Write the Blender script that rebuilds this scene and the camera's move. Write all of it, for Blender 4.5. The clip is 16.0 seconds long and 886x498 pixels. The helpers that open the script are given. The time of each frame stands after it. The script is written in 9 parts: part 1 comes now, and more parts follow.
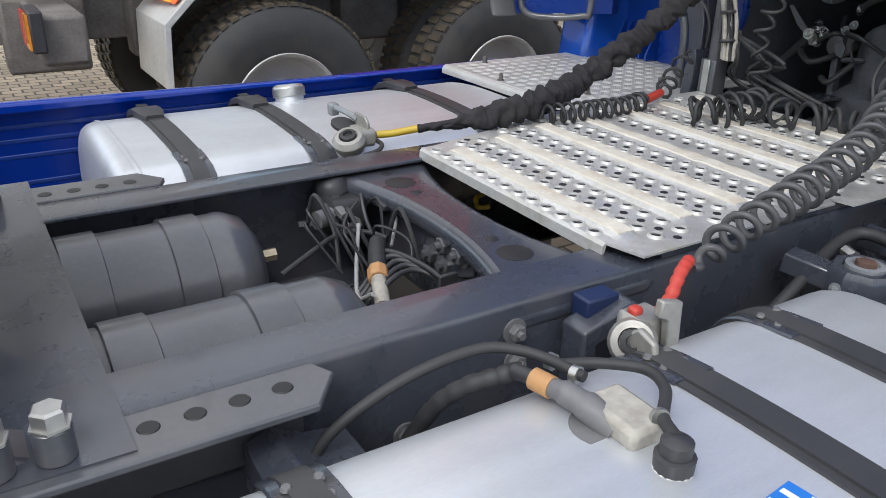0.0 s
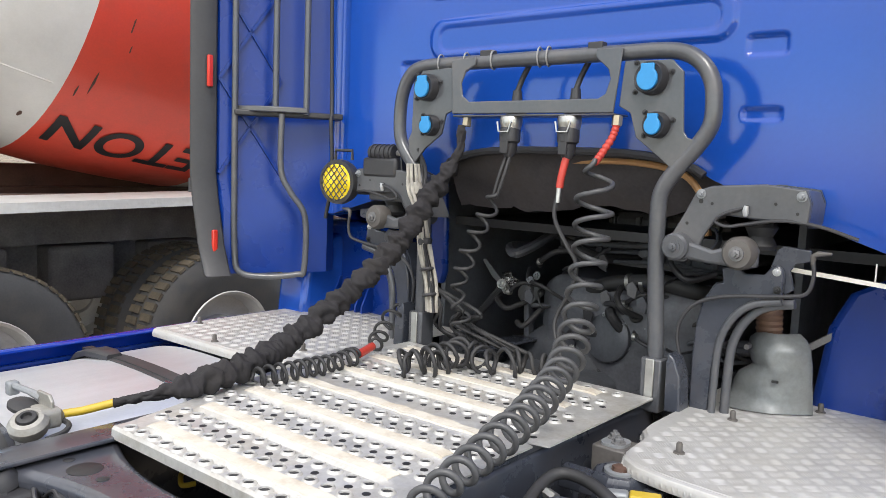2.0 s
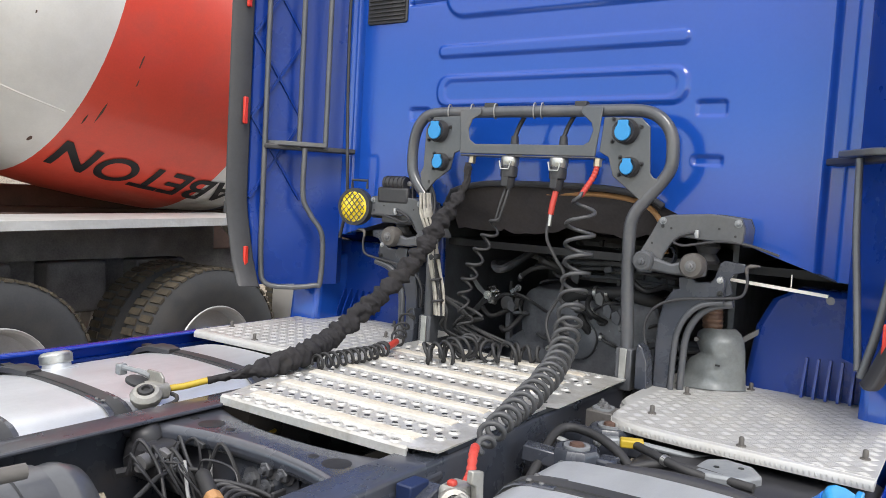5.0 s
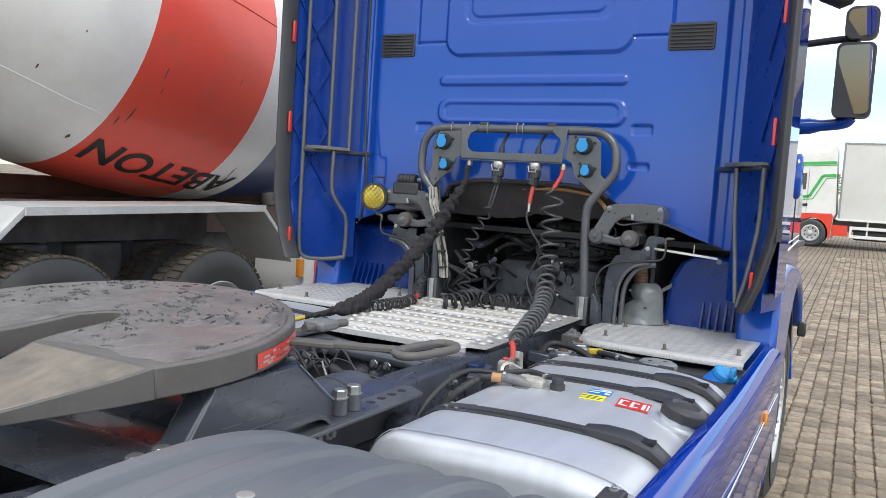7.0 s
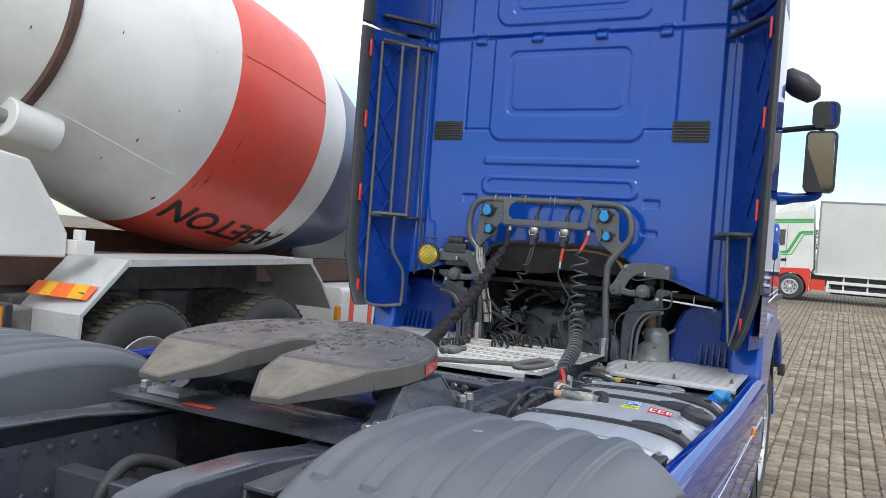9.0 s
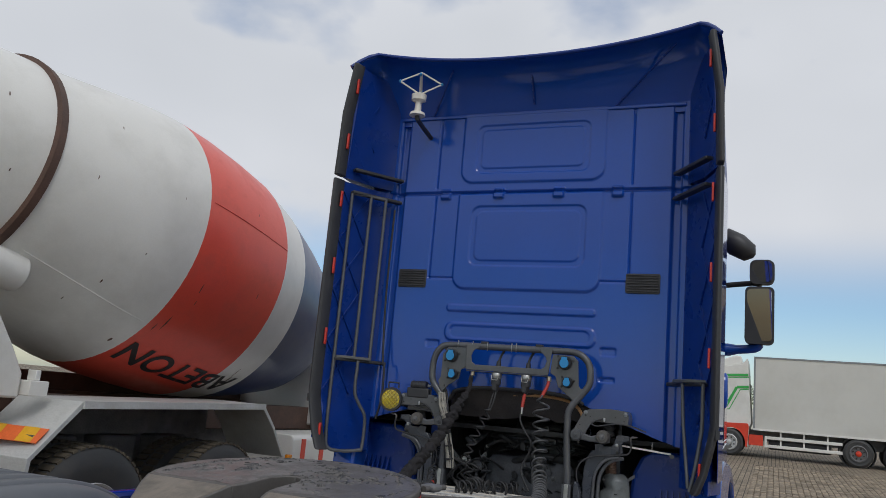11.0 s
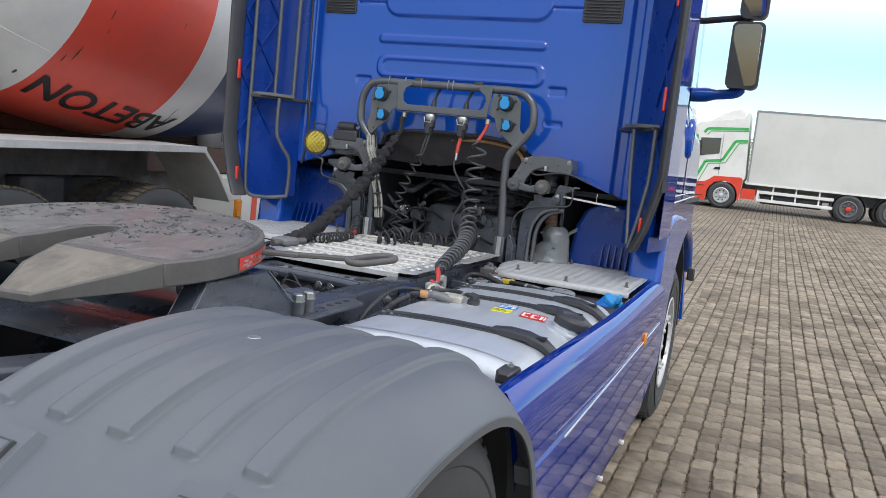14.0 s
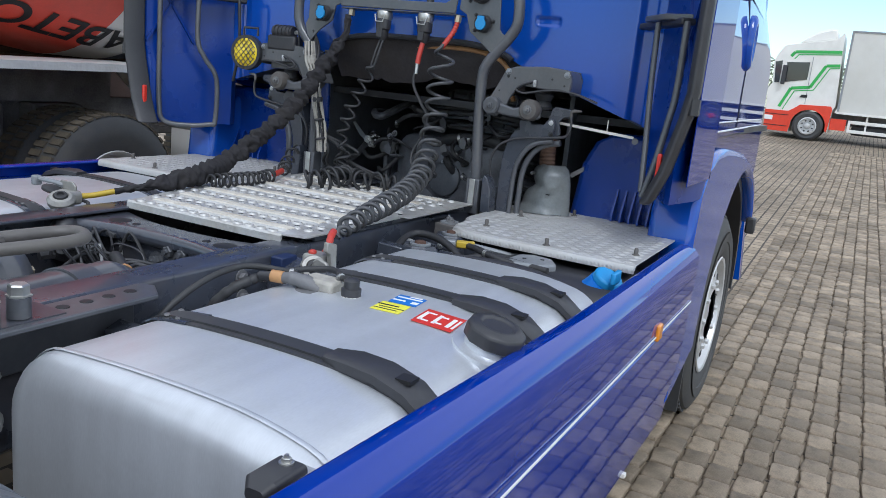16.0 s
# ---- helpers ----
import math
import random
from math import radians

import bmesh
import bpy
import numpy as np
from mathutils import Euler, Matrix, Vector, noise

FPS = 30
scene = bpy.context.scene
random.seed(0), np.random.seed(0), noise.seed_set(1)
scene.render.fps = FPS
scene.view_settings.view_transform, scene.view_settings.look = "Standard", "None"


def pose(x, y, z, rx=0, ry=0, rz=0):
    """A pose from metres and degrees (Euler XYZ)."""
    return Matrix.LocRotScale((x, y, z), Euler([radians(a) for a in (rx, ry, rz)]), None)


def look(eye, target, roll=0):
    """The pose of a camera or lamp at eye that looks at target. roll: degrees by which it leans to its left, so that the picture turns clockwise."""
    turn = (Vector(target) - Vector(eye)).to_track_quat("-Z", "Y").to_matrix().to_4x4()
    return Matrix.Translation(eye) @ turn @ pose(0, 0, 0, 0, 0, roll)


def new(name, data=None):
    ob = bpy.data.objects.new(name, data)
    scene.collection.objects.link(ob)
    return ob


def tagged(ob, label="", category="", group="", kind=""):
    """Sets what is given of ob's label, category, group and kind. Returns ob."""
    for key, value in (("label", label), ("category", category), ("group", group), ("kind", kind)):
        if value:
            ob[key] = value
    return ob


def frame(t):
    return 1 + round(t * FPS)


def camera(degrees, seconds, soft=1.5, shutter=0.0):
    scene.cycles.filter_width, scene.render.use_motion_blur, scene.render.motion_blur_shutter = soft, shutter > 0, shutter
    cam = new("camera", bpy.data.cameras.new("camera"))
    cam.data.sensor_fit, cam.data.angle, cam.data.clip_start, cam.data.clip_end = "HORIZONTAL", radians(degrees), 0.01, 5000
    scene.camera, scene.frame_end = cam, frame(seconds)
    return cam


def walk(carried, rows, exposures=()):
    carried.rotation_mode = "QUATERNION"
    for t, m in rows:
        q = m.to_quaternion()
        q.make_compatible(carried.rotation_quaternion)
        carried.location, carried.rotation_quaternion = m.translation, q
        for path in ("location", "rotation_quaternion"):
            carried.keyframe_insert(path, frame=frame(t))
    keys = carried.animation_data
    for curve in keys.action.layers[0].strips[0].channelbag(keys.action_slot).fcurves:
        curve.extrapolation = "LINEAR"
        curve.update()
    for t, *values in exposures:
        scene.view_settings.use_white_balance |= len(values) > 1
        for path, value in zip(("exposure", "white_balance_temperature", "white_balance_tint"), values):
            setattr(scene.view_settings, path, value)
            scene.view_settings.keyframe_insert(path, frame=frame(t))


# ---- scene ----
cam = camera(58.5, 16.0, soft=0.6)
PATH = [
    (0, (-1.968, -1.22, 1.63), (-0.993, 0.321, 0.809), 1.5),
    (0.5, (-1.909, -1.227, 1.656), (-0.644, 0.109, 0.874), 2.0),
    (1, (-1.891, -1.223, 1.676), (-0.424, 0.034, 1.159), 2.8),
    (1.2, (-1.893, -1.224, 1.669), (-0.391, 0.041, 1.289), 2.9),
    (1.5, (-1.887, -1.247, 1.67), (-0.372, 0.037, 1.435), 2.5),
    (2, (-1.882, -1.246, 1.664), (-0.349, 0.02, 1.45), 2.2),
    (2.5, (-1.897, -1.255, 1.666), (-0.352, -0.005, 1.446), 2.1),
    (3, (-1.923, -1.264, 1.669), (-0.374, -0.017, 1.462), 2.3),
    (3.5, (-1.983, -1.259, 1.669), (-0.418, -0.029, 1.472), 2.4),
    (4, (-2.148, -1.291, 1.665), (-0.561, -0.086, 1.494), 2.4),
    (4.2, (-2.205, -1.302, 1.662), (-0.612, -0.104, 1.5), 2.6),
    (6.3, (-3.173, -1.471, 1.629), (-1.426, -0.506, 1.51), 3.6),
    (6.5, (-3.312, -1.499, 1.619), (-1.558, -0.545, 1.5), 3.6),
    (7, (-3.602, -1.528, 1.635), (-1.835, -0.603, 1.493), 3.8),
    (7.5, (-3.882, -1.522, 1.608), (-2.124, -0.636, 1.258), 3.9),
    (8, (-4.156, -1.572, 1.626), (-2.397, -0.697, 1.255), 4.3),
    (8.5, (-4.396, -1.645, 1.609), (-2.625, -0.772, 1.291), 4.2),
    (9, (-4.555, -1.597, 1.664), (-2.768, -0.699, 1.651), 4.4),
    (9.5, (-4.703, -1.574, 1.664), (-2.949, -0.667, 1.983), 4.5),
    (10, (-4.764, -1.541, 1.651), (-2.978, -0.725, 2.032), 4.5),
    (10.2, (-4.765, -1.5, 1.614), (-2.971, -0.702, 1.994), 4.7),
    (12.5, (-4.707, -1.609, 1.598), (-2.895, -0.847, 1.963), 5.4),
    (13, (-4.513, -1.63, 1.62), (-2.664, -0.872, 1.716), 5.7),
    (13.5, (-4.378, -1.696, 1.679), (-2.531, -0.97, 1.425), 5.6),
    (14, (-4.051, -1.716, 1.614), (-2.21, -0.972, 1.369), 6.1),
    (14.5, (-3.778, -1.784, 1.609), (-1.96, -1.027, 1.257), 6.0),
    (14.8, (-3.587, -1.817, 1.583), (-1.783, -1.044, 1.199), 6.2),
    (15, (-3.453, -1.826, 1.614), (-1.663, -1.029, 1.21), 5.8),
    (15.5, (-3.101, -1.736, 1.589), (-1.334, -0.895, 1.174), 6.0),
    (16, (-2.827, -1.725, 1.58), (-1.083, -0.844, 1.15), 5.8),
]
walk(cam, [(t, look(eye, target, roll)) for t, eye, target, roll in PATH],
     exposures=[(0, 0.13, 6400, 10), (0.5, 0.08, 6400, 10), (1.0, 0.32, 6500, 10), (2.0, 0.6, 6750, 11), (4.2, 0.6, 6750, 11), (6.3, 0.24, 6500, 10), (7.5, 0.18, 6200, 10), (8.4, 0.2, 6150, 10),
                (8.8, 0.06, 6150, 9), (9.1, -0.14, 6100, 9), (9.5, -0.72, 6300, 10), (10.2, -1.0, 6350, 10), (12.6, -0.94, 6350, 10), (13.0, -0.64, 6300, 10), (13.5, -0.05, 6200, 10), (14.5, -0.05, 6150, 10),
                (15, 0.02, 6150, 10), (15.5, -0.02, 5950, 9), (16, -0.15, 5800, 9)])

# ---- world, sun and exposure ----
world = bpy.data.worlds.new("sky")
scene.world = world
world.use_nodes = True
wn, wl = world.node_tree.nodes, world.node_tree.links
wn.clear()
w_out = wn.new("ShaderNodeOutputWorld")
w_sky = wn.new("ShaderNodeTexSky")
w_sky.sky_type, w_sky.sun_disc = "NISHITA", False
SUN_EL, SUN_ROT = radians(49), radians(233)
w_sky.sun_elevation, w_sky.sun_rotation = SUN_EL, SUN_ROT
w_bg = wn.new("ShaderNodeBackground")
w_bg.inputs["Strength"].default_value = 0.25
w_cloud = wn.new("ShaderNodeBackground")
w_cloud.inputs["Strength"].default_value = 1.55
w_tc = wn.new("ShaderNodeTexCoord")
w_map = wn.new("ShaderNodeMapping")
w_map.inputs["Scale"].default_value = (1.0, 1.0, 1.7)
w_map.inputs["Location"].default_value = (0.35, 0.1, 0.0)
w_noise = wn.new("ShaderNodeTexNoise")
w_noise.inputs["Scale"].default_value, w_noise.inputs["Detail"].default_value = 2.2, 7.0
w_ramp = wn.new("ShaderNodeValToRGB")
w_ramp.color_ramp.elements[0].position, w_ramp.color_ramp.elements[1].position = 0.24, 0.40
w_tone = wn.new("ShaderNodeTexNoise")
w_tone.inputs["Scale"].default_value, w_tone.inputs["Detail"].default_value = 2.8, 2.5
w_tramp = wn.new("ShaderNodeValToRGB")
w_tramp.color_ramp.elements[0].position, w_tramp.color_ramp.elements[1].position = 0.32, 0.66
w_tramp.color_ramp.elements[0].color, w_tramp.color_ramp.elements[1].color = (0.76, 0.785, 0.825, 1), (0.88, 0.90, 0.94, 1)
w_mix = wn.new("ShaderNodeMixShader")
wl.new(w_tc.outputs["Generated"], w_map.inputs["Vector"])
wl.new(w_map.outputs["Vector"], w_noise.inputs["Vector"])
wl.new(w_map.outputs["Vector"], w_tone.inputs["Vector"])
wl.new(w_noise.outputs["Fac"], w_ramp.inputs["Fac"])
wl.new(w_tone.outputs["Fac"], w_tramp.inputs["Fac"])
wl.new(w_tramp.outputs["Color"], w_cloud.inputs["Color"])
w_sat = wn.new("ShaderNodeHueSaturation")
w_sat.inputs["Saturation"].default_value = 1.3
wl.new(w_sky.outputs["Color"], w_sat.inputs["Color"])
wl.new(w_sat.outputs["Color"], w_bg.inputs["Color"])
# the cloud thins out towards the horizon
w_sep = wn.new("ShaderNodeSeparateXYZ")
w_low = wn.new("ShaderNodeMapRange")
w_low.inputs["From Min"].default_value, w_low.inputs["From Max"].default_value = 0.13, 0.24
w_low.inputs["To Min"].default_value = 0.10
w_low.interpolation_type = "SMOOTHSTEP"
w_cover = wn.new("ShaderNodeMath")
w_cover.operation = "MULTIPLY"
wl.new(w_tc.outputs["Generated"], w_sep.inputs[0])
wl.new(w_sep.outputs["Z"], w_low.inputs["Value"])
wl.new(w_ramp.outputs["Color"], w_cover.inputs[0])
wl.new(w_low.outputs["Result"], w_cover.inputs[1])
wl.new(w_cover.outputs[0], w_mix.inputs["Fac"])
wl.new(w_bg.outputs["Background"], w_mix.inputs[1])
wl.new(w_cloud.outputs["Background"], w_mix.inputs[2])
wl.new(w_mix.outputs["Shader"], w_out.inputs["Surface"])
sun = new("sun", bpy.data.lights.new("sun", "SUN"))
sun.data.energy, sun.data.angle, sun.data.color = 1.6, radians(20), (1.0, 0.98, 0.95)
sun.matrix_world = look((-7, -5.2, 10), (0, 0, 0))

# ---- materials ----
def material(name, base, rough=0.5, metal=0.0, vary=0.15, scale=8.0, grain=90.0, bump=0.0, dirt=None, dirt_amount=0.35,
             dirt_scale=3.0, coat=0.0, piece=0.0, stretch=(1, 1, 1)):
    """A node material: base colour with coarse and fine variation, optional dirt patches, bump and clear coat."""
    m = bpy.data.materials.new(name)
    m.use_nodes = True
    n, l = m.node_tree.nodes, m.node_tree.links
    b = n["Principled BSDF"]
    tc = n.new("ShaderNodeTexCoord")
    mp = n.new("ShaderNodeMapping")
    mp.inputs["Scale"].default_value = stretch
    l.new(tc.outputs["Object"], mp.inputs["Vector"])
    coarse, fine = n.new("ShaderNodeTexNoise"), n.new("ShaderNodeTexNoise")
    coarse.inputs["Scale"].default_value, coarse.inputs["Detail"].default_value = scale, 5
    fine.inputs["Scale"].default_value, fine.inputs["Detail"].default_value = grain, 3
    for t in (coarse, fine):
        l.new(mp.outputs["Vector"], t.inputs["Vector"])
    add = n.new("ShaderNodeMath")
    add.operation = "ADD"
    half = n.new("ShaderNodeMath")
    half.operation = "MULTIPLY"
    half.inputs[1].default_value = 0.5
    l.new(fine.outputs["Fac"], half.inputs[0])
    l.new(coarse.outputs["Fac"], add.inputs[0])
    l.new(half.outputs[0], add.inputs[1])
    rng = n.new("ShaderNodeMapRange")
    rng.inputs["From Min"].default_value, rng.inputs["From Max"].default_value = 0.45, 1.05
    rng.inputs["To Min"].default_value, rng.inputs["To Max"].default_value = 1 - vary, 1 + vary
    l.new(add.outputs[0], rng.inputs["Value"])
    value = rng.outputs["Result"]
    if piece:
        info = n.new("ShaderNodeObjectInfo")
        geo = n.new("ShaderNodeNewGeometry")
        both = n.new("ShaderNodeMath")
        both.operation = "ADD"
        l.new(info.outputs["Random"], both.inputs[0])
        l.new(geo.outputs["Random Per Island"], both.inputs[1])
        frac = n.new("ShaderNodeMath")
        frac.operation = "FRACT"
        l.new(both.outputs[0], frac.inputs[0])
        pr = n.new("ShaderNodeMapRange")
        pr.inputs["To Min"].default_value, pr.inputs["To Max"].default_value = 1 - piece, 1 + piece
        l.new(frac.outputs[0], pr.inputs["Value"])
        mul = n.new("ShaderNodeMath")
        mul.operation = "MULTIPLY"
        l.new(value, mul.inputs[0])
        l.new(pr.outputs["Result"], mul.inputs[1])
        value = mul.outputs[0]
    tint = n.new("ShaderNodeVectorMath")
    tint.operation = "SCALE"
    tint.inputs[0].default_value = base
    l.new(value, tint.inputs["Scale"])
    colour = tint.outputs[0]
    rr = n.new("ShaderNodeMapRange")
    rr.inputs["To Min"].default_value, rr.inputs["To Max"].default_value = max(0.03, rough * 0.8), min(1, rough * 1.2)
    l.new(coarse.outputs["Fac"], rr.inputs["Value"])
    rough_out = rr.outputs["Result"]
    if dirt:
        dn = n.new("ShaderNodeTexNoise")
        dn.inputs["Scale"].default_value, dn.inputs["Detail"].default_value, dn.inputs["Roughness"].default_value = dirt_scale, 8, 0.65
        l.new(tc.outputs["Object"], dn.inputs["Vector"])
        dr = n.new("ShaderNodeMapRange")
        dr.inputs["From Min"].default_value, dr.inputs["From Max"].default_value = 0.48, 0.72
        dr.inputs["To Max"].default_value = dirt_amount
        l.new(dn.outputs["Fac"], dr.inputs["Value"])
        mx = n.new("ShaderNodeMix")
        mx.data_type = "RGBA"
        l.new(dr.outputs["Result"], mx.inputs["Factor"])
        l.new(colour, mx.inputs["A"])
        mx.inputs["B"].default_value = (*dirt, 1)
        colour = mx.outputs["Result"]
        rm = n.new("ShaderNodeMath")
        rm.operation = "MULTIPLY_ADD"
        l.new(dr.outputs["Result"], rm.inputs[0])
        rm.inputs[1].default_value = 0.4
        l.new(rough_out, rm.inputs[2])
        rough_out = rm.outputs[0]
    l.new(colour, b.inputs["Base Color"])
    l.new(rough_out, b.inputs["Roughness"])
    b.inputs["Metallic"].default_value = metal
    b.inputs["Coat Weight"].default_value = coat
    b.inputs["Coat Roughness"].default_value = 0.06
    if bump:
        bp = n.new("ShaderNodeBump")
        bp.inputs["Strength"].default_value, bp.inputs["Distance"].default_value = bump, 0.004
        l.new(add.outputs[0], bp.inputs["Height"])
        l.new(bp.outputs["Normal"], b.inputs["Normal"])
    return m


BLUE = material("blue_paint", (0.008, 0.066, 0.375), 0.13, vary=0.06, scale=2, dirt=(0.05, 0.09, 0.22), dirt_amount=0.08, dirt_scale=2.5, coat=0.2)
# Same paint as BLUE, glossier; the shade of the sides is in the colour.
BLUE_SHADED = material("shaded_glossy_blue_paint", (0.002, 0.028, 0.27), 0.035, vary=0.05, scale=2, coat=0.08)
BLUE_LINER = material("blue_liner", (0.003, 0.032, 0.225), 0.28, vary=0.08, scale=4, bump=0.02, dirt=(0.05, 0.07, 0.14), dirt_amount=0.2)
GREY_PAINT = material("grey_frame_paint", (0.078, 0.082, 0.092), 0.32, vary=0.2, scale=6, dirt=(0.14, 0.125, 0.115), dirt_amount=0.4, dirt_scale=6, coat=0.3)
DARK_PAINT = material("dark_frame_paint", (0.046, 0.052, 0.068), 0.27, vary=0.2, scale=6, dirt=(0.10, 0.085, 0.08), dirt_amount=0.45, dirt_scale=5, coat=0.4)
GUARD = material("grey_plastic", (0.110, 0.118, 0.132), 0.42, vary=0.08, scale=5, grain=300, bump=0.05, dirt=(0.2, 0.19, 0.18), dirt_amount=0.25, dirt_scale=2)
BLACK_PLASTIC = material("black_plastic", (0.034, 0.034, 0.038), 0.45, vary=0.2, bump=0.05, dirt=(0.08, 0.075, 0.07), dirt_amount=0.25)
COIL = material("grey_coil_plastic", (0.065, 0.066, 0.07), 0.45, vary=0.15, scale=20, dirt=(0.12, 0.11, 0.10), dirt_amount=0.3)
MAT = material("stained_insulation", (0.048, 0.042, 0.044), 0.7, vary=0.5, scale=7, bump=0.25, dirt=(0.055, 0.045, 0.038), dirt_amount=0.6, dirt_scale=4)
FOIL = material("crumpled_foil", (0.7, 0.7, 0.7), 0.25, metal=1.0, vary=0.3, scale=30)
TIE = material("grey_cable_tie", (0.30, 0.30, 0.30), 0.5, vary=0.1)
STRAP = material("strap_rubber", (0.04, 0.041, 0.044), 0.5, vary=0.12, bump=0.05, dirt=(0.1, 0.095, 0.09), dirt_amount=0.3)
RUBBER = material("black_rubber", (0.03, 0.03, 0.032), 0.6, vary=0.2, bump=0.1, dirt=(0.07, 0.065, 0.06), dirt_amount=0.25)
CLOTH = material("black_sleeve_cloth", (0.016, 0.0145, 0.017), 0.85, vary=0.3, scale=20, grain=400, bump=0.25, dirt=(0.06, 0.055, 0.05), dirt_amount=0.3, dirt_scale=9)
TYRE = material("tyre_rubber", (0.048, 0.049, 0.051), 0.62, vary=0.2, bump=0.12, dirt=(0.11, 0.095, 0.075), dirt_amount=0.4, dirt_scale=4)
RIM = material("rim_steel", (0.56, 0.56, 0.56), 0.4, metal=0.4, vary=0.15, dirt=(0.2, 0.17, 0.13), dirt_amount=0.35)
TANK = material("tank_aluminium", (0.60, 0.62, 0.65), 0.34, metal=0.5, vary=0.10, scale=3, bump=0.015, dirt=(0.42, 0.43, 0.45), dirt_amount=0.4, stretch=(1, 6, 1))
DECK = material("deck_aluminium", (0.55, 0.545, 0.53), 0.42, metal=0.5, vary=0.22, scale=10, bump=0.10, dirt=(0.36, 0.32, 0.26), dirt_amount=0.75, dirt_scale=6)
SCUFF = material("scuffed_cream", (0.58, 0.545, 0.475), 0.65, vary=0.14, scale=14, grain=160, bump=0.2, dirt=(0.34, 0.25, 0.16), dirt_amount=0.65, dirt_scale=11)
TREAD = material("tread_plate", (0.50, 0.495, 0.485), 0.40, metal=0.3, vary=0.12, scale=10, bump=0.05, dirt=(0.38, 0.35, 0.3), dirt_amount=0.4, dirt_scale=6)
STEEL = material("zinc_steel", (0.5, 0.5, 0.48), 0.38, metal=0.9, vary=0.2, scale=20, dirt=(0.2, 0.16, 0.12), dirt_amount=0.4)
CAST = material("cast_grey", (0.16, 0.16, 0.165), 0.55, metal=0.2, vary=0.2, bump=0.15, dirt=(0.1, 0.08, 0.06), dirt_amount=0.5)
GALV = material("dull_galvanised_sheet", (0.19, 0.205, 0.21), 0.45, metal=0.3, vary=0.25, scale=12, bump=0.1, dirt=(0.12, 0.11, 0.10), dirt_amount=0.5, dirt_scale=7)
GREASE = material("greasy_plate", (0.118, 0.110, 0.105), 0.36, vary=0.3, scale=9, bump=0.6, dirt=(0.045, 0.042, 0.042), dirt_amount=0.7, dirt_scale=7)
WORN = material("rubbed_ramp", (0.165, 0.137, 0.108), 0.42, vary=0.3, scale=10, grain=140, bump=0.15, dirt=(0.10, 0.09, 0.08), dirt_amount=0.85, dirt_scale=8, stretch=(1, 5, 1))
RAMP = material("dirty_casting", (0.098, 0.090, 0.084), 0.5, vary=0.25, scale=9, bump=0.1, dirt=(0.09, 0.085, 0.08), dirt_amount=0.8, dirt_scale=5)
LUMP = material("black_grease", (0.02, 0.02, 0.02), 0.4, vary=0.4, bump=0.3)
NAVY = material("navy_plastic", (0.01, 0.022, 0.075), 0.5, vary=0.15)
GEARBOX = material("gearbox_grey", (0.085, 0.092, 0.105), 0.38, vary=0.3, scale=10, bump=0.2, dirt=(0.06, 0.058, 0.056), dirt_amount=0.7)
TAPE = material("grubby_tape", (0.36, 0.34, 0.30), 0.7, vary=0.3, scale=30, bump=0.3)
DULL = material("dull_zinc", (0.26, 0.275, 0.29), 0.5, metal=0.3, vary=0.2, dirt=(0.2, 0.17, 0.14), dirt_amount=0.4)
ALU = material("cast_aluminium", (0.36, 0.35, 0.325), 0.5, metal=0.55, vary=0.2, scale=25, bump=0.1, dirt=(0.2, 0.18, 0.15), dirt_amount=0.5, dirt_scale=14)
BOLT = material("bright_bolt", (0.46, 0.47, 0.48), 0.4, metal=0.4, vary=0.2, scale=30, dirt=(0.25, 0.22, 0.18), dirt_amount=0.4, dirt_scale=20)
BRASS = material("brass", (0.44, 0.38, 0.27), 0.4, metal=0.7, vary=0.2)
ORANGE_FIT = material("tan_plastic", (0.45, 0.24, 0.1), 0.5, vary=0.2)
RED = material("red_plastic", (0.6, 0.035, 0.02), 0.4, vary=0.1, coat=0.3)
RED_HOSE = material("red_hose", (0.48, 0.05, 0.035), 0.5, vary=0.2, dirt=(0.2, 0.06, 0.05), dirt_amount=0.5)
YELLOW = material("yellow_plastic", (0.5, 0.35, 0.03), 0.45, vary=0.15, dirt=(0.2, 0.15, 0.05), dirt_amount=0.4)
LENS = material("yellow_lens", (0.8, 0.6, 0.02), 0.2, vary=0.15, coat=0.8)
CYAN = material("light_blue_cap", (0.025, 0.25, 0.56), 0.45, vary=0.08)
CAP_BLUE = material("blue_cap", (0.01, 0.16, 0.6), 0.4, vary=0.1)
AMBER = material("amber_lens", (0.75, 0.25, 0.01), 0.25, vary=0.15, coat=0.6)
WHITE = material("white_paint", (0.76, 0.745, 0.705), 0.4, vary=0.05, scale=2, dirt=(0.45, 0.43, 0.38), dirt_amount=0.35, dirt_scale=1.5, coat=0.2)
WHITE_PL = material("white_plastic", (0.75, 0.72, 0.66), 0.5, vary=0.08)
DRUM_RED = material("red_paint", (0.78, 0.085, 0.05), 0.4, vary=0.08, scale=3, dirt=(0.35, 0.09, 0.07), dirt_amount=0.35, coat=0.2)
DRUM_BLUE = material("navy_paint", (0.012, 0.035, 0.12), 0.4, vary=0.1, coat=0.2)
RUST_PIPE = material("rusty_pipe", (0.13, 0.075, 0.05), 0.65, vary=0.35, scale=20, bump=0.2, dirt=(0.05, 0.04, 0.035), dirt_amount=0.6)
RUST = material("rusty_ring", (0.10, 0.055, 0.04), 0.7, vary=0.35, bump=0.2)
BLACK = material("black_print", (0.015, 0.015, 0.016), 0.5, vary=0.1)
ENGINE = material("black_engine", (0.105, 0.11, 0.125), 0.42, vary=0.4, scale=14, bump=0.3, dirt=(0.06, 0.055, 0.05), dirt_amount=0.4)
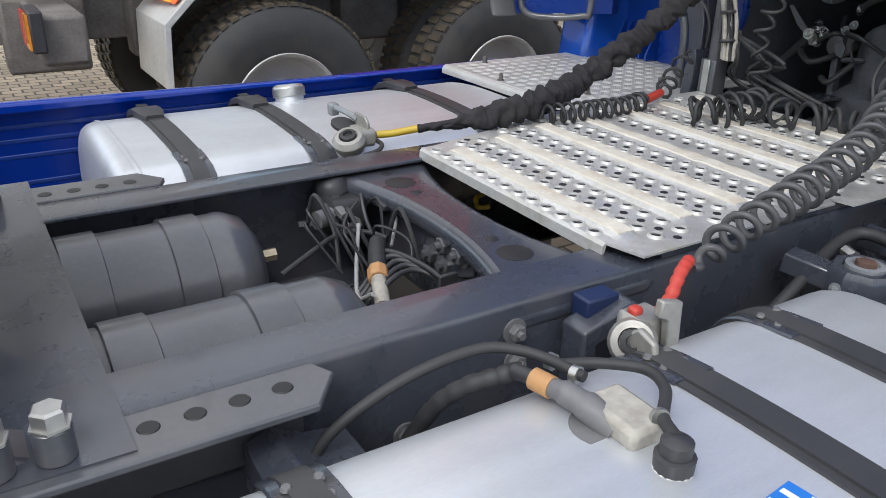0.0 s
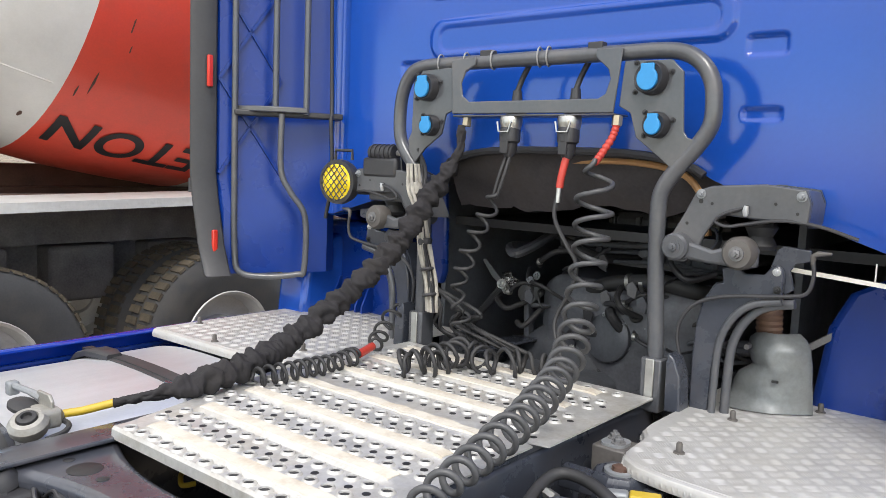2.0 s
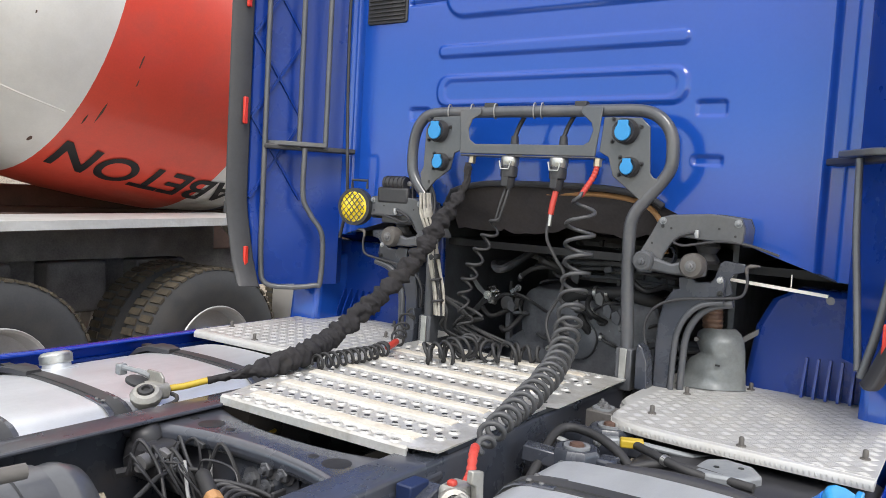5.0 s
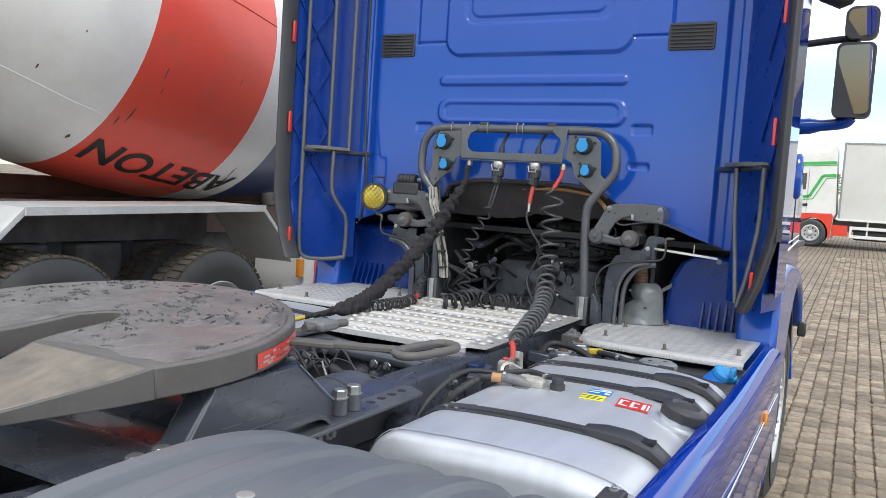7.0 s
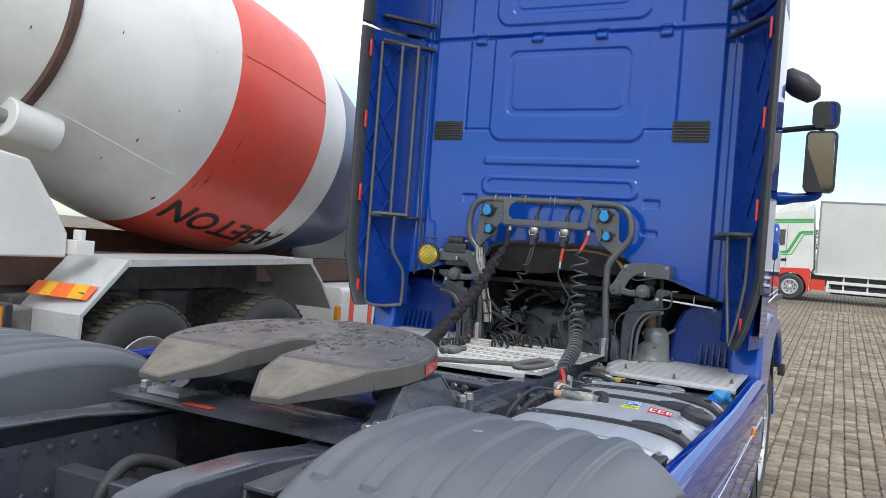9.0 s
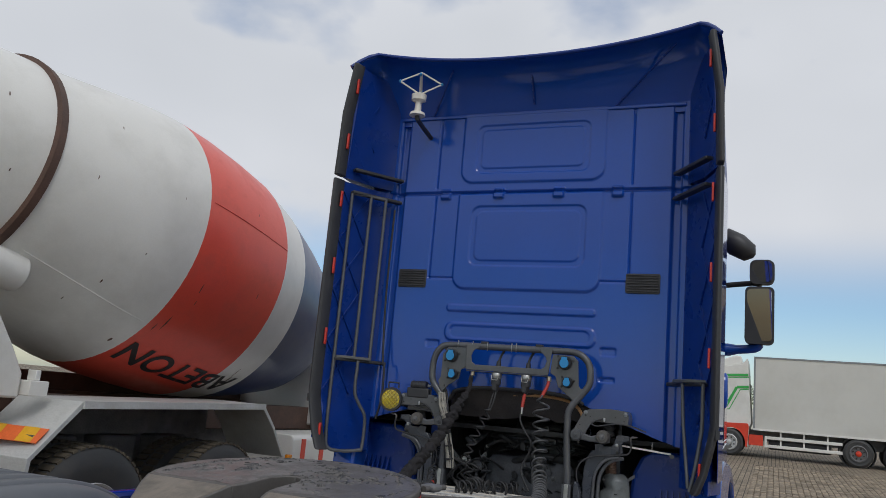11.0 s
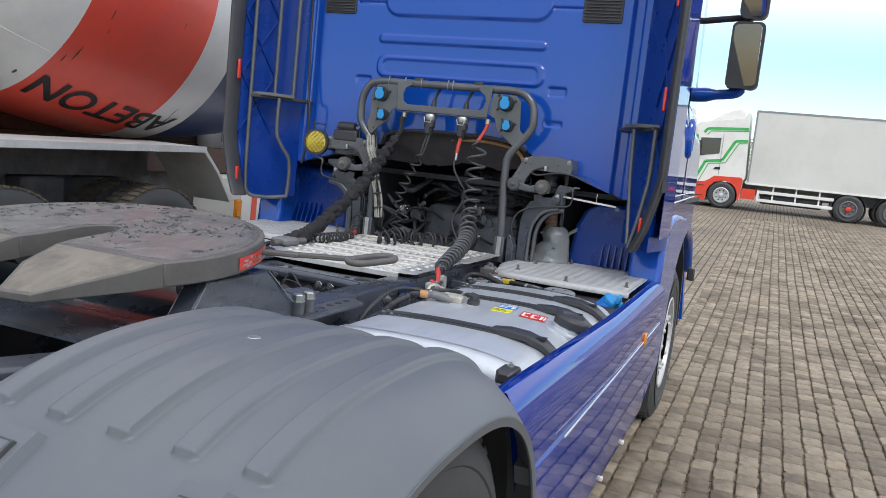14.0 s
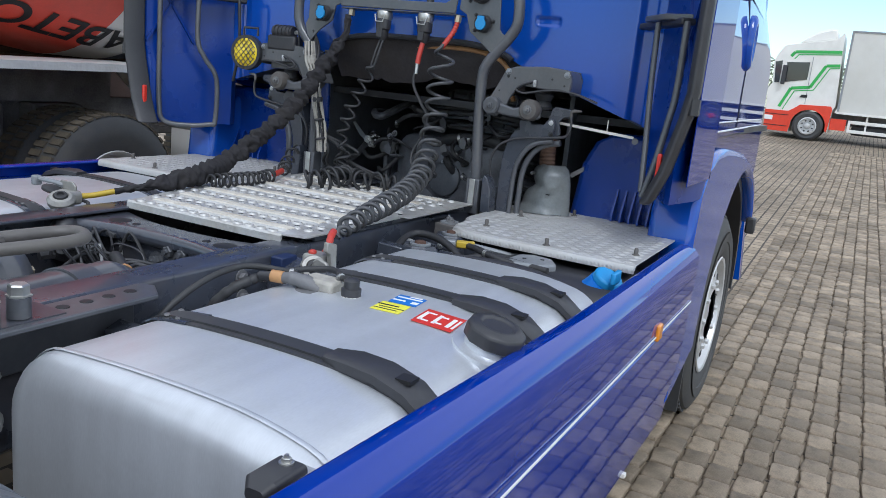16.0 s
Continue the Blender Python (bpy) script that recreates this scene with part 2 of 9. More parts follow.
GLASS = material("dark_glass", (0.02, 0.025, 0.03), 0.05, vary=0.05, coat=0.5)
MIRROR = material("mirror_glass", (0.8, 0.82, 0.84), 0.03, metal=1.0, vary=0.02)
GREEN = material("green_stripe", (0.05, 0.4, 0.08), 0.4, vary=0.06)
RED_TRUCK = material("red_lower_panel", (0.65, 0.05, 0.02), 0.4, vary=0.08)
BOX_WHITE = material("box_panel", (0.62, 0.61, 0.57), 0.5, vary=0.05, scale=1, dirt=(0.45, 0.43, 0.38), dirt_amount=0.35, dirt_scale=0.7)
YEL_LABEL = material("yellow_label", (0.75, 0.7, 0.06), 0.5, vary=0.05)
BLUE_LABEL = material("blue_label", (0.02, 0.16, 0.55), 0.45, vary=0.05)
WHITE_LABEL = material("white_label", (0.78, 0.78, 0.78), 0.5, vary=0.05)
PAVER = material("paver_concrete", (0.245, 0.195, 0.138), 0.8, vary=0.45, scale=14, grain=160, bump=0.5, dirt=(0.10, 0.08, 0.06), dirt_amount=0.85, dirt_scale=1.3, piece=0.34)
JOINT = material("joint_soil", (0.045, 0.037, 0.028), 0.95, vary=0.35, scale=9, bump=0.5, dirt=(0.12, 0.10, 0.07), dirt_amount=0.7, dirt_scale=2)
LEAF = material("hedge_leaf", (0.10, 0.115, 0.065), 0.7, vary=0.4, scale=6)

# ---- mesh helpers ----
class Geo:
    """Gathers vertices and faces of one part."""

    def __init__(self):
        self.v, self.f = [], []

    def add(self, verts, faces):
        k = len(self.v)
        self.v += [tuple(p) for p in verts]
        self.f += [tuple(i + k for i in f) for f in faces]
        return self

    def box(self, x0, x1, y0, y1, z0, z1):
        v = [(x, y, z) for x in (x0, x1) for y in (y0, y1) for z in (z0, z1)]
        return self.add(v, [(0, 1, 3, 2), (4, 6, 7, 5), (0, 4, 5, 1), (2, 3, 7, 6), (0, 2, 6, 4), (1, 5, 7, 3)])

    def obox(self, p, q, w, h, up=(0, 0, 1)):
        """A bar of width w and height h from p to q."""
        p, q = Vector(p), Vector(q)
        d = (q - p).normalized()
        s = d.cross(Vector(up))
        s = (s if s.length > 1e-4 else d.cross(Vector((1, 0, 0)))).normalized()
        u = s.cross(d)
        v = [a + s * (i * w / 2) + u * (j * h / 2) for a in (p, q) for i in (-1, 1) for j in (-1, 1)]
        return self.add(v, [(0, 1, 3, 2), (4, 6, 7, 5), (0, 4, 5, 1), (2, 3, 7, 6), (0, 2, 6, 4), (1, 5, 7, 3)])

    def loft(self, rings, closed=False, caps=True):
        n = len(rings[0])
        faces = []
        count = len(rings)
        for i in range(count if closed else count - 1):
            a, b = i * n, ((i + 1) % count) * n
            faces += [(a + j, a + (j + 1) % n, b + (j + 1) % n, b + j) for j in range(n)]
        if caps and not closed:
            faces += [tuple(reversed(range(n))), tuple(range((count - 1) * n, count * n))]
        return self.add([p for r in rings for p in r], faces)

    def tube(self, path, r, n=10, closed=False):
        """A round tube; r is a radius or one radius a point."""
        pts = [Vector(p) for p in path]
        m = len(pts)
        rad = r if isinstance(r, (list, tuple)) else [r] * m
        rings, normal = [], None
        for i, p in enumerate(pts):
            a = pts[i - 1] if i else (pts[-1] if closed else pts[0])
            b = pts[i + 1] if i < m - 1 else (pts[0] if closed else pts[-1])
            d = (b - a).normalized()
            if normal is None:
                normal = d.orthogonal().normalized()
            normal = (normal - d * normal.dot(d))
            normal = normal.normalized() if normal.length > 1e-6 else d.orthogonal().normalized()
            side = d.cross(normal)
            rings.append([p + (normal * math.cos(t) + side * math.sin(t)) * rad[i] for t in (2 * math.pi * j / n for j in range(n))])
        return self.loft(rings, closed=closed)

    def cyl(self, p, q, r, n=16, r2=None):
        return self.tube([p, q], [r, r if r2 is None else r2], n)

    def spin(self, profile, origin, axis, n=32, cap=True):
        """A solid of revolution from (radius, height along the axis) pairs."""
        o, a = Vector(origin), Vector(axis).normalized()
        u = a.orthogonal().normalized()
        w = a.cross(u)
        rings = [[o + a * h + (u * math.cos(t) + w * math.sin(t)) * r for t in (2 * math.pi * j / n for j in range(n))] for r, h in profile]
        return self.loft(rings, caps=cap)

    def prism(self, poly, axis, a, b):
        """An outline of (u, v) pairs drawn out along x, y or z from a to b."""
        def place(u, v, d):
            return {"x": (d, u, v), "y": (u, d, v), "z": (u, v, d)}[axis]
        n = len(poly)
        verts = [place(u, v, a) for u, v in poly] + [place(u, v, b) for u, v in poly]
        faces = [tuple(range(n)), tuple(reversed(range(n, 2 * n)))]
        faces += [(i, i + n, (i + 1) % n + n, (i + 1) % n) for i in range(n)]
        return self.add(verts, faces)

    def moved(self, m):
        self.v = [tuple(m @ Vector(p)) for p in self.v]
        return self

    def mirrored(self):
        self.v = [(x, -y, z) for x, y, z in self.v]
        self.f = [tuple(reversed(f)) for f in self.f]
        return self


PLACE = {}
SET = [Matrix.Identity(4)]


def place(x=0.0, y=0.0, z=0.0, grow=1.0, about=(0, 0, 0)):
    """Sets down all parts that follow with a shift, or grown about a point."""
    c = Vector(about)
    SET[0] = Matrix.Translation(Vector((x, y, z)) + c) @ Matrix.Scale(grow, 4) @ Matrix.Translation(-c)


def part(name, geo, mat, parent=None, label="", bevel=0.0, sharp=38, segments=2):
    """Links the gathered mesh as one object, its origin at its base, under a parent."""
    pts = np.array([SET[0] @ Vector(q) for q in geo.v], float)
    lo, hi = pts.min(0), pts.max(0)
    base = Vector(((lo[0] + hi[0]) / 2, (lo[1] + hi[1]) / 2, lo[2]))
    me = bpy.data.meshes.new(name)
    me.from_pydata((pts - np.array(base)).tolist(), [], geo.f)
    bm = bmesh.new()
    bm.from_mesh(me)
    bmesh.ops.recalc_face_normals(bm, faces=bm.faces)
    bm.to_mesh(me)
    bm.free()
    me.materials.append(mat)
    me.shade_smooth()
    me.set_sharp_from_angle(angle=radians(sharp))
    ob = new(name, me)
    PLACE[ob.name] = base
    if parent is not None:
        ob.parent = parent
        ob.location = base - PLACE[parent.name]
    else:
        ob.location = base
    if bevel:
        mod = ob.modifiers.new("bevel", "BEVEL")
        mod.width, mod.segments, mod.limit_method, mod.angle_limit = bevel, segments, "ANGLE", radians(40)
    if label:
        ob["label"] = label
    return ob


def thing(name, at, label, category, group="", kind=""):
    ob = new(name)
    ob.empty_display_size = 0.2
    ob.location = at
    PLACE[ob.name] = Vector(at)
    return tagged(ob, label, category, group, kind)


def twin(ob, at, parent, turn=0.0):
    """A second piece on the same mesh, its base at the world place at."""
    o = bpy.data.objects.new(ob.name.split(".")[0], ob.data)
    scene.collection.objects.link(o)
    o.parent = parent
    o.location = Vector(at) - (PLACE[parent.name] if parent else Vector())
    o.rotation_euler = (0, 0, turn)
    PLACE[o.name] = Vector(at)
    for mod in ob.modifiers:
        mm = o.modifiers.new(mod.name, mod.type)
        mm.width, mm.segments, mm.limit_method, mm.angle_limit = mod.width, mod.segments, mod.limit_method, mod.angle_limit
    return o


def smooth_path(points, steps=8):
    """A Catmull-Rom line through the points."""
    p = [Vector(q) for q in points]
    p = [p[0] * 2 - p[1]] + p + [p[-1] * 2 - p[-2]]
    out = []
    for i in range(1, len(p) - 2):
        a, b, c, d = p[i - 1:i + 3]
        for k in range(steps):
            t = k / steps
            out.append(0.5 * ((2 * b) + (c - a) * t + (2 * a - 5 * b + 4 * c - d) * t * t + (3 * b - a - 3 * c + d) * t ** 3))
    return out + [p[-2]]


def along(points, count):
    """count places at even steps along a line, and their directions."""
    pts = [Vector(q) for q in points]
    run = [0.0]
    for a, b in zip(pts, pts[1:]):
        run.append(run[-1] + (b - a).length)
    out, j = [], 0
    for i in range(count):
        s = run[-1] * i / (count - 1)
        while j < len(pts) - 2 and run[j + 1] < s:
            j += 1
        f = (s - run[j]) / max(1e-9, run[j + 1] - run[j])
        out.append((pts[j].lerp(pts[j + 1], f), (pts[j + 1] - pts[j]).normalized()))
    return out


def coil(points, turns, radius, wire, n=6, per=14, taper=0.0, pitch_noise=0.0, seed=1, ease=1.0):
    """A coiled line wound round a smooth path."""
    rnd = random.Random(seed)
    line = along(smooth_path(points, 10), turns * per + 1)
    normal, out = None, []
    wob = [rnd.uniform(-1, 1) for _ in range(turns + 2)]
    for i, (p, d) in enumerate(line):
        if normal is None:
            normal = d.orthogonal().normalized()
        normal = (normal - d * normal.dot(d)).normalized()
        side = d.cross(normal)
        f = i / (len(line) - 1)
        k = turns * f ** ease
        w = wob[int(k)] * (1 - k % 1) + wob[int(k) + 1] * (k % 1)
        r = radius * (1 - taper * f) * (1 + pitch_noise * 0.4 * w) * min(1, 20 * f + 0.1, 14 * (1 - f) + 0.1)
        t = 2 * math.pi * k
        out.append(p + (normal * math.cos(t) + side * math.sin(t)) * r + d * (pitch_noise * radius * 0.5 * w))
    return Geo().tube(out, wire, n)


def rounded(u0, u1, v0, v1, r, n=5):
    """Outline of a rectangle with round corners."""
    out = []
    for cu, cv, a0 in ((u1 - r, v1 - r, 0), (u0 + r, v1 - r, 90), (u0 + r, v0 + r, 180), (u1 - r, v0 + r, 270)):
        out += [(cu + r * math.cos(radians(a0 + 90 * i / n)), cv + r * math.sin(radians(a0 + 90 * i / n))) for i in range(n + 1)]
    return out


def hexbolt(p, axis, r=0.015, h=0.014):
    """A hexagon head on a washer."""
    p, a = Vector(p), Vector(axis).normalized()
    g = Geo()
    g.spin([(r * 1.5, 0), (r * 1.5, h * 0.25)], p, a, 14)
    g.spin([(r, h * 0.25), (r, h * 0.9), (r * 0.85, h)], p, a, 6)
    g.spin([(r * 0.5, h), (r * 0.45, h * 1.5)], p, a, 8)
    return g


def ground_height(x):
    """The yard lies level round the trucks and climbs gently ahead of them."""
    f = min(max((x - 2.0) / 21.0, 0.0), 1.6)
    return 0.72 * (f * f / 0.4 if f < 0.2 else f - 0.1)

# ---- ground ----
xs = [-60, -40, -25, -15, -8, -4, -2, 0, 1, 2, 3, 4, 5, 6, 6.5, 8, 10, 14, 18, 23, 28, 36, 50, 80, 150, 400, 1500]
ys = [-900, -300, -100, -50, -25, -12, -6, -3, -1, 1, 3, 6, 12, 25, 50, 100, 300, 900]
g = Geo()
g.add([(x, y, ground_height(x)) for x in xs for y in ys],
      [(i * len(ys) + j, (i + 1) * len(ys) + j, (i + 1) * len(ys) + j + 1, i * len(ys) + j + 1) for i in range(len(xs) - 1) for j in range(len(ys) - 1)])


def ground_material():
    """Sandy joints with the far paving drawn as bricks at the pavers' own size."""
    m = JOINT.copy()
    m.name = "yard_paving"
    n, l = m.node_tree.nodes, m.node_tree.links
    b = n["Principled BSDF"]
    tc = n.new("ShaderNodeTexCoord")
    mp = n.new("ShaderNodeMapping")
    br = n.new("ShaderNodeTexBrick")
    br.inputs["Scale"].default_value = 1.0
    br.inputs["Brick Width"].default_value, br.inputs["Row Height"].default_value = 0.165, 0.121
    br.inputs["Mortar Size"].default_value = 0.009
    br.inputs["Color1"].default_value, br.inputs["Color2"].default_value = (0.30, 0.24, 0.17, 1), (0.19, 0.15, 0.105, 1)
    br.inputs["Mortar"].default_value = (0.055, 0.045, 0.035, 1)
    big = n.new("ShaderNodeTexNoise")
    big.inputs["Scale"].default_value, big.inputs["Detail"].default_value = 0.5, 6
    mr = n.new("ShaderNodeMapRange")
    mr.inputs["From Min"].default_value, mr.inputs["From Max"].default_value = 0.3, 0.7
    mr.inputs["To Min"].default_value, mr.inputs["To Max"].default_value = 0.65, 1.25
    sc = n.new("ShaderNodeVectorMath")
    sc.operation = "SCALE"
    l.new(tc.outputs["Object"], mp.inputs["Vector"])
    l.new(mp.outputs["Vector"], br.inputs["Vector"])
    l.new(tc.outputs["Object"], big.inputs["Vector"])
    l.new(big.outputs["Fac"], mr.inputs["Value"])
    l.new(br.outputs["Color"], sc.inputs[0])
    l.new(mr.outputs["Result"], sc.inputs["Scale"])
    l.new(sc.outputs[0], b.inputs["Base Color"])
    bp = n.new("ShaderNodeBump")
    bp.inputs["Strength"].default_value, bp.inputs["Distance"].default_value, bp.invert = 0.6, 0.02, True
    l.new(br.outputs["Fac"], bp.inputs["Height"])
    l.new(bp.outputs["Normal"], b.inputs["Normal"])
    return m


ground = tagged(part("ground", g, ground_material()), "brownish concrete paved yard with dark sandy joints", "ground", kind="structure")

# ---- tractor unit ----
truck = thing("tractor_truck", (0, 0, 0), "blue tractor truck with grey chassis and bare fifth wheel", "truck")
SIDES = ((1, "left"), (-1, "right"))


def side(geo, s):
    return geo if s > 0 else geo.mirrored()


# frame rails: C sections with round shoulders, kicked down at the tail
def rail(s):
    """One rail, built for the left side."""
    def section(top, bottom, out):
        o = [(out - 0.10, top), (out - 0.012, top)]
        o += [(out - 0.012 + 0.012 * math.sin(radians(a)), top - 0.012 + 0.012 * math.cos(radians(a))) for a in (30, 60, 90)]
        o += [(out, bottom + 0.012), (out - 0.012, bottom), (out - 0.10, bottom), (out - 0.10, bottom + 0.01), (out - 0.012, bottom + 0.01), (out - 0.012, top - 0.01), (out - 0.10, top - 0.01)]
        return o
    stations = [(-3.95, 0.95, 0.70, 0.405), (-3.62, 0.99, 0.70, 0.405), (-3.48, 1.05, 0.72, 0.40), (-3.38, 1.10, 0.77, 0.395), (-3.28, 1.112, 0.78, 0.39), (-3.0, 1.104, 0.78, 0.388), (-2.75, 1.075, 0.78, 0.388), (-2.6, 1.070, 0.78, 0.388), (-2.0, 1.070, 0.78, 0.388), (-0.4, 1.071, 0.78, 0.388), (0.5, 1.04, 0.76, 0.40), (2.3, 0.9, 0.66, 0.45)]
    g = Geo().loft([[(x, y, z) for y, z in section(t, b, o)] for x, t, b, o in stations])
    return part("frame_rail", side(g, s), DARK_PAINT, truck, "dark grey painted steel frame rail", bevel=0.003)


for s, _ in SIDES:
    r = rail(s)
    # bolt heads on the outer web
    first = None
    for bx, bz in ((-1.31, 1.022), (-1.305, 0.968), (-1.5, 0.9), (-2.6, 0.95), (-3.0, 0.97), (-3.1, 0.88), (-3.26, 1.0), (-3.36, 0.985), (-3.30, 0.90), (-3.40, 0.93), (-3.16, 0.95)):
        if first is None:
            first = part("bolt", side(hexbolt((bx, 0.389, bz), (0, 1, 0), 0.014, 0.016), s), CAST, r)
            fz = PLACE[first.name]
        else:
            twin(first, fz + Vector((bx + 1.31, 0, bz - 1.022)), r)

for s in (1, -1):
    first = None
    for bx, bz in ((-2.155, 1.010), (-2.06, 1.013), (-2.004, 1.011), (-2.086, 0.950), (-2.036, 0.952), (-1.988, 0.953), (-1.987, 0.853), (-2.11, 0.86), (-2.20, 0.93)):
        if first is None:
            first = part("big_bolt", side(hexbolt((bx, 0.389, bz + 0.008), (0, 1, 0), 0.0205, 0.022), s), BOLT, truck, "pale zinc hexagon bolt on the frame")
            fz = PLACE[first.name]
        else:
            twin(first, fz + Vector((bx + 2.155, 0, bz - 1.010)), truck)
    for bx, by in ((-2.04, 0.26), (-2.04, 0.35), (-2.40, 0.30)):
        part("plate_bolt", side(hexbolt((bx, by, 1.074), (0, 0, 1), 0.017, 0.026), s), BLACK_PLASTIC, truck)

# bell-shaped cross member ahead of the air tanks
def crossmember(x, name="cross_member"):
    top = []
    for i in range(25):
        y = -0.39 + 0.78 * i / 24
        w = 0.055 + 0.10 * (abs(y) / 0.39) ** 2.2
        top.append((y, w))
    outline = [(x - w, y) for y, w in top] + [(x + w, y) for y, w in reversed(top)]
    g = Geo().prism(outline, "z", 0.985, 1.03)
    g.prism([(x - 0.03, -0.38), (x + 0.03, -0.38), (x + 0.03, 0.38), (x - 0.03, 0.38)], "z", 0.82, 1.017)
    p = part(name, g, DARK_PAINT, truck, "waisted grey steel cross member with round holes", bevel=0.018, segments=4)
    for y, r in ((0.21, 0.034), (-0.21, 0.034), (0.14, 0.012), (-0.14, 0.013), (0.275, 0.012), (-0.275, 0.012)):
        part("hole", Geo().spin([(r, 0), (r * 0.8, 0.0015)], (x - 0.01, y, 1.0305), (0, 0, 1), 18), BLACK, p)
    for y in (0.03, -0.03):
        part("bolt", hexbolt((x - 0.03, y, 0.94), (-1, 0, 0), 0.02, 0.02), GREY_PAINT, p)
    return p


place(-0.038, 0, 0.022)
crossmember(-1.13)
place()
part("rear_cross_member", Geo().box(-3.05, -2.98, -0.4, 0.4, 0.8, 0.96), DARK_PAINT, truck, bevel=0.006)
part("tail_cross_member", Geo().cyl((-3.7, -0.4, 0.84), (-3.7, 0.4, 0.84), 0.06, 20), DARK_PAINT, truck)
part("front_cross_member", Geo().box(-0.35, -0.25, -0.4, 0.4, 0.8, 0.95), DARK_PAINT, truck, bevel=0.006)
# axle, shaft and floor of the frame bay
part("drive_shaft", Geo().cyl((-2.6, 0, 0.62), (0.4, 0, 0.72), 0.055, 16), DARK_PAINT, truck)
g = Geo().spin([(0.09, -0.9), (0.10, -0.3), (0.24, -0.14), (0.24, 0.14), (0.10, 0.3), (0.09, 0.9)], (-2.85, 0, 0.52), (0, 1, 0), 20)
part("rear_axle", g, DARK_PAINT, truck)

# bracket and air bellows behind the right rear wheel, hose inside the frame
for s, _ in SIDES:
    b = part("shock_bracket", side(Geo().prism([(-3.70, 0.97), (-3.66, 1.0), (-3.55, 1.02), (-3.52, 1.01), (-3.40, 0.86), (-3.40, 0.80), (-3.46, 0.80), (-3.70, 0.84)], "y", 0.425, 0.44), s), DARK_PAINT, truck, "dark folded suspension bracket", bevel=0.005)
    part("bracket_flange", side(Geo().obox((-3.535, 0.465, 1.018), (-3.395, 0.465, 0.85), 0.055, 0.008), s), GREY_PAINT, b, "pale edged folded flange", bevel=0.002)
    part("bracket_flange", side(Geo().obox((-3.665, 0.455, 0.995), (-3.56, 0.455, 0.86), 0.035, 0.008), s), GREY_PAINT, b, bevel=0.002)
    part("shackle_bush", side(Geo().cyl((-3.53, 0.44, 0.83), (-3.53, 0.52, 0.83), 0.04, 18), s), RUBBER, b)
    for x, z in ((-3.53, 0.985), (-3.64, 0.965), (-3.59, 0.90), (-3.42, 0.86)):
        part("bolt", side(hexbolt((x, 0.44, z), (0, 1, 0), 0.014, 0.016), s), CAST, b)
    part("air_bellows", side(Geo().spin([(0.08, 0), (0.11, 0.03), (0.12, 0.1), (0.11, 0.17), (0.08, 0.2)], (-3.42, 0.62, 0.48), (0, 0, 1), 24), s), RUBBER, truck, "black rubber air bellows")
    part("shock_absorber", side(Geo().cyl((-3.52, 0.52, 0.62), (-3.30, 0.52, 0.70), 0.035, 14), s), RUBBER, truck)
part("inner_hose", Geo().tube(smooth_path([(-3.08, 0.12, 0.82), (-3.06, 0.12, 0.93), (-2.98, 0.12, 0.99), (-2.90, 0.11, 0.985), (-2.80, 0.09, 0.94), (-2.72, 0.07, 0.87)], 6), 0.019, 12), RUBBER, truck, "thick black hose inside the frame")
for k in range(4):
    part("inner_cable", Geo().tube(smooth_path([(-3.6, 0.1 + 0.06 * k, 0.80), (-3.3, 0.16 - 0.05 * k, 0.74 + 0.02 * k), (-3.0, 0.05 * k, 0.72), (-2.7, 0.12, 0.70)], 6), 0.008, 8), RUBBER, truck)

rv = None
for i in range(9):
    for z in (0.90, 1.02):
        x = -3.30 + 0.075 * i
        if rv is None:
            rv = part("rivet", Geo().spin([(0.011, 0), (0.009, 0.006), (0.003, 0.008)], (x, 0.309, z), (0, -1, 0), 10), DARK_PAINT, truck)
            rvp = PLACE[rv.name] - Vector((x, 0.309, z))
        else:
            twin(rv, Vector((x, 0.309, z)) + rvp, truck)
part("inner_web", Geo().box(-3.5, -2.6, 0.310, 0.316, 0.80, 1.045), DARK_PAINT, truck, "dark inner liner of the rail")

# air tanks between the rails
def airtank(y, x0, x1, z, r):
    prof = [(0.01, 0), (r * 0.6, 0.012), (r * 0.88, 0.035), (r * 0.985, 0.065), (r, 0.075), (r, 0.082), (r * 0.99, 0.085)]
    L = x1 - x0
    prof = prof + [(rr, L - h) for rr, h in reversed(prof)]
    t = part("air_tank", Geo().spin(prof, (x0, y, z), (1, 0, 0), 40), GREY_PAINT, truck, "grey painted compressed air tank")
    for f in (0.3, 0.68):
        g = Geo().spin([(r + 0.001, -0.035), (r + 0.005, -0.033), (r + 0.005, 0.033), (r + 0.001, 0.035)], (x0 + L * f, y, z), (1, 0, 0), 40)
        part("band", g, GREY_PAINT, t)
    part("weld_seam", Geo().spin([(r, -0.006), (r + 0.005, 0), (r, 0.006)], (x0 + 0.085, y, z), (1, 0, 0), 40), GREY_PAINT, t)
    part("fitting", Geo().cyl((x1 - 0.005, y, z + 0.02), (x1 + 0.03, y, z + 0.02), 0.014, 6), BRASS, t)
    return t


airtank(0.212, -1.98, -1.50, 0.925, 0.125)
airtank(-0.152, -1.99, -1.44, 0.925, 0.125)

place(0, 0, 0.02)
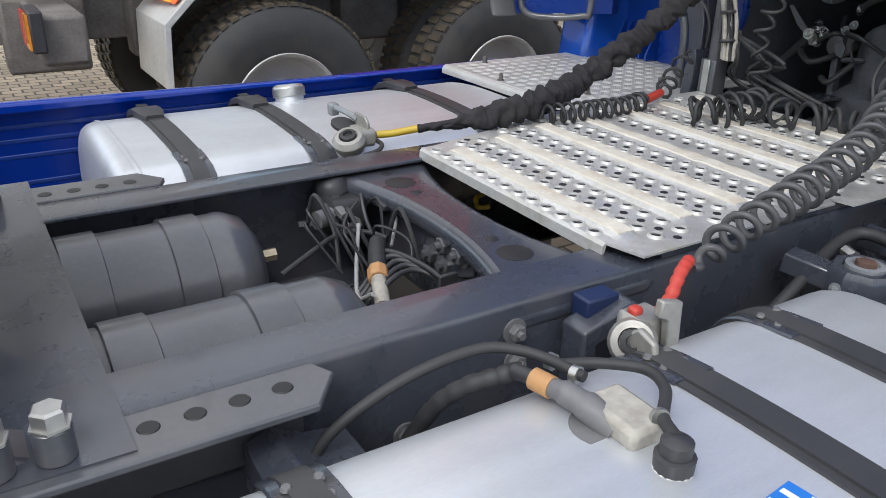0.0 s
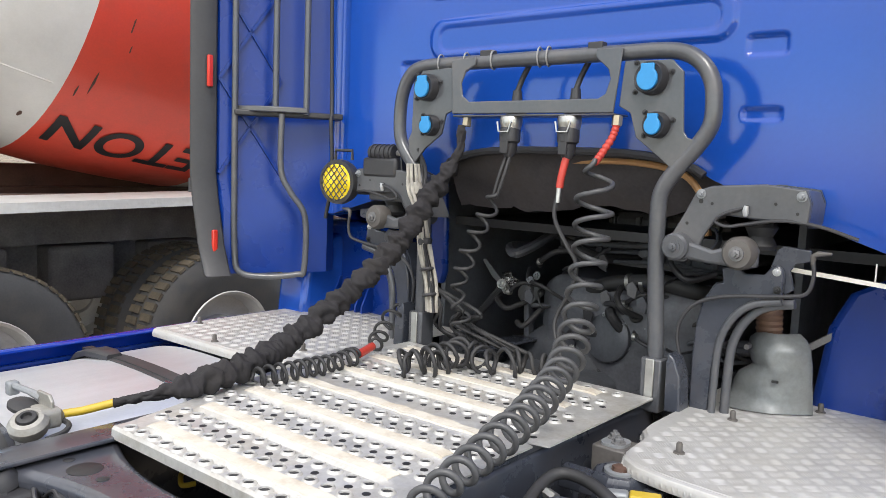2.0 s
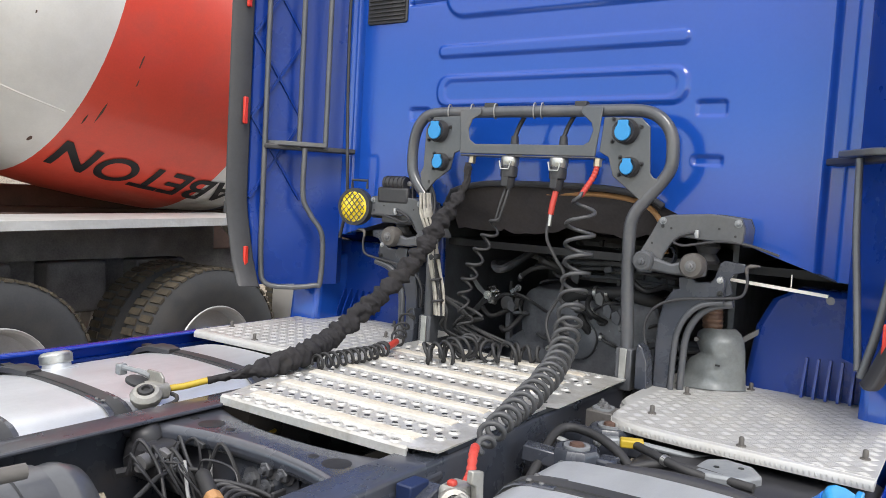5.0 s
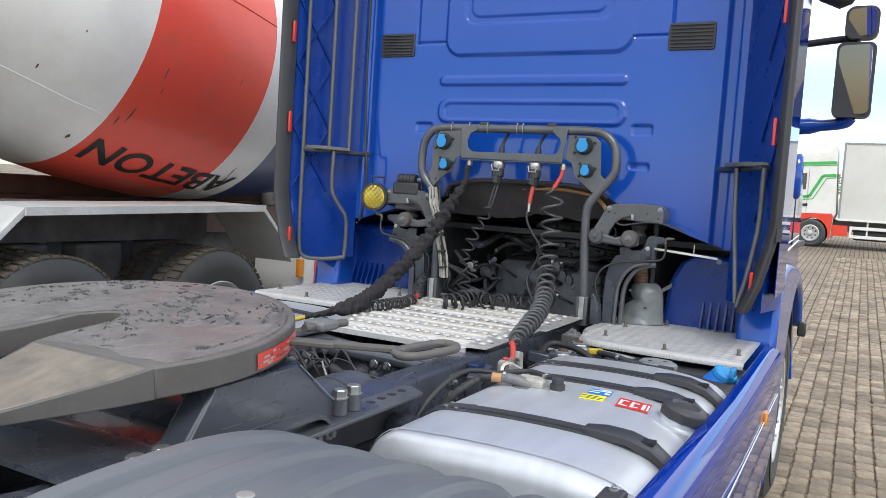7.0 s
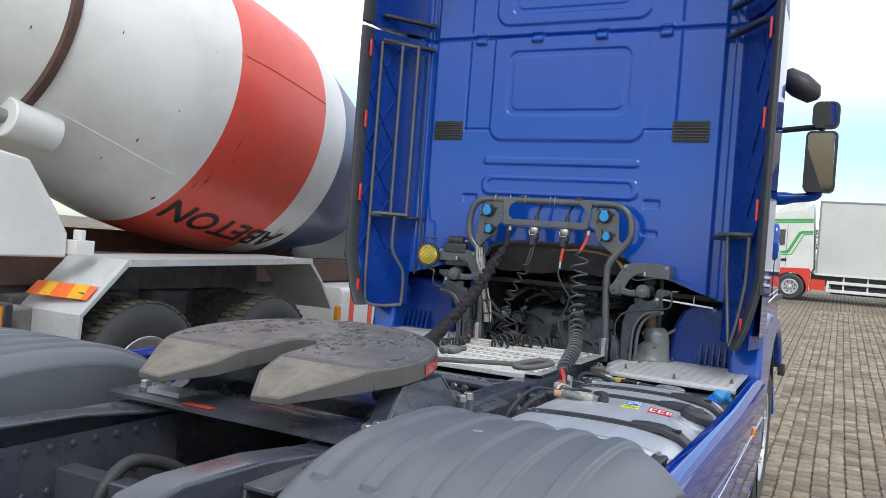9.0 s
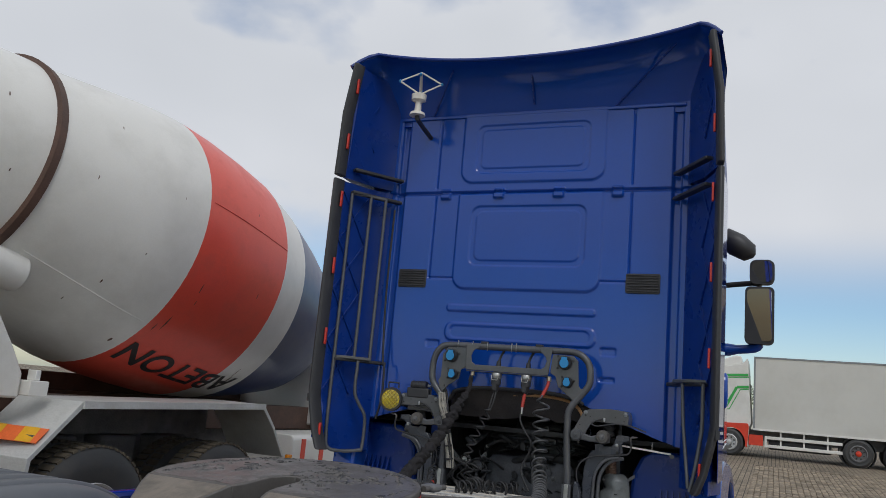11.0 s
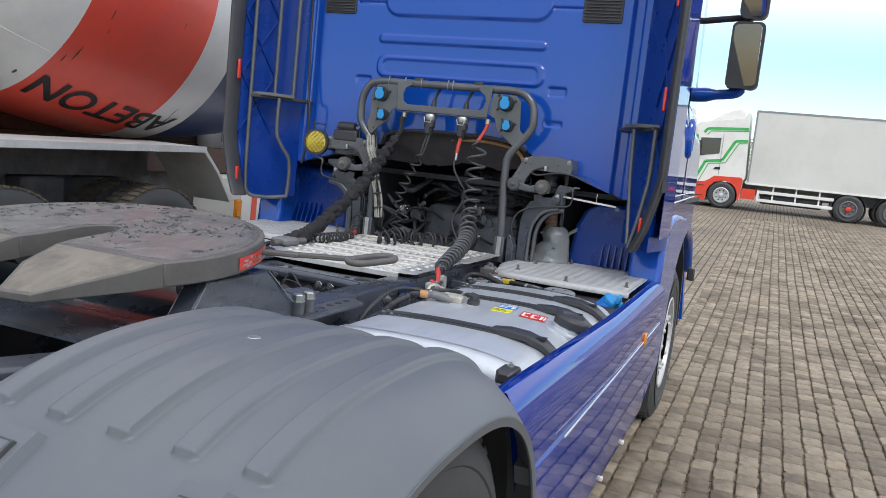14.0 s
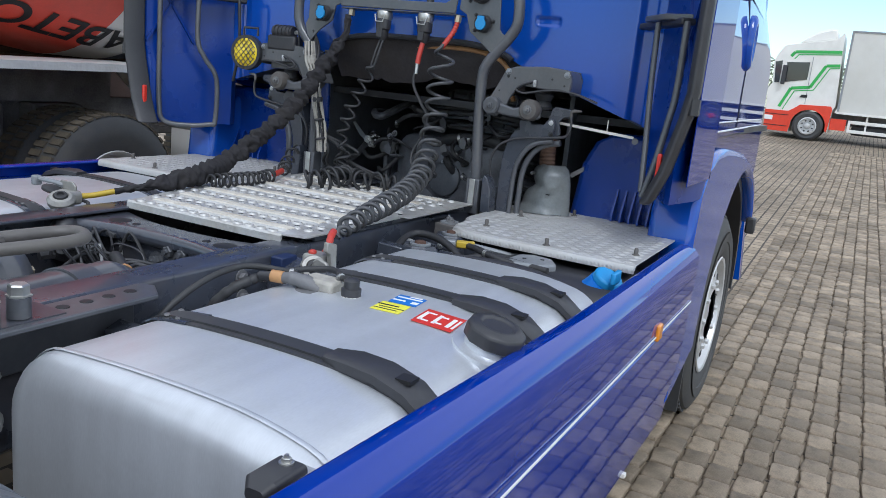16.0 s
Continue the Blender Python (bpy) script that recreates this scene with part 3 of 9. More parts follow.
# fifth wheel mounting: corrugated plate, angle bars with holes, bolts
wave = [(-2.72, 1.081), (-2.66, 1.083), (-2.58, 1.086), (-2.50, 1.083), (-2.46, 1.058), (-2.44, 1.053), (-2.36, 1.053), (-2.33, 1.060), (-2.28, 1.083), (-2.20, 1.086), (-2.12, 1.083), (-2.08, 1.058), (-2.05, 1.053), (-1.875, 1.053)]
g = Geo().loft([[(x, -0.465, z), (x, -0.42, z), (x, 0.42, z), (x, 0.52, z), (x, 0.52, z - 0.012), (x, 0.42, z - 0.012), (x, -0.42, z - 0.012), (x, -0.465, z - 0.012)] for x, z in ((p.x, p.z) for p in smooth_path([(x, 0, z) for x, z in wave], 3))])
plate = part("mounting_plate", g, DARK_PAINT, truck, "dark glossy corrugated fifth wheel mounting plate")
# Low fold, coloured paler than the plate it rises from.
part("folded_rib", Geo().loft([[(-2.66, y, 1.085), (-2.655, y, 1.100), (-2.60, y, 1.106), (-2.56, y, 1.085)] for y in (0.26, 0.40)]), DULL, plate, "pale fold")
part("warning_label", Geo().box(-2.70, -2.675, 0.09, 0.20, 1.084, 1.0865), RED_HOSE, plate, "small worn reddish label")
place()
for s, _ in SIDES:
    g = Geo().prism([(-3.1, 0.390), (-1.642, 0.390), (-1.625, 0.425), (-1.668, 0.482), (-3.1, 0.482)], "z", 1.058, 1.070)
    g.prism([(-3.1, 0.390), (-1.66, 0.390), (-1.66, 0.402), (-3.1, 0.402)], "z", 0.95, 1.058)
    a = part("angle_bar", side(g, s), GREY_PAINT, truck, "grey steel angle bar with a row of holes", bevel=0.003)
    hole = None
    for hx in (-1.695, -1.749, -1.802, -1.855, -1.908, -2.76, -2.82, -2.9):
        if hole is None:
            hole = part("hole", side(Geo().spin([(0.0135, 0), (0.012, 0.0012)], (hx, 0.428, 1.0702), (0, 0, 1), 14), s), BLACK, a)
            hp = PLACE[hole.name]
        else:
            twin(hole, hp + Vector((hx + 1.695, 0, 0)), a)
    for bx in (-1.95, -2.01, -2.57, -2.63):
        g = Geo().spin([(0.021, -0.014), (0.021, 0.024), (0.019, 0.026)], (bx, 0.435, 1.088), (0, 0, 1), 18)
        b = part("spacer_bolt", side(g, s), GREY_PAINT, a, "tall bolt on a round spacer")
        g = Geo().spin([(0.023, 0.026), (0.023, 0.029), (0.019, 0.029), (0.019, 0.046), (0.016, 0.049)], (bx, 0.435, 1.088), (0, 0, 1), 6)
        part("bolt_head", side(g, s), STEEL, b)

# fifth wheel
TILT5 = Matrix.Translation((-1.943, 0, 1.336)) @ Matrix.Rotation(radians(-5.2), 4, "Y") @ Matrix.Translation((1.99, 0, -1.282))


def fifth_outline(inset=0.0):
    """Plan of the plate: round ahead, two horns behind with the slot between."""
    o = []
    for a in range(-108, 109, 6):
        o.append((-2.42 + (0.43 - inset) * math.cos(radians(a)), (0.455 - inset) * math.sin(radians(a))))
    left = [(-2.68, 0.375 - inset), (-2.87 + inset, 0.26 - inset * 0.5), (-2.88 + inset, 0.17 + inset * 0.5), (-2.74, 0.085 + inset), (-2.56, 0.055 + inset), (-2.42, 0.055 + inset * 0.5), (-2.37 + inset * 0.5, 0.03), (-2.355 + inset * 0.5, 0)]
    right = [(x, -y) for x, y in reversed(left[:-1])]
    return [(x, y * 1.03 + 0.008) for x, y in o + left + right]


HORN = ((-2.62, 0.402), (-2.68, 0.375), (-2.87, 0.26), (-2.88, 0.17), (-2.74, 0.085), (-2.62, 0.065))
arc5 = [(-2.42 + 0.43 * math.cos(radians(a)), 0.455 * math.sin(radians(a))) for a in range(-108, 109, 6)]
slot = [HORN[0], HORN[-1], (-2.56, 0.055), (-2.42, 0.055), (-2.37, 0.03), (-2.355, 0.0)]
body5 = [(x, y * 1.03 + 0.008) for x, y in arc5 + slot + [(x, -y) for x, y in reversed(slot[:-1])]]
fifth = part("fifth_wheel", Geo().prism(body5, "z", 1.220, 1.282).moved(TILT5), RAMP, truck, "greasy steel fifth wheel coupling plate with worn ramps", bevel=0.004)
for s, _ in SIDES:
    o = [(x, s * y * 1.03 + 0.008) for x, y in HORN]
    g = Geo().loft([[(x, y, 1.220 - 0.02 * (-2.62 - x)) for x, y in o], [(x, y, 1.281 - 0.19 * (-2.62 - x)) for x, y in o]])
    horn = part("horn", g.moved(TILT5), RAMP, fifth, bevel=0.002)
    c = (-2.735, s * 0.235 * 1.03 + 0.008)
    q = [(c[0] + (x - c[0]) * 0.93, c[1] + (y - c[1]) * 0.93) for x, y in o]
    g = Geo().loft([[(x, y, 1.2812 - 0.19 * (-2.62 - x)) for x, y in q], [(c[0] + (x - c[0]) * 0.985, c[1] + (y - c[1]) * 0.985, 1.2832 - 0.19 * (-2.62 - x)) for x, y in q]])
    part("worn_ramp", g.moved(TILT5), WORN, horn, "tan worn ramp face")
# smeared grease over the bearing face, swept round by the trailer's plate
def inside(x, y, poly):
    hit = False
    for (x0, y0), (x1, y1) in zip(poly, poly[1:] + poly[:1]):
        if (y0 > y) != (y1 > y) and x < (x1 - x0) * (y - y0) / (y1 - y0) + x0:
            hit = not hit
    return hit


def grease_ridge(x, y):
    """Curled ridges where the smear breaks off: 0 away from them, 1 on the crest; and the smear's own level."""
    dx, dy = x + 2.42, y - 0.008
    r, a = math.hypot(dx, dy), math.atan2(dy, dx)
    k = noise.noise(Vector((r * 13, a * 2.2, 3))) + 0.5 * noise.noise(Vector((r * 34, a * 5.0, 8))) + 0.15 * noise.noise(Vector((x * 60, y * 60, 1)))
    patch = noise.noise(Vector((x * 5, y * 5, 17)))
    return max(0.0, 1 - abs(k - 0.14) / 0.10) * min(1, max(0, (patch + 0.12) / 0.15)), min(1, max(0, (k - 0.12) / 0.06))


def grease_height(x, y):
    ridge, level = grease_ridge(x, y)
    return 0.0008 + 0.0014 * level + 0.0060 * ridge


rim_, rim_in = fifth_outline(0.014), fifth_outline(0.034)
nx, ny = 190, 190
gx = [-2.72 + 0.73 * i / nx for i in range(nx + 1)]
gy = [-0.47 + 1.03 * j / ny for j in range(ny + 1)]
keep, verts, faces, crest = {}, [], [], []
for i in range(nx + 1):
    for j in range(ny + 1):
        lim = -2.60 + 0.05 * noise.noise(Vector((gy[j] * 7, 2, 2)))
        if gx[i] > lim and inside(gx[i], gy[j], rim_):
            keep[i, j] = len(verts)
            thin = min(1.0, (gx[i] - lim) / 0.04) * (1.0 if inside(gx[i], gy[j], rim_in) else 0.3)
            verts.append(TILT5 @ Vector((gx[i], gy[j], 1.2824 + thin * grease_height(gx[i], gy[j]))))
for i in range(nx):
    for j in range(ny):
        q = [(i, j), (i + 1, j), (i + 1, j + 1), (i, j + 1)]
        if all(c in keep for c in q):
            dark = grease_ridge(gx[i] + 0.002, gy[j] + 0.002)[0] > 0.45 and inside(gx[i], gy[j], rim_in)
            (crest if dark else faces).append(tuple(keep[c] for c in q))
part("grease_layer", Geo().add(verts, faces), GREASE, fifth, "thick smeared grey grease", sharp=50)
used = sorted({c for f_ in crest for c in f_})
spot = {c: i for i, c in enumerate(used)}
part("grease_ridges", Geo().add([verts[c] for c in used], [tuple(spot[c] for c in f_) for f_ in crest]), LUMP, fifth, "dark curled ridges of grease", sharp=80)["kind"] = "stuff"
rnd = random.Random(4)
g = Geo()
for i in range(60):
    a, r = rnd.choice((rnd.gauss(0.5, 0.35), rnd.gauss(-0.7, 0.3))), rnd.gauss(0.34, 0.07)
    x, y = -2.42 + r * math.cos(a), r * math.sin(a) * 1.03 + 0.008
    if not inside(x, y, rim_):
        continue
    l, w, h = rnd.uniform(0.003, 0.020), rnd.uniform(0.0015, 0.004), rnd.uniform(0.0012, 0.003)
    m = TILT5 @ Matrix.Translation((x, y, 1.284 + max(0, grease_height(x, y) - 0.002))) @ Matrix.Rotation(a + math.pi / 2 + rnd.uniform(-0.5, 0.5), 4, "Z")
    n = 9
    ring = [Vector((l * math.cos(t) * rnd.uniform(0.7, 1.2), w * math.sin(t) * rnd.uniform(0.7, 1.2), 0)) for t in (2 * math.pi * j / n for j in range(n))]
    up = [Vector((p.x * 0.6, p.y * 0.5, h * rnd.uniform(0.7, 1.1))) for p in ring]
    g.add([m @ p for p in ring + up] + [m @ Vector((0, 0, h))], [(j, (j + 1) % n, n + (j + 1) % n, n + j) for j in range(n)] + [(n + j, n + (j + 1) % n, 2 * n) for j in range(n)])
p = part("grease_residue", g, LUMP, fifth, "black lumps of old grease", sharp=80)
p["kind"] = "stuff"
for s, _ in SIDES:
    g = Geo().prism([(-2.63, 1.050), (-1.93, 1.050), (-2.0, 1.085), (-2.17, 1.225), (-2.43, 1.225), (-2.51, 1.12), (-2.61, 1.085)], "y", 0.36, 0.43)
    part("pedestal", side(g, s), DARK_PAINT, fifth, "dark cast pedestal of the coupling", bevel=0.008)
    # Thin edge strips in a paler grey than the pedestal.
    edge_ = [(-2.625, 1.056), (-1.94, 1.054)], [(-1.997, 1.088), (-2.168, 1.222)], [(-2.50, 1.125), (-2.435, 1.218)]
    for (x0, z0), (x1, z1) in edge_:
        part("pale_edge", side(Geo().obox((x0, 0.4305, z0), (x1, 0.4305, z1), 0.002, 0.003), s), DULL, fifth)
    rnd_ = random.Random(12)
    for k in range(9):
        x, z = -2.40 + 0.045 * (k % 4) + rnd_.uniform(-0.02, 0.02), 1.175 - 0.022 * (k // 2)
        part("scrape", side(Geo().obox((x, 0.4308, z), (x + rnd_.uniform(0.03, 0.10), 0.4308, z + rnd_.uniform(-0.003, 0.003)), 0.0012, 0.0014), s), CAST, fifth)
    part("pivot", side(Geo().cyl((-2.36, 0.30, 1.185), (-2.36, 0.425, 1.185), 0.04, 20), s), DARK_PAINT, fifth)
def skirt_at(deg, out=0.003):
    return (-2.42 + (0.43 + out) * math.cos(radians(deg)), (0.455 + out) * math.sin(radians(deg)) * 1.03 + 0.008)


def skirt_strip(d0, d1, z0, z1, out):
    n = 8
    pts_ = [skirt_at(d0 + (d1 - d0) * i / n, out) for i in range(n + 1)]
    return Geo().add([(x, y, z0) for x, y in pts_] + [(x, y, z1) for x, y in pts_], [(i, i + 1, n + 2 + i, n + 1 + i) for i in range(n)]).moved(TILT5)


lab = part("maker_label", skirt_strip(-88, -60, 1.230, 1.264, 0.003), RED, fifth, "scratched red label")
rnd_ = random.Random(41)
for k in range(26):
    d0, z0 = rnd_.uniform(-87, -65), rnd_.uniform(1.232, 1.257)
    part("worn_patch", skirt_strip(d0, d0 + rnd_.uniform(0.6, 4.5), z0, z0 + rnd_.uniform(0.001, 0.006), 0.0036 + 0.0001 * (k % 5)), rnd_.choice((TAPE, TAPE, RAMP)), lab)
ax_, bx_ = Vector((-2.218, -0.707, 1.294)), Vector((-2.064, -0.772, 1.306))
du = (bx_ - ax_).normalized()
dv = Vector((-du.y, du.x, 0)).normalized()
mid_ = (ax_ + bx_) / 2
half = (bx_ - ax_).length / 2 * 0.86
loop = []
for k in range(40):
    t = 2 * math.pi * k / 40
    c, sn = math.cos(t), math.sin(t)
    loop.append(mid_ + du * (half * math.copysign(abs(c) ** 0.55, c)) + dv * (0.034 * math.copysign(abs(sn) ** 0.75, sn)))
hd = part("release_handle", Geo().tube(loop, 0.0095, 10, closed=True), RAMP, fifth, "worn release handle with a long round-bar loop")
part("handle_bar", Geo().obox((-2.20, -0.30, 1.272), (-2.18, -0.54, 1.286), 0.045, 0.012).obox((-2.18, -0.53, 1.286), (-2.168, -0.708, 1.298), 0.034, 0.012), RAMP, hd, bevel=0.003)
lk_ = part("locking_lug", Geo().box(-2.09, -2.02, -0.43, -0.37, 1.285, 1.31), CAST, fifth, "rusty locking lug", bevel=0.008)
part("lug_pin", Geo().cyl((-2.12, -0.40, 1.297), (-1.98, -0.42, 1.297), 0.010, 10), RAMP, lk_)

# walkway deck: perforated plate with pressed ribs
def deck_plate():
    g = Geo()
    X0, X1, Y1, Z = -1.071, -0.02, 0.42, 1.092
    nx, ny = 126, 84
    ribs = [-1.02 + 0.152 * i for i in range(7)]

    def z(x, y):
        d = min(abs(x - r) for r in ribs)
        k = min(1.0, max(0.0, (0.027 - d) / 0.012))
        e = min(1.0, max(0.0, (y + 0.335) / 0.03)) * min(1.0, max(0.0, (left(x) - 0.05 - y) / 0.03))
        h = 0.010 * (k * k * (3 - 2 * k)) * e
        # dented rib where the two plates meet
        if abs(x + 0.564) < 0.03:
            h *= 0.65 + 0.5 * noise.noise(Vector((x * 14, y * 22, 3)))
        return Z + h + 0.0015 * noise.noise(Vector((x * 3, y * 3, 9)))
    # the rear left corner is cut back, the right one clipped, the forward plate a little wider
    def left(x):
        return Y1 - 0.12 * min(1.0, max(0.0, (-0.58 - x) / 0.46))

    def right(x):
        if abs(x + 0.527) < 0.010:
            return -0.375
        return -0.395 if x < -0.527 else -0.420
    px = [X0 + (X1 - X0) * i / nx for i in range(nx + 1)]
    plan = []
    for x in px:
        for j in range(ny + 1):
            y = right(x) + (left(x) - right(x)) * j / ny
            plan.append((max(x, X0 + 0.24 * max(0.0, -0.322 - y)), y))
    verts = [(x, y, z(x, y)) for x, y in plan]
    verts += [(x, y, z(x, y) - 0.004) for x, y in plan]
    k = (nx + 1) * (ny + 1)
    idx = lambda i, j: i * (ny + 1) + j
    faces = []
    for i in range(nx):
        for j in range(ny):
            q = (idx(i, j), idx(i + 1, j), idx(i + 1, j + 1), idx(i, j + 1))
            faces += [q, tuple(reversed([a + k for a in q]))]
    rim = [idx(i, 0) for i in range(nx)] + [idx(nx, j) for j in range(ny)] + [idx(i, ny) for i in range(nx, 0, -1)] + [idx(0, j) for j in range(ny, 0, -1)]
    faces += [(a, a + k, b + k, b) for a, b in zip(rim, rim[1:] + rim[:1])]
    g.add(verts, faces)
    d = part("walkway_deck", g, DECK, truck, "worn aluminium walkway deck with raised punched holes")
    part("deck_lip", Geo().loft([[(X0, y, Z), (X0 - 0.006, y, Z - 0.006), (X0 - 0.007, y, Z - 0.026), (X0 - 0.003, y, Z - 0.026), (X0 + 0.002, y, Z - 0.006)] for y in (-0.322, 0.30)]), DECK, d)
    for r in ribs:
        if r > X1 - 0.03:
            continue
        y0, y1 = -0.315, left(r) - 0.075
        part("scuffed_rib", Geo().loft([[(r + dx, y0 + (y1 - y0) * i / 40, z(r + dx, y0 + (y1 - y0) * i / 40) + up) for dx, up in ((-0.021, -0.002), (-0.017, 0.0014), (0.0, 0.0016), (0.017, 0.0014), (0.021, -0.002))] for i in range(41)]), SCUFF, d, "cream anti-slip rib scuffed brown")
    first = flush = None
    rows = [(X0 + 0.014, 0.0, True)]
    for r in ribs:
        rows += [(r + 0.046, 0.5, True), (r + 0.076, 0.0, False), (r + 0.106, 0.5, True)]
    for x, stagger, raised in rows:
        if x > X1 - 0.02:
            continue
        for j in range(18):
            y = -0.365 + 0.0445 * (j + stagger)
            if y > left(x) - 0.022 or (x < -1.05 and y < -0.32) or abs(x + 0.527) < 0.012:
                continue
            at = (x, y, z(x, y))
            if raised:
                if first is None:
                    first = part("hole_collar", Geo().spin([(0.0165, 0), (0.0140, 0.0036), (0.0118, 0.0052), (0.0104, 0.0044), (0.0098, 0.0010)], at, (0, 0, 1), 12, cap=False), DECK, d)
                    hole = part("hole", Geo().spin([(0.0100, 0), (0.0098, 0.0004)], (x, y, at[2] + 0.0010), (0, 0, 1), 12), BLACK, d)
                else:
                    twin(first, at, d)
                    twin(hole, (x, y, at[2] + 0.0010), d)
            elif flush is None:
                flush = part("flush_hole", Geo().spin([(0.0082, 0), (0.0080, 0.0006)], at, (0, 0, 1), 12), BLACK, d)
            else:
                twin(flush, at, d)
    return d


deck = deck_plate()
part("deck_bearer", Geo().box(-1.0, -0.04, -0.385, -0.33, 1.072, 1.088), DARK_PAINT, truck)
part("deck_bearer", Geo().box(-0.6, -0.04, 0.33, 0.385, 1.072, 1.088), DARK_PAINT, truck)


# fuel tanks
def fuel_tank(s, x0, x1, top, straps, label):
    y0, y1, z0, r = 0.52, 1.225, 0.42, 0.10

    def ring(x, shrink):
        o = rounded(y0 + shrink, y1 - shrink, z0 + shrink, top - shrink, r, 7)
        o = [(a[0] + (b[0] - a[0]) * i / 12, a[1]) if abs(a[1] - b[1]) < 1e-6 and a[1] > top - 0.2 else a for a, b in zip(o, o[1:] + o[:1]) for i in range(12 if abs(a[1] - b[1]) < 1e-6 and a[1] > top - 0.2 else 1)]
        out = []
        for y, z in o:
            crown = 0.018 * (1 - ((y - (y0 + y1) / 2) / ((y1 - y0) / 2)) ** 2) if z > top - 0.2 else 0
            fall = 0.55 * max(0.0, y - 0.97) ** 2 if z > top - 0.2 else 0
            out.append((x, y, z + crown - fall - 0.012 * (z > top - 0.2)))
        return out
    sh = [(0.0, 0.05), (0.006, 0.03), (0.016, 0.014), (0.03, 0.005), (0.05, 0.0)]
    rings = [ring(x0 + h, k) for h, k in sh] + [ring(x0 + (x1 - x0) * f, 0) for f in (0.25, 0.5, 0.75)] + [ring(x1 - h, k) for h, k in reversed(sh)]
    t = part("fuel_tank", side(Geo().loft(rings), s), TANK, truck, label, sharp=60)
    part("end_seam", side(Geo().loft([ring(x0 + 0.05, -0.002), ring(x0 + 0.056, -0.004), ring(x0 + 0.062, -0.002)], caps=False), s), TANK, t, sharp=60)
    for x in straps:
        def band(w, lift):
            o = ring(x, -lift)
            o = [p for p in o if p[2] > 0.55]
            o.sort(key=lambda p: math.atan2(p[1] - (y0 + y1) / 2, p[2] - 0.2))
            return [[(x - w, p[1], p[2]) for p in o], [(x + w, p[1], p[2]) for p in o]]
        for w, lift, mat, nm in ((0.032, 0.004, STRAP, "tank_strap"), (0.019, 0.008, STRAP, "strap_band")):
            a, b = band(w, lift)
            n = len(a)
            g = Geo()
            low = band(w, -0.004)
            g.add(a + b + low[0] + low[1], [(i, i + 1, n + i + 1, n + i) for i in range(n - 1)] + [(i, 2 * n + i, 2 * n + i + 1, i + 1) for i in range(n - 1)] + [(n + i, n + i + 1, 3 * n + i + 1, 3 * n + i) for i in range(n - 1)])
            st = part(nm, side(g, s), mat, t, "dark rubber-lined tank strap")
        ep = part("strap_end_plate", side(Geo().loft([[(x - 0.036, y, z - 0.004), (x - 0.034, y, z), (x + 0.034, y, z), (x + 0.036, y, z - 0.004)] for y, z in ((y0 + 0.012, top - 0.052), (y0 + 0.035, top - 0.020), (y0 + 0.06, top - 0.006), (y0 + 0.10, top + 0.001), (y0 + 0.15, top + 0.006))]), s), DARK_PAINT, t, "dark strap end plate with rivets")
        for dx, dy in ((-0.018, 0.085), (0.018, 0.085), (-0.018, 0.115), (0.018, 0.115)):
            part("rivet", side(Geo().spin([(0.007, 0), (0.005, 0.004)], (x + dx, y0 + dy, top + 0.0015), (0, 0, 1), 8), s), CAST, ep)
    return t, ring


tank_r, ring_r = fuel_tank(-1, -2.05, -0.78, 1.072, (-1.742, -1.235, -1.005), "brushed aluminium fuel tank with black straps and stickers")
tank_l, ring_l = fuel_tank(1, -1.70, -0.44, 1.04, (-1.515, -1.205, -0.70), "brushed aluminium fuel tank with black straps")

# curved black clamp covers at the outer end of each strap
def clamp(x, s, tank, top):
    g = Geo()
    path = [(0.98, top + 0.020), (1.03, top + 0.024), (1.09, top + 0.020), (1.15, top + 0.002), (1.20, top - 0.035), (1.225, top - 0.08)]
    rings = []
    for i, (y, z) in enumerate(path):
        w = (0.024, 0.036, 0.038, 0.038, 0.036, 0.034)[i]
        rings.append([(x - w, y, z - 0.02), (x - w, y, z - 0.004), (x - w * 0.8, y, z), (x + w * 0.8, y, z), (x + w, y, z - 0.004), (x + w, y, z - 0.02)])
    c = part("clamp_cover", side(Geo().loft(rings), s), BLACK_PLASTIC, tank, "curved black plastic clamp cover")
    part("clip_slot", side(Geo().box(x - 0.015, x + 0.015, 1.12, 1.15, top + 0.006, top + 0.013), s), BLACK, c)


for x in (-1.742, -1.255, -1.008):
    clamp(x, -1, tank_r, 1.072)
for x in (-1.515, -1.215, -0.713):
    clamp(x, 1, tank_l, 1.04)

# filler caps
def filler(x, y, z, s, tank, r=0.062):
    neck = part("filler_neck", Geo().spin([(r + 0.018, -0.012), (r + 0.016, 0.004), (r - 0.006, 0.008), (r - 0.008, 0.03)], (x, s * y, z), (0, 0.25 * s, 1), 28), TANK, tank)
    g = Geo().spin([(r, 0.022), (r, 0.05), (r - 0.008, 0.058), (r * 0.6, 0.061), (r * 0.55, 0.056), (0.002, 0.056)], (x, s * y, z), (0, 0.25 * s, 1), 10)
    return part("filler_cap", g, BLACK_PLASTIC if s < 0 else STEEL, neck, "black screw cap" if s < 0 else "silver screw cap", bevel=0.004)


filler(-1.43, 1.145, 1.05, -1, tank_r)
filler(-1.09, 1.07, 1.025, 1, tank_l, 0.05)

place(-0.042, 0.062, -0.008)
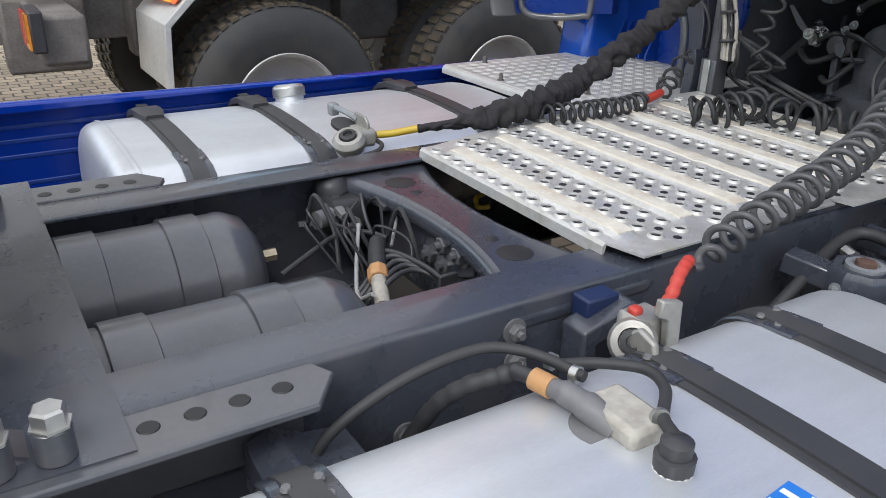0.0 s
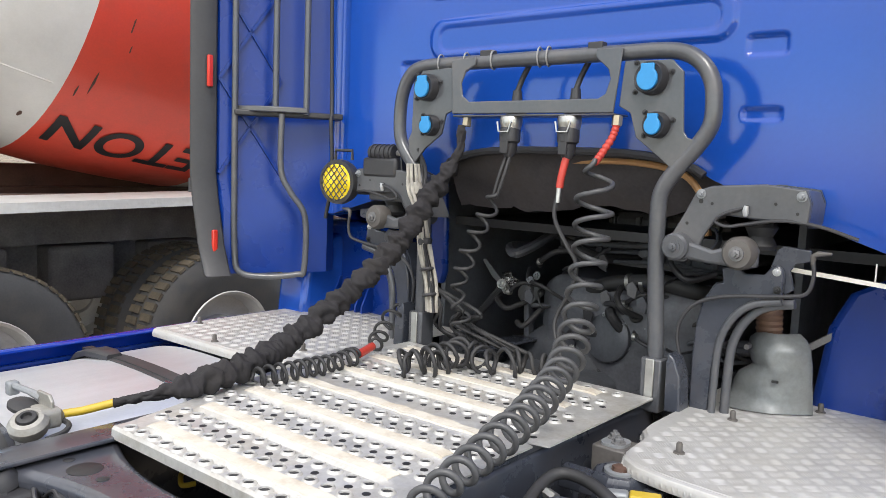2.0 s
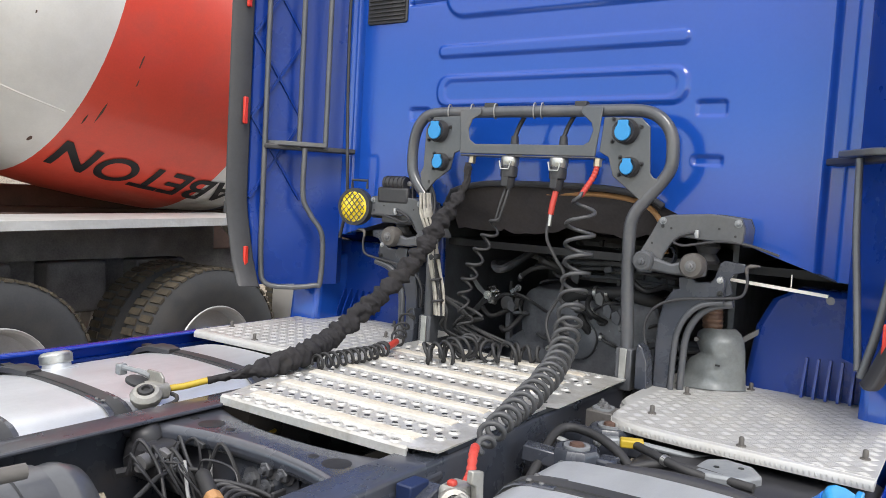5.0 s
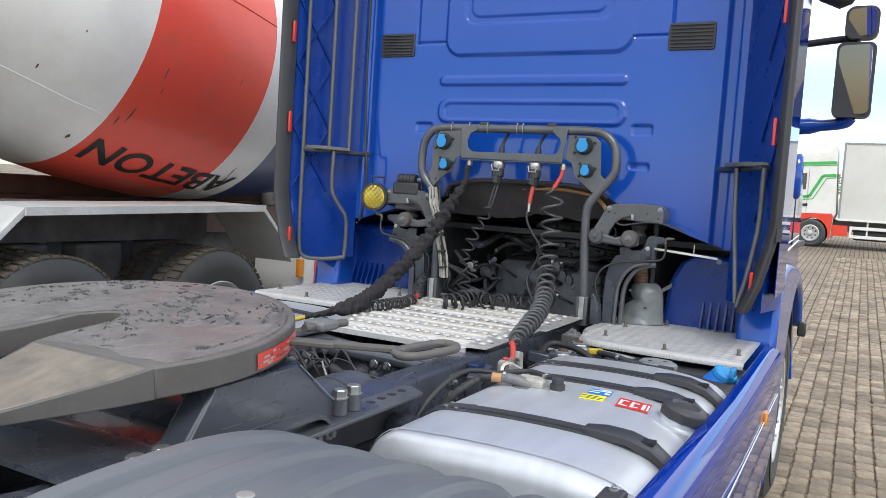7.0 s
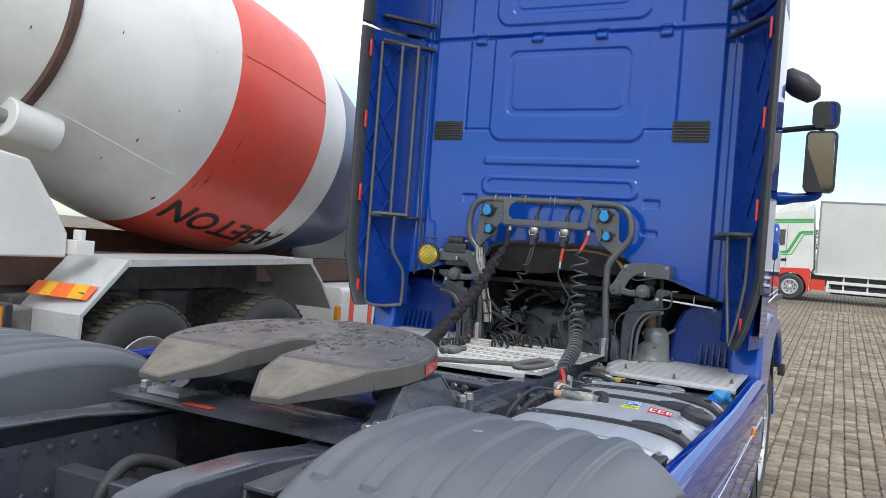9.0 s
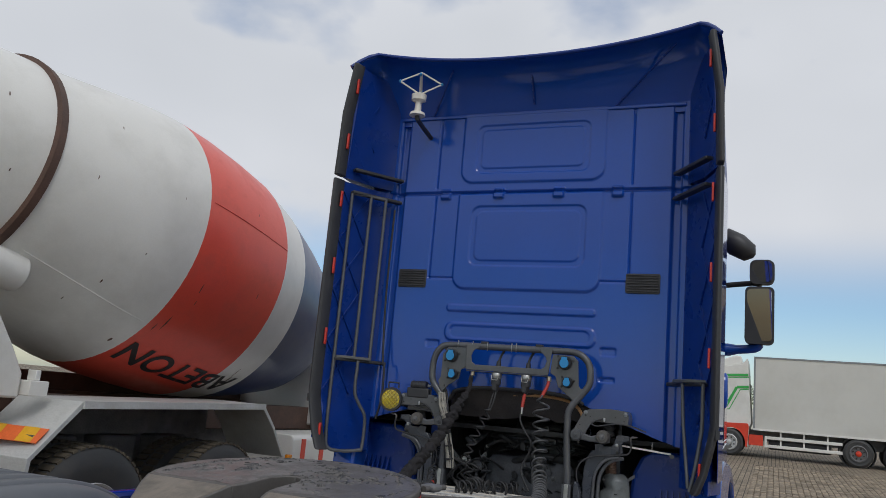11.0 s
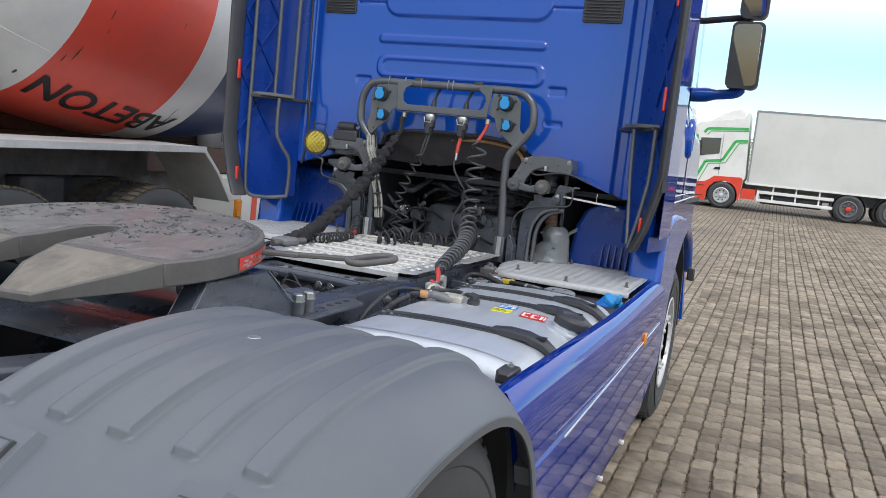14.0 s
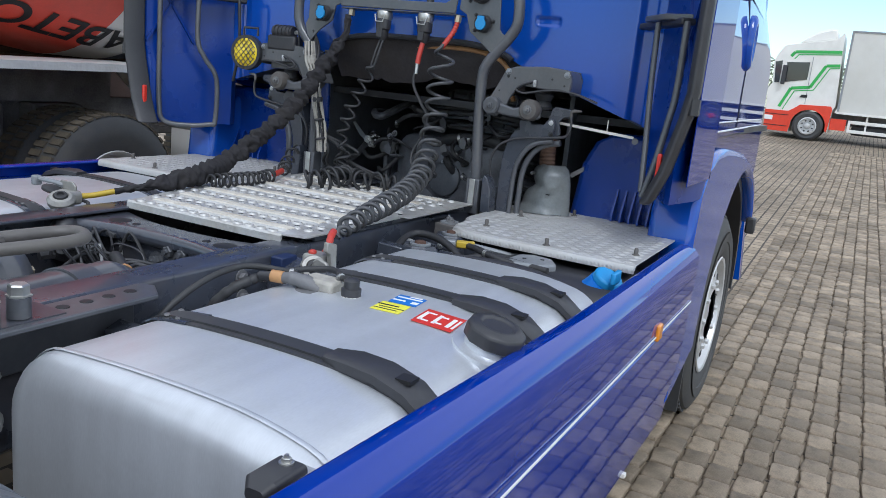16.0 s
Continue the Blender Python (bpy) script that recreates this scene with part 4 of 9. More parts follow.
# sender unit, vent and lines on the tank top
g = Geo().spin([(0.05, 0), (0.05, 0.010), (0.042, 0.014)], (-1.36, -0.755, 1.068), (0, 0, 1), 24)
sender = part("sender_unit", g, CAST, tank_r, "grey round fuel sender with a tan connector")
part("sender_neck", Geo().tube(smooth_path([(-1.383, -0.675, 1.098), (-1.378, -0.70, 1.100), (-1.368, -0.73, 1.094), (-1.358, -0.765, 1.082)], 5), [0.013] * 4 + [0.016] * 5 + [0.019] * 7, 14), CAST, sender)
part("sender_lid", Geo().box(-1.372, -1.312, -0.805, -0.715, 1.078, 1.108), TAPE, sender, "pale square lid", bevel=0.008)
part("connector", Geo().cyl((-1.383, -0.678, 1.098), (-1.390, -0.65, 1.098), 0.0145, 14), ORANGE_FIT, sender, "tan connector")
part("connector_nose", Geo().cyl((-1.390, -0.65, 1.098), (-1.396, -0.62, 1.094), 0.010, 12), BLACK_PLASTIC, sender)
for p_, q_ in (((-1.345, -0.622, 1.095), (-1.342, -0.632, 1.095)), ((-1.341, -0.665, 1.098), (-1.338, -0.675, 1.099)), ((-1.326, -0.795, 1.110), (-1.33, -0.802, 1.112))):
    part("pipe_clip", Geo().cyl(p_, q_, 0.0115, 12), STEEL, sender)
g = Geo().spin([(0.042, 0), (0.038, 0.005), (0.024, 0.009), (0.02, 0.022)], (-1.352, -0.845, 1.070), (0, 0, 1), 20)
vent = part("vent_base", g, WHITE_PL, tank_r, "chalky white vent base")
part("vent_cap", Geo().spin([(0.022, 0.014), (0.023, 0.032), (0.018, 0.034), (0.018, 0.05), (0.010, 0.056)], (-1.352, -0.845, 1.070), (0, 0, 1), 16), BLACK_PLASTIC, vent)


place()
def hose(name, pts, r, mat, label, parent=truck, n=10):
    return part(name, Geo().tube(smooth_path(pts, 8), r, n), mat, parent, label)


place(-0.042, 0.062, -0.008)
hose("fuel_hose", [(-1.352, -0.842, 1.122), (-1.325, -0.80, 1.112), (-1.275, -0.755, 1.107), (-1.262, -0.71, 1.104), (-1.30, -0.665, 1.100), (-1.34, -0.64, 1.097)], 0.0075, RUBBER, "black rubber fuel hose")
place()
hose("fuel_hose", [(-1.378, -0.62, 1.092), (-1.392, -0.57, 1.094), (-1.42, -0.535, 1.099), (-1.46, -0.512, 1.100), (-1.53, -0.50, 1.088), (-1.60, -0.488, 1.058), (-1.66, -0.472, 1.008), (-1.69, -0.455, 0.93)], 0.0075, RUBBER, "black rubber fuel hose")
place(-0.03, 0.045, -0.01)
cd_line = smooth_path([(-1.392, -0.60, 1.090), (-1.42, -0.585, 1.082), (-1.455, -0.56, 1.062), (-1.48, -0.53, 1.022), (-1.50, -0.49, 0.94)], 8)
part("cable_conduit", Geo().tube(cd_line, [0.0125 if i % 4 else 0.0105 for i in range(len(cd_line))], 12), RUBBER, truck, "ribbed black cable conduit")
for k in range(3):
    hose("fuel_line", [(-1.392, -0.60 - 0.004 * k, 1.08), (-1.385, -0.625, 1.095 - 0.004 * k), (-1.36 - 0.014 * k, -0.655, 1.086)], 0.004, TIE if k == 0 else BLACK_PLASTIC, "thin fuel line")

place()
# stickers on the tank
def sticker(name, cx, cy, w, h, turn, mat, bars, label):
    off = (cy + 0.8725) / 0.3525
    out = max(0.0, -cy - 0.97)
    z = 1.0606 + 0.018 * (1 - off * off) - 0.55 * out * out
    m = Matrix.Translation((cx, cy, z)) @ Matrix.Rotation(radians(turn), 4, "Z") @ Matrix.Rotation(-2 * 0.018 * off / 0.3525 + 1.1 * out, 4, "X")
    st = part(name, Geo().box(-w / 2, w / 2, -h / 2, h / 2, 0, 0.0008).moved(m), mat, tank_r, label)
    for bx, by, bw, bh, bm in bars:
        part("printed_bar", Geo().box(bx - bw / 2, bx + bw / 2, by - bh / 2, by + bh / 2, 0.0008, 0.0013).moved(m), bm, st)


sticker("red_sticker", -1.400, -1.012, 0.098, 0.09, 6, RED, [(0.0, 0.036, 0.06, 0.008, WHITE_LABEL), (0.026, 0.026, 0.008, 0.02, WHITE_LABEL), (-0.026, 0.026, 0.008, 0.02, WHITE_LABEL), (0.0, 0.004, 0.06, 0.008, WHITE_LABEL), (0.022, -0.004, 0.008, 0.02, WHITE_LABEL), (-0.022, -0.004, 0.008, 0.02, WHITE_LABEL), (0.0, -0.028, 0.06, 0.009, WHITE_LABEL), (0.0, -0.040, 0.06, 0.005, WHITE_LABEL)], "red and white fuel sticker")
sticker("blue_sticker", -1.336, -0.897, 0.066, 0.066, 6, BLUE_LABEL, [(0.014, 0.0, 0.008, 0.06, WHITE_LABEL), (-0.010, 0.016, 0.008, 0.03, WHITE_LABEL), (-0.012, -0.022, 0.016, 0.016, WHITE_LABEL), (0.028, -0.01, 0.006, 0.03, WHITE_LABEL)], "blue and white notice sticker")
sticker("yellow_sticker", -1.408, -0.896, 0.066, 0.068, 6, YEL_LABEL, [(0.012, 0.01, 0.006, 0.05, BLACK), (-0.004, -0.004, 0.004, 0.06, BLACK), (-0.018, 0.004, 0.004, 0.055, BLACK)], "yellow warning sticker")

# diesel additive tank behind the front wheel
g = Geo().loft([[(x, y, z) for y, z in rounded(-1.225 + k, -0.62 - k, 0.5 + k, 1.02 - k, 0.07)] for x, k in ((-0.74, 0.03), (-0.72, 0), (-0.30, 0), (-0.28, 0.03))])
adblue = part("additive_tank", g, BLACK_PLASTIC, truck, "black plastic additive tank with a blue cap", sharp=60)
place(0.02, 0.015, 0)
neck = part("filler_neck", Geo().spin([(0.06, -0.01), (0.052, 0.012), (0.048, 0.03)], (-0.60, -1.14, 1.005), (-0.2, -0.5, 1), 24), CAP_BLUE, adblue, "blue filler neck")
part("blue_cap", Geo().spin([(0.046, 0.03), (0.046, 0.05), (0.04, 0.055)], (-0.60, -1.14, 1.005), (-0.2, -0.5, 1), 12), CYAN, neck, "bright blue cap", bevel=0.003)
place(-0.115, 0, 0)
cv = part("pump_cover", Geo().prism([(-0.50, -0.84), (-0.48, -0.93), (-0.42, -0.965), (-0.36, -0.93), (-0.345, -0.86), (-0.38, -0.82), (-0.46, -0.815)], "z", 1.0, 1.042), DULL, adblue, "off-white plastic pump cover", bevel=0.008)
for x_, y_ in ((-0.43, -0.86), (-0.40, -0.91)):
    part("cover_screw", Geo().cyl((x_, y_, 1.041), (x_, y_, 1.0435), 0.007, 10), BLACK, cv)
part("tank_rib", Geo().tube(smooth_path([(-0.62, -0.66, 1.02), (-0.60, -0.80, 1.03), (-0.61, -0.95, 1.03), (-0.64, -1.08, 1.01)], 6), 0.03, 12), BLACK_PLASTIC, adblue)
part("tank_hose", Geo().tube(smooth_path([(-0.36, -0.62, 1.03), (-0.46, -0.72, 1.045), (-0.50, -0.80, 1.04), (-0.49, -0.85, 1.03)], 6), 0.011, 10), RUBBER, adblue)
part("hose_clip", Geo().cyl((-0.475, -0.745, 1.044), (-0.482, -0.757, 1.043), 0.0135, 12), STEEL, adblue)
place(0.02, 0.015, 0)
part("cap_grip", Geo().box(-0.665, -0.60, -1.195, -1.18, 1.04, 1.075), CYAN, neck, bevel=0.004)

place()
# tread plates on both sides
def tread_plate(s):
    X0, X1, Y0, Y1, Z = -0.455, 0.33, 0.48, 1.19, 1.072
    edge = [(-0.15, 0.48), (-0.20, 0.487), (-0.24, 0.512), (-0.29, 0.517), (-0.35, 0.522), (-0.395, 0.540), (-0.42, 0.58), (-0.435, 0.65), (-0.445, 0.76), (-0.45, 1.0), (-0.455, 1.19)]
    outline = [(X1, 1.19), (X1, 0.48)] + edge
    g = Geo().prism(outline, "z", Z - 0.005, Z)
    # rolled-down front edge
    g.loft([[(x, y, Z - 0.0005), (x - 0.010, y - 0.003, Z - 0.004), (x - 0.015, y - 0.004, Z - 0.014), (x - 0.015, y - 0.004, Z - 0.028), (x - 0.011, y - 0.002, Z - 0.028), (x - 0.004, y, Z - 0.006)] for x, y in edge])
    for (ax, ay), (bx, by) in zip(edge[1:], edge[2:]):
        n = max(2, int(math.hypot(bx - ax, by - ay) / 0.012))
        for i in range(n):
            f = (i + 0.5) / n
            x, y = ax + (bx - ax) * f - 0.0155, ay + (by - ay) * f - 0.0045
            g.add([(x, y - 0.003, Z - 0.010), (x, y + 0.003, Z - 0.014), (x, y + 0.003, Z - 0.026), (x, y - 0.003, Z - 0.022), (x - 0.0016, y, Z - 0.018)], [(0, 1, 4), (1, 2, 4), (2, 3, 4), (3, 0, 4)])
    p = part("tread_plate", side(g, s), TREAD, truck, "five-bar patterned aluminium step plate", bevel=0.001)
    lens = Geo()
    pitch = 0.034
    for i in range(-40, 60):
        for j in range(-40, 60):
            cx, cy = -0.03 + pitch * (i - j) * 0.7071, 0.85 + pitch * (i + j) * 0.7071
            low = 0.505 if cx > -0.22 else 0.525 + 1.2 * max(0.0, -0.36 - cx) + (0.3 if cx < -0.438 else 0)
            if not (X0 + 0.012 < cx < X1 - 0.015 and low + 0.012 < cy < Y1 - 0.015):
                continue
            d0 = Vector((0.7071, 0.7071, 0)) if (i + j) % 2 else Vector((-0.7071, 0.7071, 0))
            n0 = Vector((-d0.y, d0.x, 0))
            for k in range(5):
                c = Vector((cx, cy, Z)) + n0 * ((k - 2) * 0.0058)
                a, b, w = c - d0 * 0.0165, c + d0 * 0.0165, n0 * 0.0022
                lens.add([a, c - w, b, c + w, c + Vector((0, 0, 0.0013))], [(0, 1, 4), (1, 2, 4), (2, 3, 4), (3, 0, 4)])
    q = part("raised_pattern", side(lens, s), TREAD, p)
    q["kind"] = "stuff"
    for bx, by in ((-0.297, 0.609), (-0.428, 0.886), (-0.31, 1.150), (0.017, 0.61), (0.28, 1.15), (0.25, 0.75)):
        part("stud", side(Geo().spin([(0.013, 0), (0.012, 0.003), (0.007, 0.004), (0.007, 0.02), (0.005, 0.024)], (bx, by, Z), (0, 0, 1), 10), s), RAMP, p)
    part("bearer", side(Geo().box(X0 + 0.10, X1 - 0.05, Y0 + 0.1, Y1 - 0.05, 0.99, Z - 0.005), s), BLACK_PLASTIC, p)
    return p


tread_plate(-1)
tread_plate(1)


# side skirts
def skirt(s, x0, x1):
    def section(x):
        k = max(0.0, (-1.0 - x) / 1.35)
        z1, dy = 1.062 + 0.03 * k, -0.015 * k
        return [(x_, y_ + dy, z_) for x_, y_, z_ in [(x, 1.205, z1 - 0.004), (x, 1.215, z1), (x, 1.238, z1), (x, 1.244, z1 - 0.003), (x, 1.273, z1 - 0.038), (x, 1.276, z1 - 0.046), (x, 1.277, 0.95), (x, 1.272, 0.85), (x, 1.262, 0.845), (x, 1.262, 0.835), (x, 1.272, 0.83), (x, 1.268, 0.64), (x, 1.245, 0.44), (x, 1.235, 0.36), (x, 1.215, 0.36), (x, 1.225, 0.44), (x, 1.248, 0.64), (x, 1.25, 1.02), (x, 1.24, 1.045), (x, 1.205, 1.05)]]
    # the rear edge follows the mudguard's arc
    def row(f):
        out = []
        for _, y, z in section(x0 + (x1 - x0) * f):
            r = 0.700 if y > 1.245 else 0.735
            start = -2.845 + math.sqrt(max(0.04, r * r - max(0.0, z - 0.52) ** 2))
            out.append((start + (x1 - start) * f, y, z))
        return out
    n = 16
    g = Geo().loft([row(i / n) for i in range(n + 1)])
    p = part("side_skirt", side(g, s), BLUE_SHADED, truck, "glossy blue side skirt panel with a pale pinstripe", bevel=0.004, sharp=25)
    part("pinstripe", side(Geo().box(x0 + 0.36, x1 - 0.02, 1.2735, 1.2765, 0.847, 0.852), s), WHITE_LABEL, p)
    part("marker_lamp", side(Geo().box(-0.415, -0.365, 1.268, 1.284, 0.835, 0.888), s), AMBER, p, "amber side marker lamp", bevel=0.006)
    for x in (-2.0, -1.5, -0.9, -0.4):
        part("low_marker", side(Geo().box(x, x + 0.022, 1.228, 1.246, 0.348, 0.365), s), WHITE_PL, p, bevel=0.003)
    for z in (0.995, 0.955, 0.91, 0.83, 0.70):
        part("inner_rib", side(Geo().box(x0 + 0.16, x1 - 0.05, 1.238, 1.249, z, z + 0.014), s), BLUE_LINER, p, bevel=0.003)
    part("hinge_bracket", side(Geo().box(-2.075, -2.03, 1.112, 1.20, 1.040, 1.054), s), BOLT, p, bevel=0.004)
    lt_ = part("hinge_latch", side(Geo().loft([[(x, y, z) for y, z in rounded(1.118 + k, 1.168 - k, 1.028 + k, 1.066 - k, 0.008)] for x, k in ((-2.125, 0.010), (-2.112, 0.0), (-2.05, 0.0), (-2.04, 0.008))]), s), BLACK_PLASTIC, p, "black rubber skirt latch")
    part("latch_pin", side(hexbolt((-2.062, 1.142, 1.066), (0, 0, 1), 0.007, 0.008), s), STEEL, lt_)
    return p


skirt(-1, -2.25, 0.16)
skirt(1, -2.25, 0.16)


# wheels
def wheel(x, y0, y1, r, z, outward, name="wheel"):
    """A wheel whose outer face looks along outward (+1 or -1 in y)."""
    yc, h = (y0 + y1) / 2, abs(y1 - y0) / 2
    prof = [(0.29, -h * 0.8), (0.32, -h * 0.95), (0.40, -h), (r - 0.06, -h * 0.97), (r - 0.012, -h * 0.82), (r, -h * 0.66), (r, h * 0.66), (r - 0.012, h * 0.82), (r - 0.06, h * 0.97), (r - 0.075, h * 0.985), (r - 0.079, h * 0.96), (r - 0.105, h * 1.0), (0.43, h * 1.02), (0.42, h * 1.0), (0.385, h), (0.38, h * 0.965), (0.33, h * 0.95), (0.29, h * 0.8)]
    hub = part(name, Geo().spin([(0.12, -h * 0.3), (0.14, 0.0), (0.13, h * 0.5), (0.10, h * 0.75), (0.05, h * 0.8)], (x, yc, z), (0, outward, 0), 24), RIM, truck)
    t = part("tyre", Geo().spin(prof, (x, yc, z), (0, outward, 0), 56, cap=False), TYRE, hub, "dusty black tyre")
    g = Geo()
    for i in range(56):
        a = 2 * math.pi * i / 56
        for k in (-1, 1):
            b = a + (0.028 if k > 0 else 0)
            m = Matrix.Translation((x, yc, z)) @ Matrix.Rotation(b, 4, "Y")
            blk = Geo().box(r - 0.004, r + 0.010, min(k * h * 0.3, k * h * 0.74), max(k * h * 0.3, k * h * 0.74), -0.018, 0.018)
            g.add([m @ Vector(p) for p in blk.v], blk.f)
    q = part("tread", g, TYRE, hub)
    q["kind"] = "stuff"
    deep = [0.60, 0.35, 0.28, 0.30, 0.29, 0.335] if name == "rear_wheel" else [0.70, 0.76, 0.86, 0.89, 0.85, 0.80]
    rim = Geo().spin([(0.305, h * 0.92), (0.30, h * 0.96), (0.285, h * 0.93), (0.275, h * deep[0]), (0.25, h * deep[1]), (0.16, h * deep[2]), (0.13, h * deep[3])], (x, yc, z), (0, outward, 0), 44, cap=False)
    part("rim", rim, RIM, hub, "grey steel rim")
    nut = None
    for i in range(10):
        a = 2 * math.pi * i / 10
        p = (x + 0.168 * math.cos(a), yc + outward * h * deep[4], z + 0.168 * math.sin(a))
        if nut is None:
            nut = part("wheel_nut", Geo().spin([(0.017, 0), (0.016, 0.012), (0.011, 0.016)], p, (0, outward, 0), 6), RIM, hub)
            off = PLACE[nut.name] - Vector(p)
        else:
            twin(nut, Vector(p) + off, hub)
    for i in range(10):
        a = 2 * math.pi * (i + 0.5) / 10
        p = Vector((x + 0.215 * math.cos(a), yc + outward * (h * deep[5]), z + 0.215 * math.sin(a)))
        part("hand_hole", Geo().spin([(0.020, 0), (0.018, 0.004)], p, (0, outward, 0), 12), RUBBER, hub)
    return hub


for s, _ in SIDES:
    wheel(1.33, s * 0.91, s * 1.215, 0.51, 0.51, s, "front_wheel")
    wheel(-2.865, s * 0.965, s * 1.262, 0.57, 0.57, s, "rear_wheel")
    wheel(-2.865, s * 0.62, s * 0.91, 0.57, 0.57, -s, "rear_wheel")


TAN_PIN = material("tan_pin", (0.28, 0.17, 0.08), 0.5, vary=0.25)


# rear mudguards: crowned shells with pressed ribs and two clasps
def mudguard(s):
    XC, ZC, R = -2.845, 0.52, 0.71
    Y0, Y1 = 0.59, 1.30
    ny = 236 if s < 0 else 120
    angles = sorted(set([-18 + 1.15 * i for i in range(201)] + [114.0 + 0.3 * i for i in range(13)] + [129.9 + 0.2 * i for i in range(7)]))
    na = len(angles) - 1
    ribs = [0.686, 0.803, 0.919, 1.036, 1.153]

    def shell(a, v, inner):
        y = Y0 + (Y1 - Y0) * v
        edge = max(0.0, (y - (Y1 - 0.19)) / 0.19)
        edge0 = max(0.0, ((Y0 + 0.07) - y) / 0.07)
        r = R - 0.092 * edge ** 2.4 - 0.045 * edge0 ** 2 - (0.012 if inner else 0)
        # flattened crown
        flat = 0.0
        t = radians(a)
        if not inner and 30 < a < 117.5:
            for ry in ribs:
                d = abs(y - ry)
                w = 0.0245 - 0.010 * max(0.0, (a - 116.1) / 1.4) ** 2
                if d < w:
                    f = min(1, max(0, (w - d) / 0.0085))
                    e = min(1, max(0, (a - 30) / 30), max(0, (117.5 - a) / 1.1))
                    r += 0.0122 * f * f * (3 - 2 * f) * min(1, e)
        step = 0.009 if a > 130.35 else 0
        c, sn = math.cos(t), math.sin(t)
        return (XC + (r - step) * math.copysign(abs(c) ** 0.8, c), y, ZC + (r - step) * math.copysign(abs(sn) ** 0.8, sn))
    g = Geo()
    outer = [shell(angles[i], j / ny, False) for i in range(na + 1) for j in range(ny + 1)]
    inn = [shell(angles[i], j / ny, True) for i in range(na + 1) for j in range(ny + 1)]
    k = len(outer)
    idx = lambda i, j: i * (ny + 1) + j
    f = []
    for i in range(na):
        for j in range(ny):
            q = (idx(i, j), idx(i, j + 1), idx(i + 1, j + 1), idx(i + 1, j))
            f += [q, tuple(reversed([w + k for w in q]))]
    rim = [idx(i, 0) for i in range(na)] + [idx(na, j) for j in range(ny)] + [idx(i, ny) for i in range(na, 0, -1)] + [idx(0, j) for j in range(ny, 0, -1)]
    f += [(p, p + k, q + k, q) for p, q in zip(rim, rim[1:] + rim[:1])]
    g.add(outer + inn, f)
    m = part("mudguard", side(g, s), GUARD, truck, "matt grey plastic mudguard with pressed ribs", sharp=50)
    # clasps across the joint behind the crown
    def at(deg, y, lift):
        c, sn = math.cos(radians(deg)), math.sin(radians(deg))
        return (XC + (R + lift) * math.copysign(abs(c) ** 0.8, c), y, ZC + (R + lift) * math.copysign(abs(sn) ** 0.8, sn))

    def pad(cy, w, d0, d1, low, high, chamfer):
        """A raised pad that follows the shell."""
        n = 8
        rows = [(d0, low, 0.0)] + [(d0 + chamfer * 60 + (d1 - d0 - chamfer * 120) * i / n, high, chamfer) for i in range(n + 1)] + [(d1, low, 0.0)]
        return Geo().loft([[at(d, cy - w, low), at(d, cy - w + k, h), at(d, cy + w - k, h), at(d, cy + w, low)] for d, h, k in rows])
    for cy in (0.780, 1.109):
        cp = part("clasp_frame", side(pad(cy, 0.046, 119.6, 129.6, -0.006, 0.013, 0.012), s), GUARD, m)
        part("lower_clasp_frame", side(pad(cy, 0.046, 130.6, 145, -0.010, 0.008, 0.012), s), GUARD, cp)
        lt = part("latch", side(pad(cy, 0.024, 122.4, 143.5, 0.004, 0.0185, 0.004), s), STRAP, cp, "dark grey rubber latch")
        part("latch_grip", side(pad(cy, 0.021, 122.8, 125.6, 0.010, 0.0215, 0.004), s), GUARD, lt)
        for d0, d1 in ((126.6, 131.2), (132.6, 136.0), (137.4, 142.2)):
            part("latch_slot", side(pad(cy, 0.0135, d0, d1, 0.010, 0.0192, 0.002), s), BLACK, lt)
        part("latch_pin", side(pad(cy, 0.0105, 127.4, 129.6, 0.012, 0.0202, 0.002), s), TAN_PIN, lt, "tan latch pin")
    # dark gap along the joint, with shallow finger tabs below it
    for y0, y1 in ((0.595, 0.736), (0.826, 1.065), (1.155, 1.25)):
        part("parting_line", side(Geo().tube([at(130.4, y0 + (y1 - y0) * i / 10, -0.0085) for i in range(11)], 0.0036, 6), s), BLACK, m)
    for y0, y1, dd in ((0.61, 0.732, 2.6), (0.83, 1.058, 2.4), (1.168, 1.24, 2.6)):
        rim = [at(130.6 + dd * math.sin(math.pi * i / 14) ** 0.6, y0 + (y1 - y0) * i / 14, -0.0088) for i in range(15)]
        tb = part("finger_tab", side(Geo().add(rim + [at(130.45, y0 + (y1 - y0) * i / 14, -0.003) for i in range(15)], [(i, i + 1, 16 + i, 15 + i) for i in range(14)]), s), GUARD, m)
        part("tab_gap", side(Geo().tube(rim, 0.0018, 5), s), BLACK, tb)
    # inner flank closing the shell towards the frame
    flank = [at(deg, 0, -0.05) for deg in range(36, 145, 4)]
    part("inner_flank", side(Geo().prism([(p[0], p[2]) for p in flank], "y", Y0 - 0.003, Y0 + 0.006), s), GUARD, m)
    # Added dark sheet; hides the skirt's blue rear end inside the arch.
    part("dark_arch_sheet", side(Geo().loft([[at(d, 0.95, -0.030), at(d, 1.235, -0.030), at(d, 1.235, -0.024), at(d, 0.95, -0.024)] for d in range(-14, 46, 4)]), s), BLACK_PLASTIC, m)
    part("edge_clip", side(pad(1.268, 0.022, 26, 32, -0.085, -0.055, 0.004), s), GUARD, m, "split plastic edge clip")
    # turned lip round the open side
    lip = []
